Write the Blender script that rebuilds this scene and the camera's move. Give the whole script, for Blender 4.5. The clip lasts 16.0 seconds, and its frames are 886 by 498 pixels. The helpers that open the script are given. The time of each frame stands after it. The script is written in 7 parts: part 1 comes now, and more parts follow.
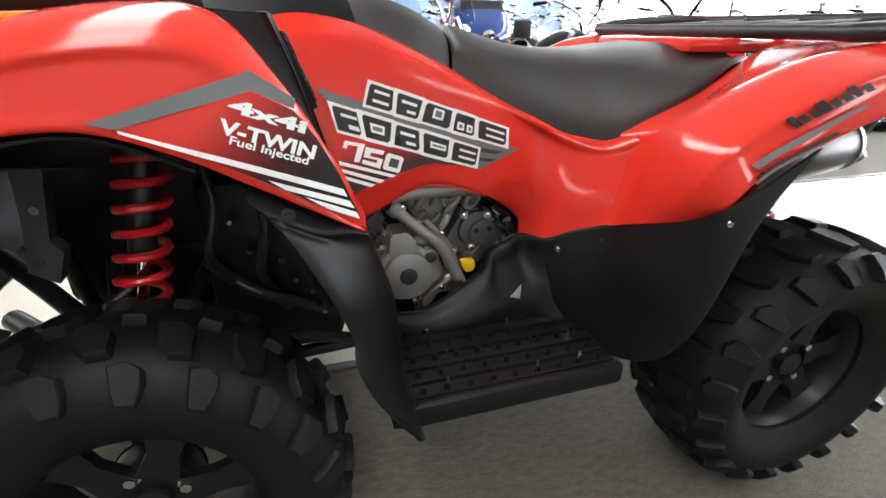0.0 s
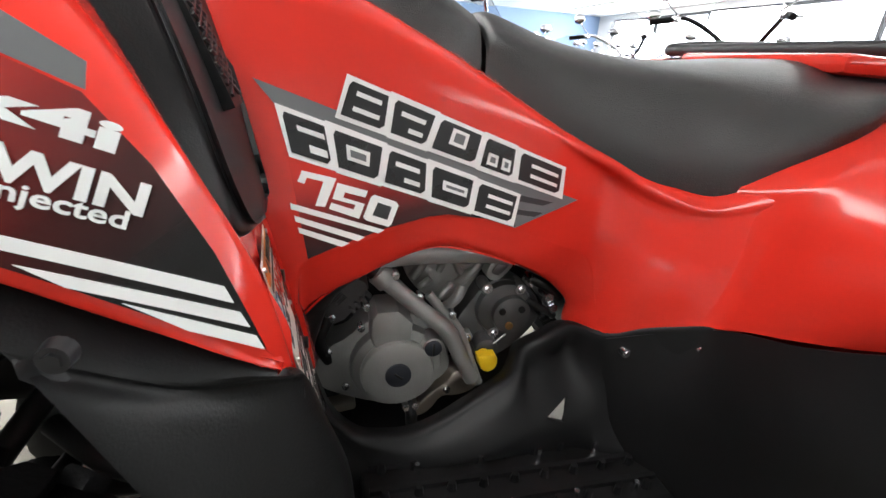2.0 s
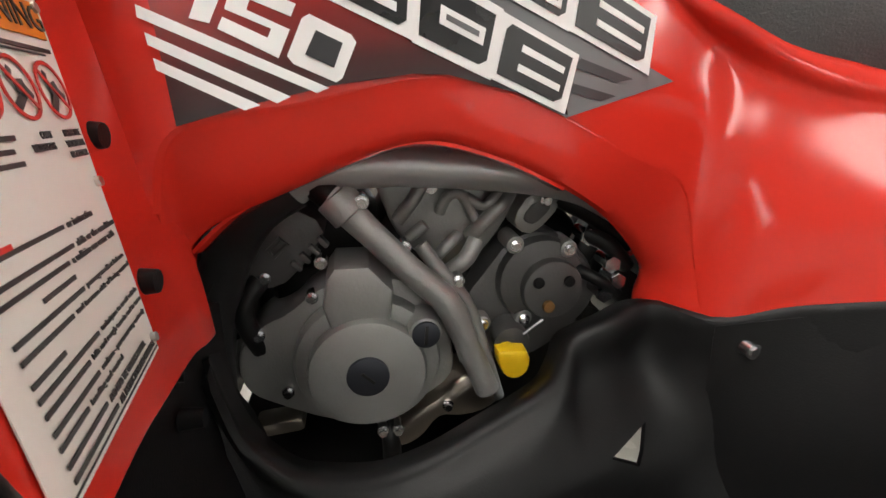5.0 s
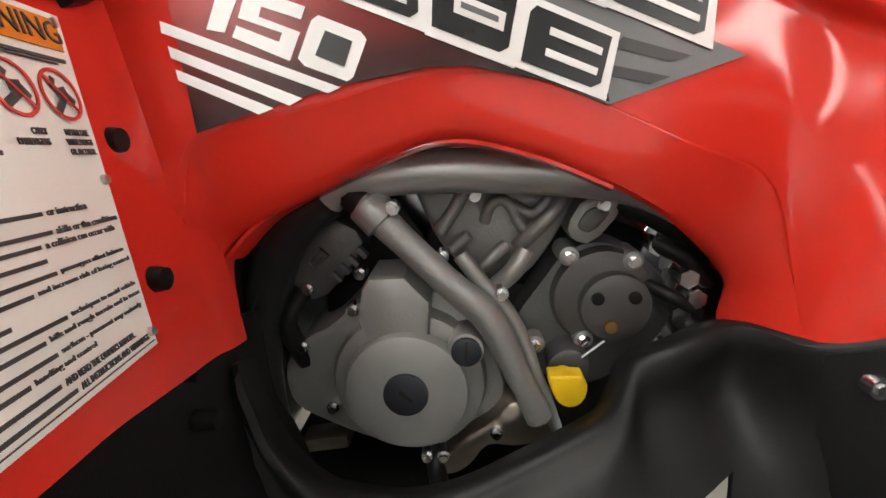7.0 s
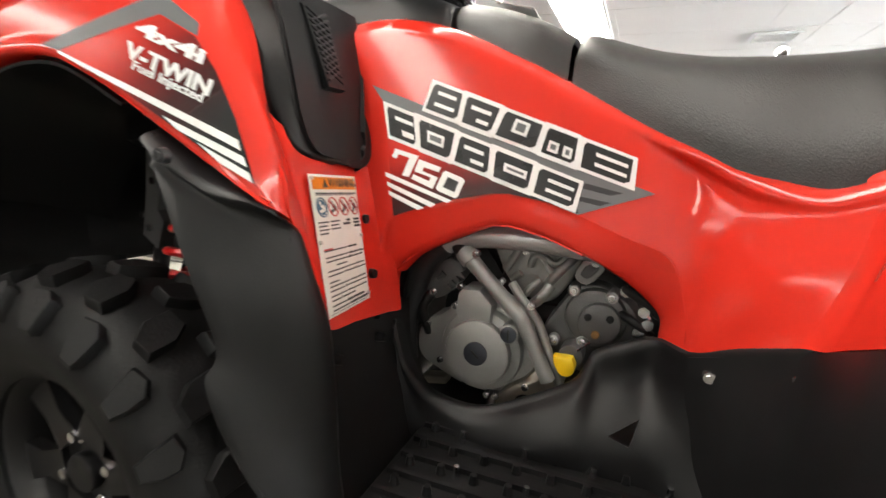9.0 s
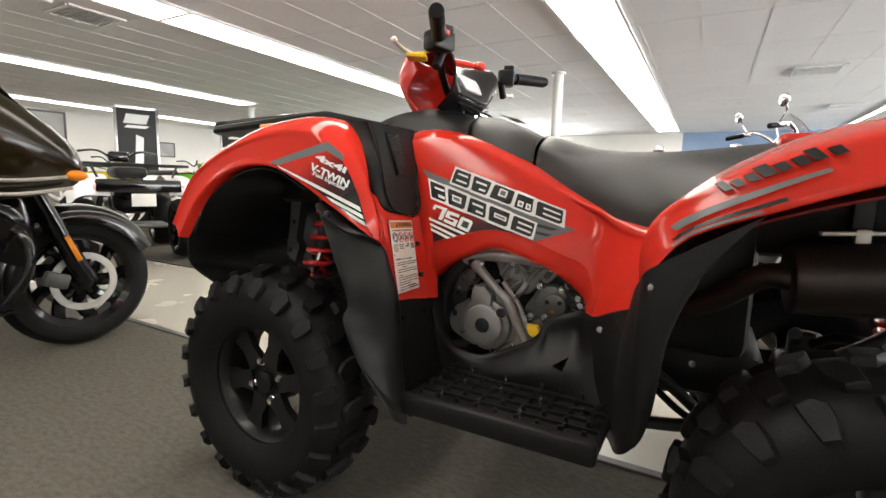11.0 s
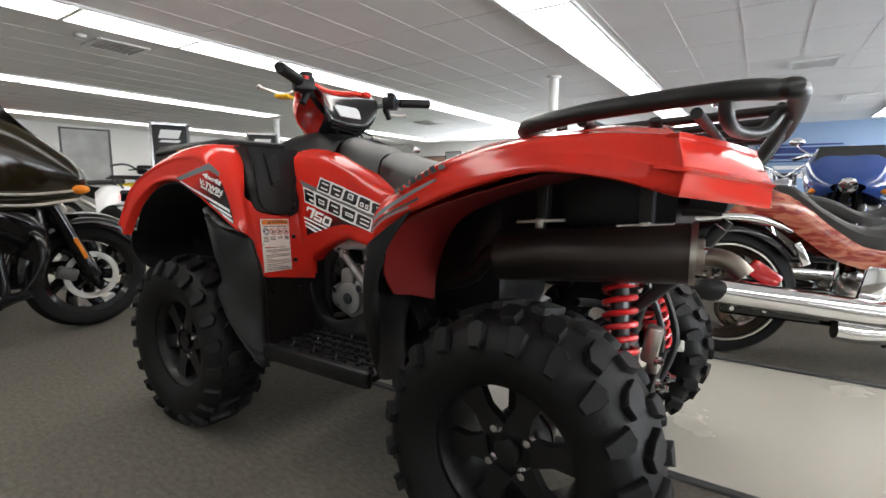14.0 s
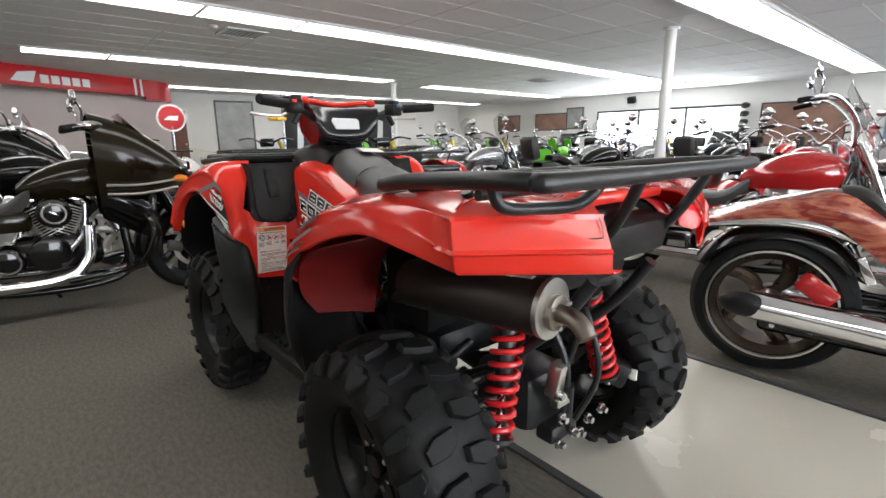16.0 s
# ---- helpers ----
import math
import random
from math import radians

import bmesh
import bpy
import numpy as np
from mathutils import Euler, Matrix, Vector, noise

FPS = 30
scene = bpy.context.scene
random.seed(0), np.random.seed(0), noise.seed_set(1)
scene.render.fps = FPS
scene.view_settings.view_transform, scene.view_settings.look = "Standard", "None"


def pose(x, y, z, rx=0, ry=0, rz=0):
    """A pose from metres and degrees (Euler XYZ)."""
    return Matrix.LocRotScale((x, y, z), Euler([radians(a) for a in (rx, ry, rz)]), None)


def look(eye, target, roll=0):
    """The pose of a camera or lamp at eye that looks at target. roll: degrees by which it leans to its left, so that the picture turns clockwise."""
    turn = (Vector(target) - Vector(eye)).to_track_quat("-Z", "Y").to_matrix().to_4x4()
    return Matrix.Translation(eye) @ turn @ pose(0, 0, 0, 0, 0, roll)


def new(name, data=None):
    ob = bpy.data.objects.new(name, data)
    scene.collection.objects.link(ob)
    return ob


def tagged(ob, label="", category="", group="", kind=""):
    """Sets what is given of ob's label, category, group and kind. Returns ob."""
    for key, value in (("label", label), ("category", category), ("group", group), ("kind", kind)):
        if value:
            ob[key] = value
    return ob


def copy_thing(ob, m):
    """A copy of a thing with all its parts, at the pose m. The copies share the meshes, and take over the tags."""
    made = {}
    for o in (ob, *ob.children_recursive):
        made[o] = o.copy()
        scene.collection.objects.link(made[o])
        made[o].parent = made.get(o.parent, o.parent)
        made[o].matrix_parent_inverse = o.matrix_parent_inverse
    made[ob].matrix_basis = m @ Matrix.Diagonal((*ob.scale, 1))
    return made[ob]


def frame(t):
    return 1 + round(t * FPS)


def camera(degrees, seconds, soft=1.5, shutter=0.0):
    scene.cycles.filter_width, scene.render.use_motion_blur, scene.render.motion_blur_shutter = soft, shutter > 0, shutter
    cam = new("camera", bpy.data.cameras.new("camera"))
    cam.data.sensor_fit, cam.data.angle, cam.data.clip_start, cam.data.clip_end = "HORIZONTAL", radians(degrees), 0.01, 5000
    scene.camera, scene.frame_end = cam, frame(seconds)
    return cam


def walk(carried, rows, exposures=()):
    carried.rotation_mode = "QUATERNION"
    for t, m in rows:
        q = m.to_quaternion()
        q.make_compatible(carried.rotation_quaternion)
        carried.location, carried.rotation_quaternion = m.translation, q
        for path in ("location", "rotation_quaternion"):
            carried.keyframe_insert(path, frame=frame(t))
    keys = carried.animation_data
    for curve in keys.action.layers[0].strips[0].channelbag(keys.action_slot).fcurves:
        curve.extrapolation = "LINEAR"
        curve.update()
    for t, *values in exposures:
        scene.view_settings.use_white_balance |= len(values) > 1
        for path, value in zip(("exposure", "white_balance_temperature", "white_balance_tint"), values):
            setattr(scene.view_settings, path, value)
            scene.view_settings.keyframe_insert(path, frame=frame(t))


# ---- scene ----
cam = camera(86.3, 16.0, shutter=0.35)
PATH = [
    (0, (-0.3570, -1.0500, 0.9840), (0.0319, 0.2507, 0.3461), 0.92),
    (0.5, (-0.3233, -0.9681, 0.9545), (0.0159, 0.3583, 0.3416), 2.56),
    (1, (-0.2811, -0.8476, 0.9537), (0.0370, 0.4997, 0.3762), 3.56),
    (1.5, (-0.2555, -0.7796, 0.9397), (0.0721, 0.5696, 0.3721), 3.69),
    (2, (-0.2570, -0.7117, 0.9183), (0.0933, 0.6373, 0.3639), 4.39),
    (2.5, (-0.2764, -0.6554, 0.8847), (0.0687, 0.7043, 0.3536), 4.82),
    (3, (-0.2815, -0.6024, 0.8531), (0.0930, 0.7564, 0.3398), 4.92),
    (3.5, (-0.2884, -0.5823, 0.8262), (0.1269, 0.7643, 0.3122), 4.98),
    (4, (-0.2487, -0.5492, 0.7832), (0.1636, 0.7987, 0.2704), 5.78),
    (6.3, (-0.1310, -0.4900, 0.7040), (-0.1000, 0.9553, 0.3039), 0.87),
    (6.5, (-0.1250, -0.4880, 0.7030), (-0.1170, 0.9571, 0.3010), 0.54),
    (7, (-0.1110, -0.4900, 0.7020), (-0.1700, 0.9572, 0.3119), 0.67),
    (7.5, (-0.1000, -0.5380, 0.7080), (-0.2460, 0.9078, 0.3361), 1.76),
    (8, (-0.0730, -0.6270, 0.7410), (-0.3260, 0.8109, 0.3970), 2.62),
    (8.5, (-0.0060, -0.7290, 0.7630), (-0.3752, 0.6948, 0.4688), 1.86),
    (9, (0.0650, -0.8270, 0.7860), (-0.4908, 0.5364, 0.4991), 2.54),
    (9.5, (0.0740, -0.9640, 0.8390), (-0.5621, 0.3572, 0.5230), 5.02),
    (9.7, (0.1240, -1.0260, 0.8130), (-0.5662, 0.2914, 0.6179), 4.15),
    (11.8, (0.4600, -1.3230, 0.8650), (-0.2692, -0.0286, 0.6579), 0.89),
    (12, (0.4990, -1.3200, 0.8640), (-0.2360, -0.0280, 0.6630), 0.65),
    (12.5, (0.6180, -1.3200, 0.8530), (-0.1239, -0.0282, 0.6770), 0.29),
    (13, (0.7240, -1.3030, 0.8630), (-0.0273, -0.0155, 0.6959), 0.10),
    (13.5, (0.8710, -1.3060, 0.8740), (0.0978, -0.0337, 0.6910), 0.58),
    (14, (1.0490, -1.3070, 0.8690), (0.2228, -0.0708, 0.6710), 0.29),
    (14.5, (1.1770, -1.2660, 0.9070), (0.2720, -0.0880, 0.6990), 0.05),
    (15, (1.3000, -1.1540, 0.9630), (0.3173, -0.0473, 0.7191), -0.27),
    (15.5, (1.3980, -1.0590, 1.0420), (0.3379, -0.0399, 0.7460), 0.51),
    (16, (1.5180, -0.9740, 1.0820), (0.4071, -0.0241, 0.7450), -0.38),
]
EXPOSURES = [(0, 0.78, 6150, 10), (1.5, 0.68, 6150, 10), (3, 0.58, 6200, 10), (4, 0.66, 6500, 10), (7, 1.0, 6500, 10), (8.5, 1.07, 6500, 10), (9.5, 1.03, 6950, 10), (12, 0.15, 6550, 10), (14, 0.08, 6300, 10), (16, -0.03, 6250, 10)]
walk(cam, [(t, look(eye, target, roll)) for t, eye, target, roll in PATH], EXPOSURES)

# ---- world and light ----
world = bpy.data.worlds.new("sky")
scene.world = world
world.use_nodes = True
_n = world.node_tree.nodes
_sky = _n.new("ShaderNodeTexSky")
_sky.sky_type, _sky.sun_disc = "NISHITA", False
_sky.sun_elevation, _sky.sun_rotation = radians(50), radians(100)
world.node_tree.links.new(_sky.outputs[0], _n["Background"].inputs[0])
_n["Background"].inputs[1].default_value = 0.12
LAMP, GLOW = 7.0, 1000.0


# ---- materials ----
def mat(name, base, rough=0.5, metal=0.0, vary=0.12, scale=6.0, grain=0.0, grain_scale=120.0, coat=0.0, spec=0.5, rough_vary=0.12):
    m = bpy.data.materials.new(name)
    m.use_nodes = True
    nt = m.node_tree
    b = nt.nodes["Principled BSDF"]
    b.inputs["Metallic"].default_value = metal
    b.inputs["Coat Weight"].default_value = coat
    b.inputs["Coat Roughness"].default_value = 0.06
    b.inputs["Specular IOR Level"].default_value = spec
    co = nt.nodes.new("ShaderNodeTexCoord")
    big = nt.nodes.new("ShaderNodeTexNoise")
    big.inputs["Scale"].default_value, big.inputs["Detail"].default_value = scale, 6
    nt.links.new(co.outputs["Object"], big.inputs["Vector"])
    mix = nt.nodes.new("ShaderNodeMix")
    mix.data_type = "RGBA"
    mix.inputs["A"].default_value = (*[c * (1 - vary) for c in base], 1)
    mix.inputs["B"].default_value = (*[min(1, c * (1 + vary)) for c in base], 1)
    nt.links.new(big.outputs["Fac"], mix.inputs["Factor"])
    nt.links.new(mix.outputs["Result"], b.inputs["Base Color"])
    mr = nt.nodes.new("ShaderNodeMapRange")
    mr.inputs["To Min"].default_value, mr.inputs["To Max"].default_value = max(0.02, rough * (1 - rough_vary)), min(1, rough * (1 + rough_vary))
    nt.links.new(big.outputs["Fac"], mr.inputs["Value"])
    nt.links.new(mr.outputs["Result"], b.inputs["Roughness"])
    if grain:
        fine = nt.nodes.new("ShaderNodeTexNoise")
        fine.inputs["Scale"].default_value, fine.inputs["Detail"].default_value = grain_scale, 4
        nt.links.new(co.outputs["Object"], fine.inputs["Vector"])
        bump = nt.nodes.new("ShaderNodeBump")
        bump.inputs["Strength"].default_value, bump.inputs["Distance"].default_value = grain, 0.002
        nt.links.new(fine.outputs["Fac"], bump.inputs["Height"])
        nt.links.new(bump.outputs["Normal"], b.inputs["Normal"])
    return m


def glow(name, color, strength):
    m = bpy.data.materials.new(name)
    m.use_nodes = True
    b = m.node_tree.nodes["Principled BSDF"]
    b.inputs["Base Color"].default_value = (0.8, 0.8, 0.8, 1)
    b.inputs["Emission Color"].default_value, b.inputs["Emission Strength"].default_value = (*color, 1), strength
    return m


def carpet_material():
    m = mat("carpet", (0.118, 0.104, 0.084), 0.95, vary=0.2, scale=2.0, spec=0.1)
    nt = m.node_tree
    b = nt.nodes["Principled BSDF"]
    co = nt.nodes.new("ShaderNodeTexCoord")
    mp = nt.nodes.new("ShaderNodeMapping")
    mp.inputs["Scale"].default_value = (1, 2.2, 1)
    nt.links.new(co.outputs["Object"], mp.inputs["Vector"])
    v = nt.nodes.new("ShaderNodeTexNoise")
    v.inputs["Scale"].default_value, v.inputs["Detail"].default_value, v.inputs["Roughness"].default_value = 30, 6, 0.7
    nt.links.new(mp.outputs["Vector"], v.inputs["Vector"])
    r = nt.nodes.new("ShaderNodeValToRGB")
    r.color_ramp.elements[0].position, r.color_ramp.elements[1].position = 0.38, 0.62
    r.color_ramp.elements[0].color, r.color_ramp.elements[1].color = (0.075, 0.072, 0.065, 1), (0.15, 0.14, 0.12, 1)
    nt.links.new(v.outputs["Fac"], r.inputs["Fac"])
    old = b.inputs["Base Color"].links[0].from_socket
    mx = nt.nodes.new("ShaderNodeMix")
    mx.data_type = "RGBA"
    mx.inputs["Factor"].default_value = 0.55
    nt.links.new(old, mx.inputs["A"])
    nt.links.new(r.outputs["Color"], mx.inputs["B"])
    nt.links.new(mx.outputs["Result"], b.inputs["Base Color"])
    bump = nt.nodes.new("ShaderNodeBump")
    bump.inputs["Strength"].default_value, bump.inputs["Distance"].default_value = 0.6, 0.004
    v2 = nt.nodes.new("ShaderNodeTexNoise")
    v2.inputs["Scale"].default_value = 260
    nt.links.new(co.outputs["Object"], v2.inputs["Vector"])
    nt.links.new(v2.outputs["Fac"], bump.inputs["Height"])
    nt.links.new(bump.outputs["Normal"], b.inputs["Normal"])
    return m


def flame_material():
    m = mat("flame_paint", (0.3, 0.03, 0.02), 0.2, coat=1.0, vary=0.2)
    nt = m.node_tree
    b = nt.nodes["Principled BSDF"]
    co = nt.nodes.new("ShaderNodeTexCoord")
    mp = nt.nodes.new("ShaderNodeMapping")
    mp.inputs["Scale"].default_value = (3, 8, 11)
    w = nt.nodes.new("ShaderNodeTexNoise")
    w.inputs["Scale"].default_value, w.inputs["Detail"].default_value, w.inputs["Distortion"].default_value = 2.2, 3, 1.6
    r = nt.nodes.new("ShaderNodeValToRGB")
    r.color_ramp.elements[0].position, r.color_ramp.elements[1].position = 0.42, 0.62
    r.color_ramp.elements[0].color, r.color_ramp.elements[1].color = (0.22, 0.02, 0.015, 1), (0.42, 0.14, 0.08, 1)
    nt.links.new(co.outputs["Object"], mp.inputs["Vector"])
    nt.links.new(mp.outputs["Vector"], w.inputs["Vector"])
    nt.links.new(w.outputs["Fac"], r.inputs["Fac"])
    nt.links.new(r.outputs["Color"], b.inputs["Base Color"])
    return m


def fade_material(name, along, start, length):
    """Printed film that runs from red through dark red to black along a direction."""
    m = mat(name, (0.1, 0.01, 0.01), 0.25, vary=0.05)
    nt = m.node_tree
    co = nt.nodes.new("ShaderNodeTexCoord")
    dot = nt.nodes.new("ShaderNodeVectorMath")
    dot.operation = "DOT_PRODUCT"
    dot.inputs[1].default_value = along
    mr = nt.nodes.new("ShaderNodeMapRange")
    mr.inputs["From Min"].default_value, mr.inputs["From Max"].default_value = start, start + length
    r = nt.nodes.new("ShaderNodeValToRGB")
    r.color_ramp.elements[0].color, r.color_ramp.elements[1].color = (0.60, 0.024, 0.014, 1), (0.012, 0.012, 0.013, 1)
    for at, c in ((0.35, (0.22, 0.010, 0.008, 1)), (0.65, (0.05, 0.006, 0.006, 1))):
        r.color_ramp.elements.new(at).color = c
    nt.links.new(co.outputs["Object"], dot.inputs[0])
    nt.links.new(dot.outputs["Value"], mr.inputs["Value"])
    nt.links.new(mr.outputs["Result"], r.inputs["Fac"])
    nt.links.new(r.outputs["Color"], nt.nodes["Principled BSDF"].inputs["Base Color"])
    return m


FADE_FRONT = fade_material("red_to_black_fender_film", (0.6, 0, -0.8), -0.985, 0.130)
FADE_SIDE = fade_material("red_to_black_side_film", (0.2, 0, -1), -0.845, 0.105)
RED = mat("red_plastic", (0.64, 0.030, 0.018), 0.15, vary=0.05, scale=3, grain=0.02, grain_scale=40, coat=0.2, spec=0.38)
# the red plastic again, matte, its base darkened for the shade inside the arch
REDSHADED = mat("matte_red_in_shade", (0.12, 0.006, 0.005), 0.6, vary=0.2, scale=7, grain=0.2, grain_scale=300, spec=0.25)
BLACKP = mat("black_plastic", (0.0085, 0.0085, 0.009), 0.42, vary=0.25, scale=9, grain=0.12, grain_scale=600, spec=0.24)
GUARD = mat("grey_black_guard_plastic", (0.0075, 0.0078, 0.0082), 0.34, vary=0.2, scale=5, grain=0.15, grain_scale=500, spec=0.26)
RUBBER = mat("tyre_rubber", (0.0065, 0.0066, 0.007), 0.55, vary=0.3, scale=14, grain=0.3, grain_scale=220, spec=0.2)
RIM = mat("black_painted_rim", (0.008, 0.008, 0.009), 0.4, vary=0.2, coat=0.08, spec=0.3)
STEEL = mat("black_painted_steel", (0.015, 0.015, 0.016), 0.38, metal=0.0, vary=0.2, grain=0.1, grain_scale=300)
RACK = mat("rack_powder_coat", (0.012, 0.012, 0.013), 0.38, vary=0.2, grain=0.2, grain_scale=500)
ENGINE = mat("cast_engine_alloy", (0.27, 0.27, 0.262), 0.42, metal=0.45, vary=0.18, scale=18, grain=0.25, grain_scale=350)
ENGDARK = mat("dark_engine_alloy", (0.10, 0.10, 0.10), 0.45, metal=0.5, vary=0.25, scale=20, grain=0.2, grain_scale=300)
EMBLEM = mat("engine_plug_dark", (0.07, 0.075, 0.09), 0.35, metal=0.8, vary=0.1)
ALLOY = mat("bare_alloy", (0.62, 0.6, 0.56), 0.35, metal=1.0, vary=0.1, scale=20)
CHROME = mat("chrome", (0.8, 0.8, 0.82), 0.06, metal=1.0, vary=0.03)
ZINC = mat("zinc_bolt", (0.7, 0.7, 0.72), 0.25, metal=1.0, vary=0.1)
VINYL = mat("seat_vinyl", (0.013, 0.0125, 0.0125), 0.40, vary=0.2, scale=10, grain=0.5, grain_scale=500, spec=0.7)
COIL = mat("red_spring_paint", (0.55, 0.012, 0.015), 0.3, coat=0.4, vary=0.1)
WHITE = mat("white_decal", (0.82, 0.82, 0.81), 0.3, vary=0.04, scale=30)
BLACK = mat("black_decal", (0.012, 0.012, 0.013), 0.28, vary=0.2)
DARKGREY = mat("charcoal_decal", (0.03, 0.03, 0.033), 0.3, vary=0.2)
GREY = mat("grey_decal", (0.14, 0.145, 0.15), 0.3, vary=0.08)
ORANGE = mat("orange_decal", (0.75, 0.22, 0.01), 0.35, vary=0.05)
YELLOW = mat("yellow_plastic", (0.75, 0.48, 0.01), 0.35, vary=0.08)
LABELPAPER = mat("label_film", (0.84, 0.82, 0.76), 0.35, vary=0.03)
INK = mat("label_ink", (0.05, 0.05, 0.05), 0.5)
REDINK = mat("red_label_ink", (0.6, 0.03, 0.02), 0.4)
BLUEINK = mat("blue_label_ink", (0.03, 0.12, 0.2), 0.4)
MUFFLER = mat("muffler_heat_shield", (0.045, 0.036, 0.033), 0.36, metal=0.6, vary=0.25, scale=8, grain=0.1, grain_scale=200)
PIPE = mat("exhaust_pipe_steel", (0.35, 0.31, 0.27), 0.35, metal=1.0, vary=0.2, scale=25)
CARPET = carpet_material()
TILE = mat("pale_floor_tile", (0.47, 0.445, 0.385), 0.27, vary=0.03, scale=2.5, grain=0.03, grain_scale=30, rough_vary=0.06)
WALL = mat("white_wall_paint", (0.72, 0.71, 0.68), 0.7, vary=0.04, scale=1.2, grain=0.15, grain_scale=90)
BLUEWALL = mat("blue_wall_paint", (0.22, 0.31, 0.46), 0.7, vary=0.05, scale=1.2, grain=0.15, grain_scale=90)
CEIL = mat("ceiling_board", (0.82, 0.81, 0.79), 0.9, vary=0.05, scale=1.1, grain=0.4, grain_scale=160)
GRIDM = mat("ceiling_grid_paint", (0.78, 0.78, 0.76), 0.4, vary=0.03)
POSTM = mat("white_post_paint", (0.75, 0.75, 0.73), 0.4, vary=0.04)
LIGHT = glow("fluorescent_diffuser", (1.0, 0.97, 0.9), LAMP)
REDLAMP = glow("red_tail_lamp", (1.0, 0.03, 0.04), 0.9)
FRAMEM = mat("dark_window_frame", (0.05, 0.05, 0.052), 0.4, vary=0.1)
GOLDBLACK = mat("black_gold_paint", (0.012, 0.0085, 0.0035), 0.16, coat=0.15, spec=0.28, vary=0.3, scale=2)
BLACKPAINT = mat("gloss_black_paint", (0.005, 0.005, 0.0055), 0.12, coat=0.35, vary=0.1, spec=0.3)
FLAME = flame_material()
BRONZE = mat("dark_bronze_rim", (0.11, 0.085, 0.065), 0.28, metal=0.9, vary=0.15, scale=8)
LEATHER = mat("bike_seat_leather", (0.02, 0.018, 0.017), 0.5, vary=0.2, grain=0.4, grain_scale=300)
GREEN = mat("lime_green_plastic", (0.12, 0.5, 0.02), 0.25, vary=0.05, coat=0.4)
BIKEYELLOW = mat("yellow_bodywork", (0.72, 0.5, 0.02), 0.25, vary=0.05, coat=0.4)
BIKEWHITE = mat("white_bodywork", (0.75, 0.75, 0.75), 0.25, vary=0.04, coat=0.4)
BIKEBLUE = mat("blue_paint", (0.015, 0.05, 0.22), 0.15, vary=0.1, coat=1.0)
BIKESILVER = mat("silver_paint", (0.5, 0.51, 0.53), 0.25, metal=0.8, vary=0.06, coat=0.6)
BIKERED = mat("red_bike_paint", (0.42, 0.01, 0.012), 0.15, vary=0.08, coat=1.0)
BROWN = mat("brown_door_wood", (0.14, 0.05, 0.025), 0.45, vary=0.2, scale=4)
SIGNRED = mat("red_sign_board", (0.55, 0.015, 0.02), 0.35, vary=0.05)
SIGNBLACK = mat("black_banner", (0.02, 0.02, 0.022), 0.5, vary=0.1)
SIGNBLUE = mat("navy_sign_paint", (0.02, 0.035, 0.16), 0.5, vary=0.1)
POSTER = mat("poster_grey", (0.3, 0.3, 0.29), 0.4, vary=0.5, scale=3)
GLASS = bpy.data.materials.new("clear_glass")
GLASS.use_nodes = True
_g = GLASS.node_tree.nodes["Principled BSDF"]
_g.inputs["Transmission Weight"].default_value, _g.inputs["Roughness"].default_value, _g.inputs["IOR"].default_value = 1.0, 0.02, 1.1


# ---- mesh helpers ----
def finish(bm, name, material, smooth=True, sharp=40):
    bmesh.ops.recalc_face_normals(bm, faces=bm.faces)
    me = bpy.data.meshes.new(name)
    if smooth:
        for f in bm.faces:
            f.smooth = True
        for e in bm.edges:
            if len(e.link_faces) == 2 and e.calc_face_angle(0) > radians(sharp):
                e.smooth = False
    bm.to_mesh(me)
    bm.free()
    me.materials.append(material)
    return me


def part(name, bm, material, parent, label="", smooth=True):
    ob = new(name, finish(bm, name, material, smooth))
    ob.parent = parent
    return tagged(ob, label)


def thing(name, label, category, at=(0, 0, 0), turn=0.0, group="", kind=""):
    ob = new(name)
    ob.matrix_basis = pose(*at, 0, 0, turn)
    return tagged(ob, label, category, group, kind)


def solid(name, bm, material, label, category="", kind="structure", smooth=False):
    return tagged(new(name, finish(bm, name, material, smooth)), label, category, kind=kind)


def box(bm, c, s, rot=(0, 0, 0), bevel=0.0):
    r = bmesh.ops.create_cube(bm, size=1.0, matrix=pose(*c, *rot) @ Matrix.Diagonal((*s, 1)))
    if bevel:
        es = list({e for v in r["verts"] for e in v.link_edges})
        bmesh.ops.bevel(bm, geom=es, offset=bevel, segments=2, affect="EDGES", profile=0.5)
    return bm


def B():
    return bmesh.new()


def axis_matrix(p0, p1):
    p0, p1 = Vector(p0), Vector(p1)
    return Matrix.Translation((p0 + p1) / 2) @ (p1 - p0).to_track_quat("Z", "Y").to_matrix().to_4x4(), (p1 - p0).length


def cyl(bm, p0, p1, r, r2=None, seg=16, bevel=0.0):
    m, d = axis_matrix(p0, p1)
    g = bmesh.ops.create_cone(bm, cap_ends=True, segments=seg, radius1=r, radius2=r if r2 is None else r2, depth=d, matrix=m)
    if bevel:
        es = [e for e in {e for v in g["verts"] for e in v.link_edges} if any(len(f.verts) > 4 for f in e.link_faces)]
        bmesh.ops.bevel(bm, geom=es, offset=bevel, segments=2, affect="EDGES", profile=0.5)
    return bm


def ball(bm, c, r, s=(1, 1, 1), seg=14):
    bmesh.ops.create_uvsphere(bm, u_segments=seg, v_segments=seg // 2 + 2, radius=r, matrix=Matrix.Translation(c) @ Matrix.Diagonal((*s, 1)))
    return bm


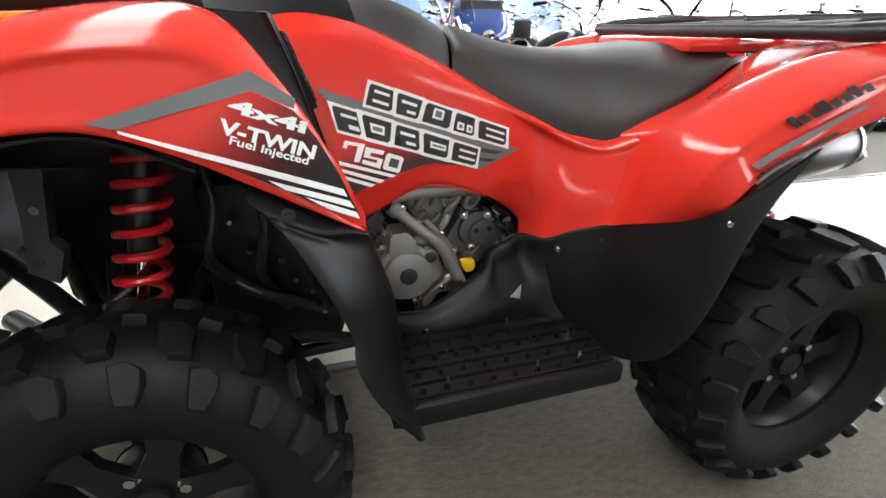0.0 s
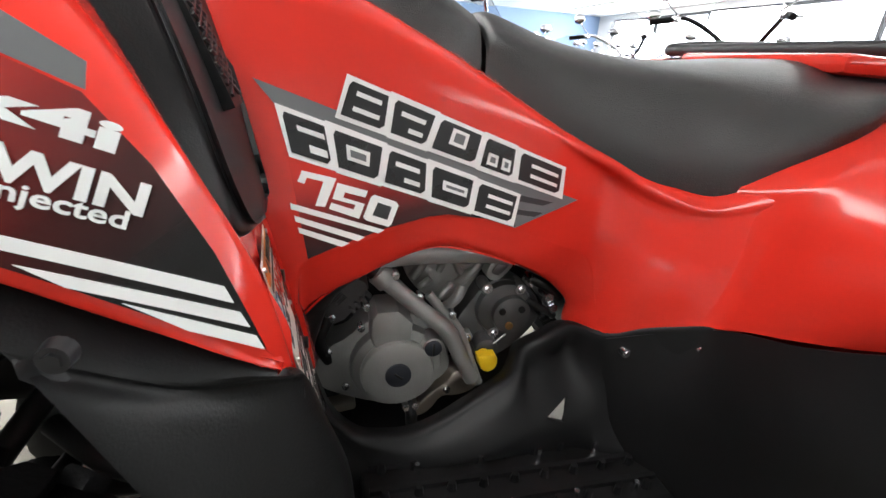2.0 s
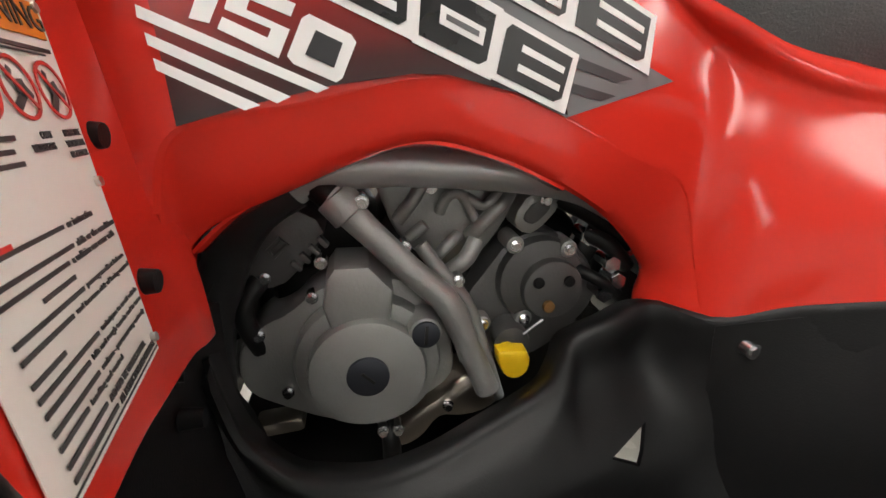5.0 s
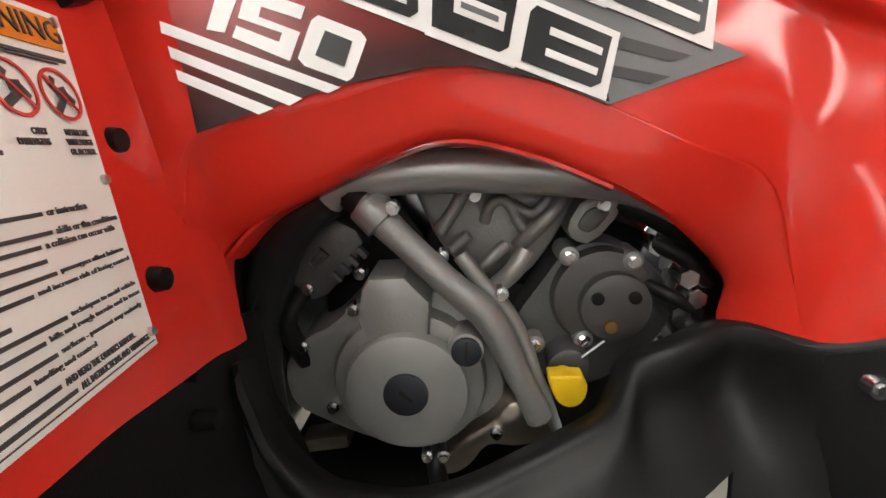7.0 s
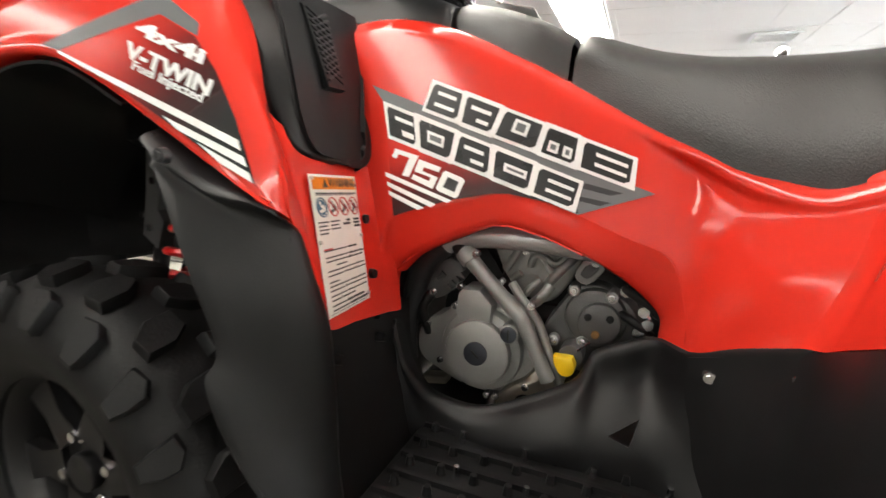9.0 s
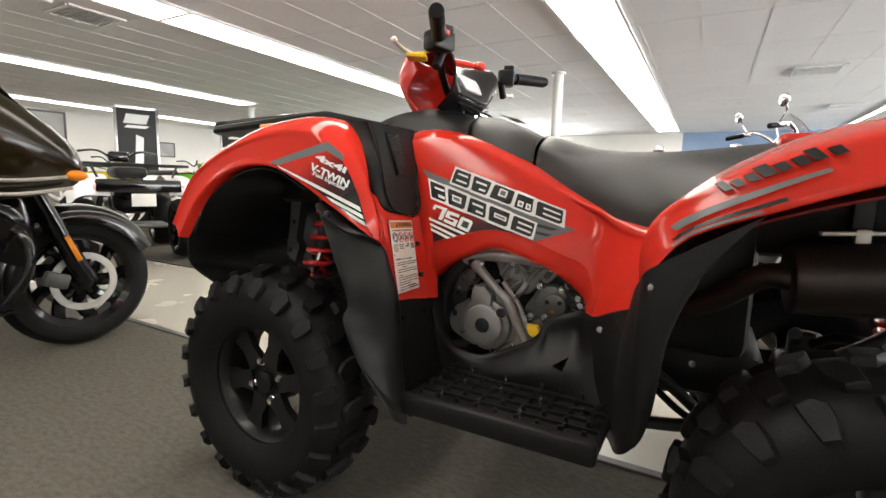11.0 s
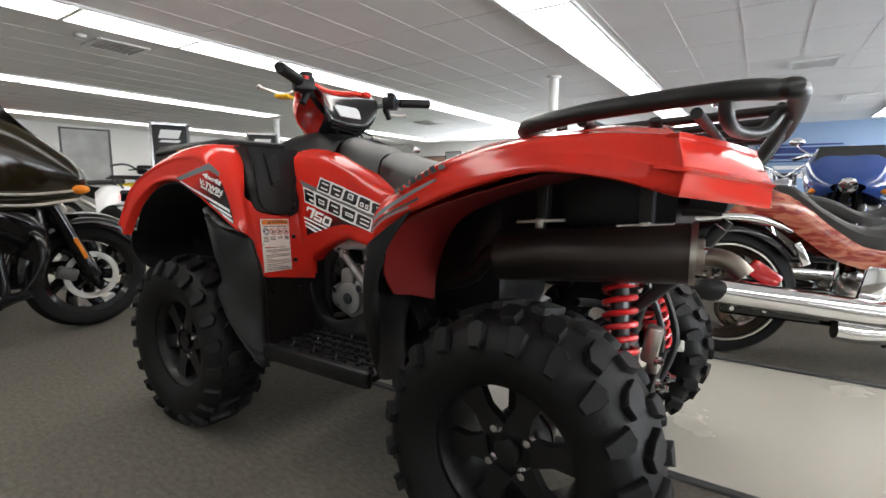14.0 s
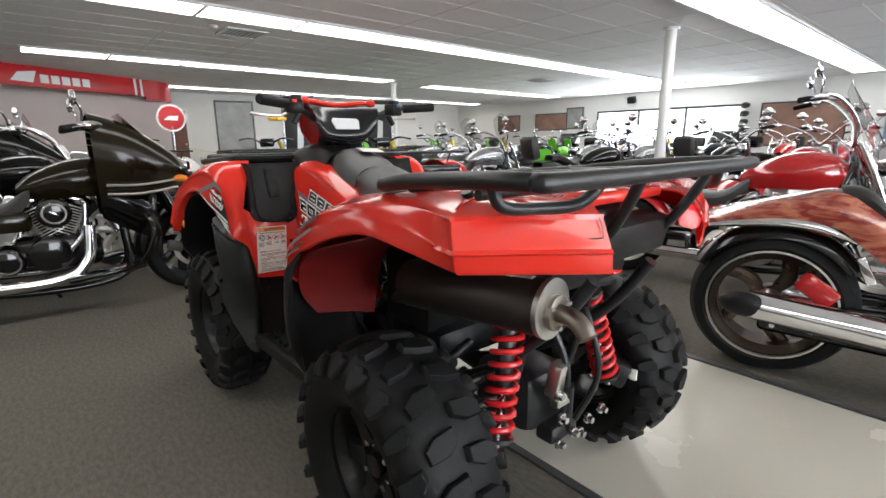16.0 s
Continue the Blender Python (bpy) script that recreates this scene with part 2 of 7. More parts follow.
def spline(pts, n):
    """n points along a smooth curve through pts."""
    p = np.array(pts, float)
    k = len(p)
    if k < 3:
        return [Vector(p[0] * (1 - i / (n - 1)) + p[-1] * i / (n - 1)) for i in range(n)]
    out = []
    for i in range(n):
        s = i / (n - 1) * (k - 1)
        j = min(int(s), k - 2)
        u = s - j
        a, b, c, d = p[max(j - 1, 0)], p[j], p[j + 1], p[min(j + 2, k - 1)]
        out.append(Vector(0.5 * (2 * b + (c - a) * u + (2 * a - 5 * b + 4 * c - d) * u * u + (3 * b - a - 3 * c + d) * u ** 3)))
    return out


def tube(bm, pts, r, n=0, seg=10, closed=False, squash=1.0):
    """A round bar through pts; n resamples it smoothly."""
    ps = spline(pts, n) if n else [Vector(p) for p in pts]
    rings = []
    up = Vector((0.13, 0.2, 1)).normalized()
    for i, p in enumerate(ps):
        a = ps[i - 1] if i or closed else p
        b = ps[(i + 1) % len(ps)] if i < len(ps) - 1 or closed else p
        d = (b - a).normalized()
        x = d.cross(up)
        if x.length < 0.1:
            x = d.cross(Vector((1, 0, 0)))
        x.normalize()
        y = x.cross(d)
        up = y
        rr = r[min(i, len(r) - 1)] if isinstance(r, (list, tuple)) else r
        rings.append([bm.verts.new(p + x * math.cos(q) * rr + y * math.sin(q) * rr * squash) for q in [2 * math.pi * j / seg for j in range(seg)]])
    pairs = list(zip(rings, rings[1:])) + ([(rings[-1], rings[0])] if closed else [])
    for a, b in pairs:
        for j in range(seg):
            bm.faces.new((a[j], a[(j + 1) % seg], b[(j + 1) % seg], b[j]))
    if not closed:
        bm.faces.new(rings[0][::-1])
        bm.faces.new(rings[-1])
    return bm


def thicken(bm, fs, thick):
    """Give the open shell fs a back, thick away along its normals."""
    vs = list({v for f in fs for v in f.verts})
    back = {v: bm.verts.new(v.co - v.normal * thick) for v in vs}
    rim = [(e, e.link_loops[0]) for e in {e for f in fs for e in f.edges} if len(e.link_faces) == 1]
    rim = [(l.vert, l.link_loop_next.vert) for e, l in rim]
    for f in fs:
        bm.faces.new([back[v] for v in reversed(f.verts)])
    for a, b in rim:
        bm.faces.new((b, a, back[a], back[b]))


def sheet(bm, sections, nu=24, nv=12, thick=0.004):
    """A smooth shell through sections (each a list of points), with thickness."""
    cols = [spline(s, nv) for s in sections]
    rows = [spline([c[j] for c in cols], nu) for j in range(nv)]
    vs = [[bm.verts.new(p) for p in row] for row in rows]
    fs = []
    for j in range(nv - 1):
        for i in range(nu - 1):
            fs.append(bm.faces.new((vs[j][i], vs[j][i + 1], vs[j + 1][i + 1], vs[j + 1][i])))
    bm.normal_update()
    thicken(bm, fs, thick)
    return bm


def lathe(bm, profile, axis="y", seg=40, at=(0, 0, 0)):
    """Turn a profile of (along, radius) about an axis through at; the profile is closed."""
    rings = []
    for a, r in profile:
        ring = []
        for j in range(seg):
            q = 2 * math.pi * j / seg
            c, s = r * math.cos(q), r * math.sin(q)
            v = {"y": (c, a, s), "x": (a, c, s), "z": (c, s, a)}[axis]
            ring.append(bm.verts.new(Vector(at) + Vector(v)))
        rings.append(ring)
    for a, b in zip(rings, rings[1:] + rings[:1]):
        for j in range(seg):
            bm.faces.new((a[j], a[(j + 1) % seg], b[(j + 1) % seg], b[j]))
    return bm


def prism(bm, outline, depth, m):
    """A flat outline (x, y) pushed out to depth, in the frame m."""
    lo = [bm.verts.new(m @ Vector((x, y, 0))) for x, y in outline]
    hi = [bm.verts.new(m @ Vector((x, y, depth))) for x, y in outline]
    bm.faces.new(lo[::-1])
    bm.faces.new(hi)
    for i in range(len(lo)):
        j = (i + 1) % len(lo)
        bm.faces.new((lo[i], lo[j], hi[j], hi[i]))
    return bm


def frame3(o, x, y):
    """A frame at o with its x towards x and its y near y (directions)."""
    x = Vector(x).normalized()
    z = x.cross(Vector(y)).normalized()
    y = z.cross(x)
    return Matrix(((x.x, y.x, z.x, o[0]), (x.y, y.y, z.y, o[1]), (x.z, y.z, z.z, o[2]), (0, 0, 0, 1)))


def flip(bm):
    bmesh.ops.scale(bm, vec=(1, -1, 1), verts=bm.verts)
    return bm


def coil(bm, p0, p1, R, r, turns, seg=8, per=14):
    m, d = axis_matrix(p0, p1)
    n = int(turns * per)
    pts = [m @ Vector((R * math.cos(2 * math.pi * i / per), R * math.sin(2 * math.pi * i / per), -d / 2 + d * i / n)) for i in range(n + 1)]
    return tube(bm, pts, r, seg=seg)


def words(text, size, m, material, parent, name="lettering", depth=0.0006, bold=0.0, shear=0.0, fit=None):
    c = bpy.data.curves.new(name, "FONT")
    c.body, c.size, c.extrude, c.offset, c.shear, c.align_x = text, size, depth, bold, shear, "LEFT"
    c.resolution_u = 3
    tmp = bpy.data.objects.new("tmp", c)
    scene.collection.objects.link(tmp)
    me = bpy.data.meshes.new_from_object(tmp.evaluated_get(bpy.context.evaluated_depsgraph_get()))
    bpy.data.objects.remove(tmp)
    me.name = name
    me.materials.clear()
    me.materials.append(material)
    if fit:
        # lay the letters out to a given width and height
        xs, ys = [v.co.x for v in me.vertices], [v.co.y for v in me.vertices]
        low = min(ys) if "j" not in text else 0.0
        me.transform(Matrix.Diagonal((fit[0] / (max(xs) - min(xs)), fit[1] / (max(ys) - low), 1, 1)) @ Matrix.Translation((-min(xs), -low, 0)))
    me.transform(m)
    ob = new(name, me)
    ob.parent = parent
    return ob


# ---- room ----
X0, X1, Y0, Y1, H = -16.0, 8.6, -7.0, 15.0, 2.6
bm = B()
box(bm, ((X0 + X1) / 2, (Y0 + 0.19) / 2, -0.05), (X1 - X0, 0.19 - Y0, 0.1))
solid("floor_carpet", bm, CARPET, "worn grey-brown mottled carpet floor of the showroom", "floor")
bm = B()
box(bm, ((X0 + X1) / 2, (0.19 + 1.42) / 2, -0.052), (X1 - X0, 1.23, 0.1))
solid("floor_tile_aisle", bm, TILE, "shiny pale beige tiled aisle between the carpets", "floor")
bm = B()
box(bm, ((X0 + X1) / 2, (1.42 + Y1) / 2, -0.05), (X1 - X0, Y1 - 1.42, 0.1))
solid("floor_carpet_far", bm, CARPET, "grey-brown mottled carpet under the far motorcycles", "floor")
for yy in (0.19, 1.42):
    bm = B()
    box(bm, ((X0 + X1) / 2, yy, 0.002), (X1 - X0, 0.035, 0.012), bevel=0.004)
    solid("floor_trim", bm, FRAMEM, "thin dark trim strip between carpet and tile", "trim")
bm = B()
box(bm, ((X0 + X1) / 2, (Y0 + Y1) / 2, H + 0.06), (X1 - X0 + 0.4, Y1 - Y0 + 0.4, 0.1))
k = X0 + 0.27
while k < X1:
    box(bm, (k, (Y0 + Y1) / 2, H + 0.011), (0.022, Y1 - Y0, 0.008))
    k += 0.61
k = Y0 + 0.4
while k < Y1:
    box(bm, ((X0 + X1) / 2, k, H + 0.0112), (X1 - X0, 0.022, 0.008))
    k += 1.22
ceiling = solid("ceiling", bm, CEIL, "off-white suspended ceiling of mineral boards in a thin grid", "ceiling")


def wall(name, a, b, thick, holes, material, label):
    """A wall from a to b (x, y) with openings (from, to, sill, head) along it."""
    a, b = Vector((*a, 0)), Vector((*b, 0))
    d = (b - a).normalized()
    ang = math.degrees(math.atan2(d.y, d.x))
    bm = B()
    L = (b - a).length
    s = 0.0
    for f, t, lo, hi in sorted(holes) + [(L, L, 0, 0)]:
        if f > s:
            box(bm, a + d * (s + f) / 2 + Vector((0, 0, H / 2 + 0.03)), (f - s, thick, H + 0.06), (0, 0, ang))
        if t > f:
            if lo > 0:
                box(bm, a + d * (f + t) / 2 + Vector((0, 0, lo / 2)), (t - f, thick, lo), (0, 0, ang))
            box(bm, a + d * (f + t) / 2 + Vector((0, 0, (hi + H + 0.06) / 2)), (t - f, thick, H + 0.06 - hi), (0, 0, ang))
        s = t
    return solid(name, bm, material, label, "wall")


def window(name, a, b, lo, hi, panes, label):
    """A framed window between a and b (x, y)."""
    w = thing(name, label, "window", kind="structure")
    a, b = Vector((*a, 0)), Vector((*b, 0))
    d = b - a
    ang = math.degrees(math.atan2(d.y, d.x))
    bm = B()
    for i in range(panes + 1):
        box(bm, a + d * i / panes + Vector((0, 0, (lo + hi) / 2)), (0.06, 0.09, hi - lo), (0, 0, ang), 0.006)
    for z in (lo + 0.03, hi - 0.03):
        box(bm, (a + b) / 2 + Vector((0, 0, z)), (d.length, 0.085, 0.06), (0, 0, ang), 0.006)
    part("window_frame", bm, FRAMEM, w, smooth=False)
    for i in range(panes):
        bm = B()
        box(bm, a + d * (i + 0.5) / panes + Vector((0, 0, (lo + hi) / 2)), (d.length / panes - 0.06, 0.008, hi - lo - 0.1), (0, 0, ang))
        p = part("pane", bm, GLASS, w, smooth=False)
        p.visible_shadow = False
    return w


wall("wall_west", (X0, Y0), (X0, Y1), 0.2, [], WALL, "white painted end wall of the showroom")
wall("wall_south", (X0, Y0), (X1, Y0), 0.2, [], WALL, "white painted long wall of the showroom")
wall("wall_north", (X0, Y1), (-0.5, Y1), 0.2, [(7.6, 12.3, 0.7, 2.05)], WALL, "white painted long wall with a window")
wall("wall_north_blue", (-0.5, Y1), (X1, Y1), 0.2, [], BLUEWALL, "dusty blue painted stretch of the long wall")
wall("wall_east", (X1, Y0), (X1, Y1), 0.2, [(5.0, 21.0, 0.15, 2.45)], WALL, "white shop front wall with tall glazing")
window("window_1", (X0 + 7.6, Y1), (X0 + 12.3, Y1), 0.7, 2.05, 3, "bright dark-framed window in the long wall")
window("window_2", (X1, Y0 + 5), (X1, Y0 + 21), 0.15, 2.45, 8, "tall dark-framed shop front glazing, very bright")
bm = B()
box(bm, (0, 0, -0.3), (400, 400, 0.2))
solid("ground", bm, mat("concrete_forecourt", (0.35, 0.34, 0.32), 0.9, vary=0.15, scale=0.4), "pale concrete forecourt outside", "ground")
for nm, c, sz, rot, power in (("shop_window_daylight", (X1 - 0.14, 6.0, 1.3), (15.6, 2.2), (0, 90, 0), GLOW), ("rear_window_daylight", (-6.05, Y1 - 0.14, 1.4), (4.5, 1.3), (-90, 0, 0), GLOW * 0.35)):
    ld = bpy.data.lights.new(nm, "AREA")
    ld.shape, ld.size, ld.size_y, ld.energy, ld.color = "RECTANGLE", sz[1] if nm[0] == "s" else sz[0], sz[0] if nm[0] == "s" else sz[1], power, (0.93, 0.97, 1.0)
    lo = new(nm, ld)
    lo.matrix_basis = pose(*c, *rot)

BRIGHT = glow("bright_outdoor_haze", (0.95, 0.98, 1.0), 4.5)
for c, sz in (((-6.0, Y1 + 2.5, 1.5), (14, 0.1, 4.2)), ((X1 + 3.0, 6.0, 1.5), (0.1, 30, 4.2))):
    bm = B()
    box(bm, c, sz)
    solid("backdrop", bm, BRIGHT, "overexposed white daylight outside the windows", "backdrop")

# fluorescent troffers in rows
_bm = B()
box(_bm, (0, 0, 0.0), (0.56, 1.17, 0.02))
_dif = finish(_bm, "diffuser", LIGHT, False)
_bm = B()
for sx in (-1, 1):
    box(_bm, (sx * 0.295, 0, 0), (0.03, 1.22, 0.03))
    box(_bm, (0, sx * 0.6, 0), (0.56, 0.025, 0.03))
_frm = finish(_bm, "frame", GRIDM, False)
for cx, lo, hi in ((-0.86, -5.3, 14.2), (-4.93, -5.3, 14.2), (-9.3, -0.85, 6.6), (-9.6, 7.9, 14.2), (-13.9, 2.0, 14.5), (3.4, -5.3, 14.2), (7.2, -5.3, 14.2)):
    y = lo + 0.61
    while y < hi:
        t = thing("ceiling_light", "white recessed fluorescent ceiling light, lit", "ceiling light", (cx, y, H - 0.008), group="fluorescent ceiling lights")
        for nm, me in (("frame", _frm), ("diffuser", _dif)):
            o = new(nm, me)
            o.parent = t
        y += 1.22


# ---- the quad bike ----
# its own frame: x to the rear, y to its right, z up, the ground at 0
quad = thing("quad_bike", "red and black four-wheeled utility quad bike with racks", "quad bike", (0, 0.05, 0))


def fy(x, z):
    """The outer face of a front fender, a little full in its middle."""
    return -0.500 + 0.139 * (x + 0.297) + 0.092 * (z - 0.753) - 0.007 * math.exp(-((x + 0.46) / 0.12) ** 2 - ((z - 0.885) / 0.10) ** 2)


def both(name, make, material, label="", smooth=True):
    """A part on the left and its mirror image on the right."""
    out = []
    for side in (0, 1):
        bm = B()
        make(bm)
        if side:
            flip(bm)
        out.append(part(name, bm, material, quad, label, smooth))
    return out


FF = ((-0.862, 0.69, -0.88, 0.73, -0.898, -0.47, 0.76, -0.30, 0.79), (-0.797, 0.80, -0.82, 0.855, -0.835, -0.48, 0.893, -0.30, 0.905),
      (-0.70, 0.868, -0.71, 0.925, -0.71, -0.475, 0.962, -0.30, 0.975), (-0.59, 0.883, -0.575, 0.965, -0.57, -0.465, 0.998, -0.32, 1.005),
      (-0.50, 0.854, -0.455, 0.965, -0.447, -0.455, 0.995, -0.36, 1.0), (-0.42, 0.808, -0.398, 0.905, -0.378, -0.462, 0.922, -0.40, 0.925),
      (-0.35, 0.765, -0.343, 0.82, -0.322, -0.467, 0.826, -0.44, 0.825), (-0.314, 0.744, -0.306, 0.765, -0.297, -0.470, 0.772, -0.445, 0.768))


def front_fender(bm):
    secs = []
    for lx, lz, cx, cz, tx, ty, tz, iy, iz in FF:
        ly = fy(lx, lz)
        mids = [(lx + (cx - lx) * q, fy(lx + (cx - lx) * q, lz + (cz - lz) * q), lz + (cz - lz) * q) for q in (0.25, 0.5, 0.75)]
        secs.append([(lx, ly + 0.028, lz - 0.004), (lx, ly, lz), *mids,
                     (cx, fy(cx, cz), cz), (tx, ty, tz), (tx - 0.012, iy, iz)])
    # the rear tip ends in a short edge that turns inwards
    secs.append([(-0.292, -0.486, 0.728), (-0.2885, -0.4965, 0.7285), (-0.2875, -0.4945, 0.7275), (-0.2865, -0.492, 0.7265), (-0.2855, -0.489, 0.7245), (-0.2845, -0.485, 0.722), (-0.283, -0.476, 0.717), (-0.286, -0.458, 0.707)])
    sheet(bm, secs, 50, 36, 0.005)


both("front_fender", front_fender, RED, "glossy red plastic front fender")


def leg_shield(bm):
    cols = [[(-0.335, -0.464, 0.835), (-0.309, -0.467, 0.785), (-0.290, -0.470, 0.745), (-0.288, -0.470, 0.720), (-0.283, -0.452, 0.665), (-0.274, -0.442, 0.598)],
            [(-0.338, -0.450, 0.835), (-0.320, -0.446, 0.785), (-0.302, -0.444, 0.735), (-0.291, -0.442, 0.695), (-0.278, -0.438, 0.645), (-0.265, -0.434, 0.585)],
            [(-0.345, -0.425, 0.82), (-0.325, -0.424, 0.775), (-0.309, -0.423, 0.73), (-0.295, -0.423, 0.685), (-0.279, -0.423, 0.635), (-0.263, -0.423, 0.573)]]
    for y, dx, zb in ((-0.36, 0.010, 0.562), (-0.30, 0.002, 0.550), (-0.25, -0.002, 0.542), (-0.228, 0.000, 0.538), (-0.208, 0.000, 0.535)):
        cols.append([(-0.339 + dx, y, 0.778), (-0.331 + dx, y, 0.752), (-0.317 + dx, y, 0.70), (-0.302 + dx, y, 0.64), (-0.2895 + dx, y, 0.583), (-0.282 + dx, y, zb)])
    sheet(bm, cols, 40, 19, 0.005)


both("leg_shield", leg_shield, RED, "red plastic leg shield")


def py(x, z):
    """The flat outer face of a side panel, nearer the middle towards the rear."""
    return -0.2033 + 0.1408 * (x + 0.1) + 0.1046 * (z - 0.75)


def side_panel(bm):
    # columns from the seat edge over the shoulder and the ridge to the engine opening
    cols = (((-0.435, -0.158, 0.985), (-0.300, 0, 0.640), (-0.296, -0.207, 0.530)),
            ((-0.34, -0.145, 1.0), (-0.286, 0, 0.691), (-0.294, -0.205, 0.611)),
            ((-0.235, -0.14, 0.982), (-0.211, 0, 0.713), (-0.222, -0.202, 0.655)),
            ((-0.13, -0.128, 0.939), (-0.125, 0, 0.737), (-0.130, -0.197, 0.694)),
            ((-0.045, -0.108, 0.900), (-0.05, 0, 0.728), (-0.062, -0.193, 0.685)),
            ((0.061, -0.135, 0.839), (0.051, 0, 0.690), (0.016, -0.184, 0.655)),
            ((0.135, -0.165, 0.803), (0.114, 0, 0.664), (0.073, -0.168, 0.620)),
            ((0.175, -0.178, 0.786), (0.143, -0.186, 0.592), (0.114, -0.155, 0.576)),
            ((0.215, -0.200, 0.774), (0.150, -0.217, 0.547), (0.123, -0.157, 0.532)),
            ((0.265, -0.224, 0.767), (0.195, -0.248, 0.574), (0.193, -0.225, 0.570)),
            ((0.312, -0.262, 0.790), (0.250, -0.300, 0.604), (0.247, -0.275, 0.600)))
    secs = []
    for k, (t, r, b) in enumerate(cols):
        t, r, b = Vector(t), Vector(r), Vector(b)
        if r.y == 0:
            r.y = py(r.x, r.z) + 0.0048
        sh, md = t.lerp(r, 0.16), t.lerp(r, 0.55)
        if k < 7:
            sh.y, md.y = py(sh.x, sh.z) + 0.010, py(md.x, md.z) + 0.0048
        else:
            sh.y, md.y = ((-0.181, -0.191), (-0.209, -0.221), (-0.247, -0.261), (-0.282, -0.292))[k - 7]
        secs.append([t + Vector((0, 0.06, -0.004)), t, t.lerp(sh, 0.5) + Vector((0, -0.012, 0.004)), sh, md, r.lerp(md, 0.06), r, r.lerp(b, 0.12), b, b + (Vector((0.002, 0.022, -0.002)) if k < 5 or k > 8 else Vector((0.012, 0.016, 0.002)))])
    sheet(bm, secs, 71, 46, 0.004)


both("side_panel", side_panel, RED, "red plastic side panel above the engine")


def arch_lip(bm):
    pts = [(-0.292, -0.2, 0.60), (-0.26, -0.200, 0.631), (-0.20, -0.198, 0.663), (-0.130, -0.196, 0.690), (-0.062, -0.194, 0.681), (0.0, -0.187, 0.658)]
    sheet(bm, [[(p[0], p[1], p[2]), (p[0] + 0.003, p[1] + 0.02, p[2] - 0.004), (p[0] + 0.004, p[1] + 0.04, p[2] - 0.002)] for p in pts], 36, 5, 0.003)


both("engine_arch_rim", arch_lip, RED)

RF = ((0.30, -0.52, 0.705, 0.262, -0.42, 0.655, 0.258, -0.345, 0.624, 0.249, -0.299, 0.603), (0.30, -0.54, 0.735, 0.262, -0.475, 0.745, 0.275, -0.355, 0.715, 0.284, -0.291, 0.700),
      (0.345, -0.548, 0.785, 0.285, -0.50, 0.815, 0.30, -0.375, 0.800, 0.305, -0.277, 0.765), (0.44, -0.55, 0.825, 0.37, -0.515, 0.875, 0.36, -0.40, 0.872, 0.318, -0.262, 0.793),
      (0.56, -0.55, 0.868, 0.50, -0.52, 0.93, 0.50, -0.42, 0.943, 0.425, -0.268, 0.862), (0.70, -0.54, 0.897, 0.66, -0.515, 0.96, 0.66, -0.42, 0.972, 0.64, -0.2, 0.945),
      (0.83, -0.53, 0.885, 0.815, -0.50, 0.962, 0.80, -0.40, 0.985, 0.78, -0.18, 0.965), (0.925, -0.498, 0.858, 0.920, -0.505, 0.952, 0.89, -0.42, 0.976, 0.87, -0.18, 0.970),
      (0.945, -0.482, 0.855, 0.937, -0.488, 0.952, 0.90, -0.41, 0.974, 0.88, -0.175, 0.970), (1.01, -0.335, 0.842, 0.99, -0.345, 0.945, 0.955, -0.30, 0.964, 0.93, -0.17, 0.967), (1.066, -0.205, 0.830, 1.035, -0.205, 0.935, 1.0, -0.19, 0.956, 0.97, -0.165, 0.961))


def rear_fender(bm):
    secs = []
    for k, (lx, ly, lz, cx, cy, cz, tx, ty, tz, ix, iy, iz) in enumerate(RF):
        f = 0.5 if k < 7 else 0.42
        e = Vector((lx + (cx - lx) * f, ly + (cy - ly) * f - 0.008, lz + (cz - lz) * f))
        if k > 6:
            e += Vector((0.014, -0.004, 0)) if k > 7 else Vector((0.004, -0.004, 0))
        c, tt = Vector((cx, cy, cz)), Vector((tx, ty, tz))
        g = (0.30, 0.42, 0.40) if k < 6 else (0.05, 0.10, 0.08) if k > 6 else (0.15, 0.2, 0.2)
        l = Vector((lx, ly, lz))
        secs.append([(lx, ly + 0.03, lz - 0.003), l, e.lerp(l, g[0]), e.lerp(c, g[0]), c.lerp(e, g[1] * 0.6), c.lerp(tt, g[2]), tt, tt.lerp(Vector((ix, iy, iz)), 0.75), (ix - (0.022 if k < 4 else 0), iy + (0.020 if k < 4 else 0), iz)])
    sheet(bm, secs, 71, 33, 0.005)


both("rear_fender", rear_fender, RED, "glossy red plastic rear fender with a grey stripe")


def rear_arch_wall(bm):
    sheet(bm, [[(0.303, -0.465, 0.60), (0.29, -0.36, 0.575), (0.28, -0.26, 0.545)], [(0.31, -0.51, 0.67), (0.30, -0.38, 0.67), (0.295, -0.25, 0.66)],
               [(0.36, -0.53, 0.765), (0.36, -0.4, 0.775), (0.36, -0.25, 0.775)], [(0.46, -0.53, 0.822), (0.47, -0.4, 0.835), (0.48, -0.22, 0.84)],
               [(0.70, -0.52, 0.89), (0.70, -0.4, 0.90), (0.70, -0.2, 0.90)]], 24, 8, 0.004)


for s in (1, -1):
    bm = B()
    tube(bm, [(0.972, s * -0.345, 0.955), (0.990, s * -0.352, 0.93), (1.004, s * -0.337, 0.904), (1.030, s * -0.275, 0.901), (1.052, s * -0.228, 0.900), (1.046, s * -0.222, 0.918), (1.036, s * -0.22, 0.937)], 0.0012, 0, 6)
    part("panel_groove", bm, BLACKP, quad)

both("rear_wheel_arch", rear_arch_wall, REDSHADED, "red inner wall of the wheel arch")

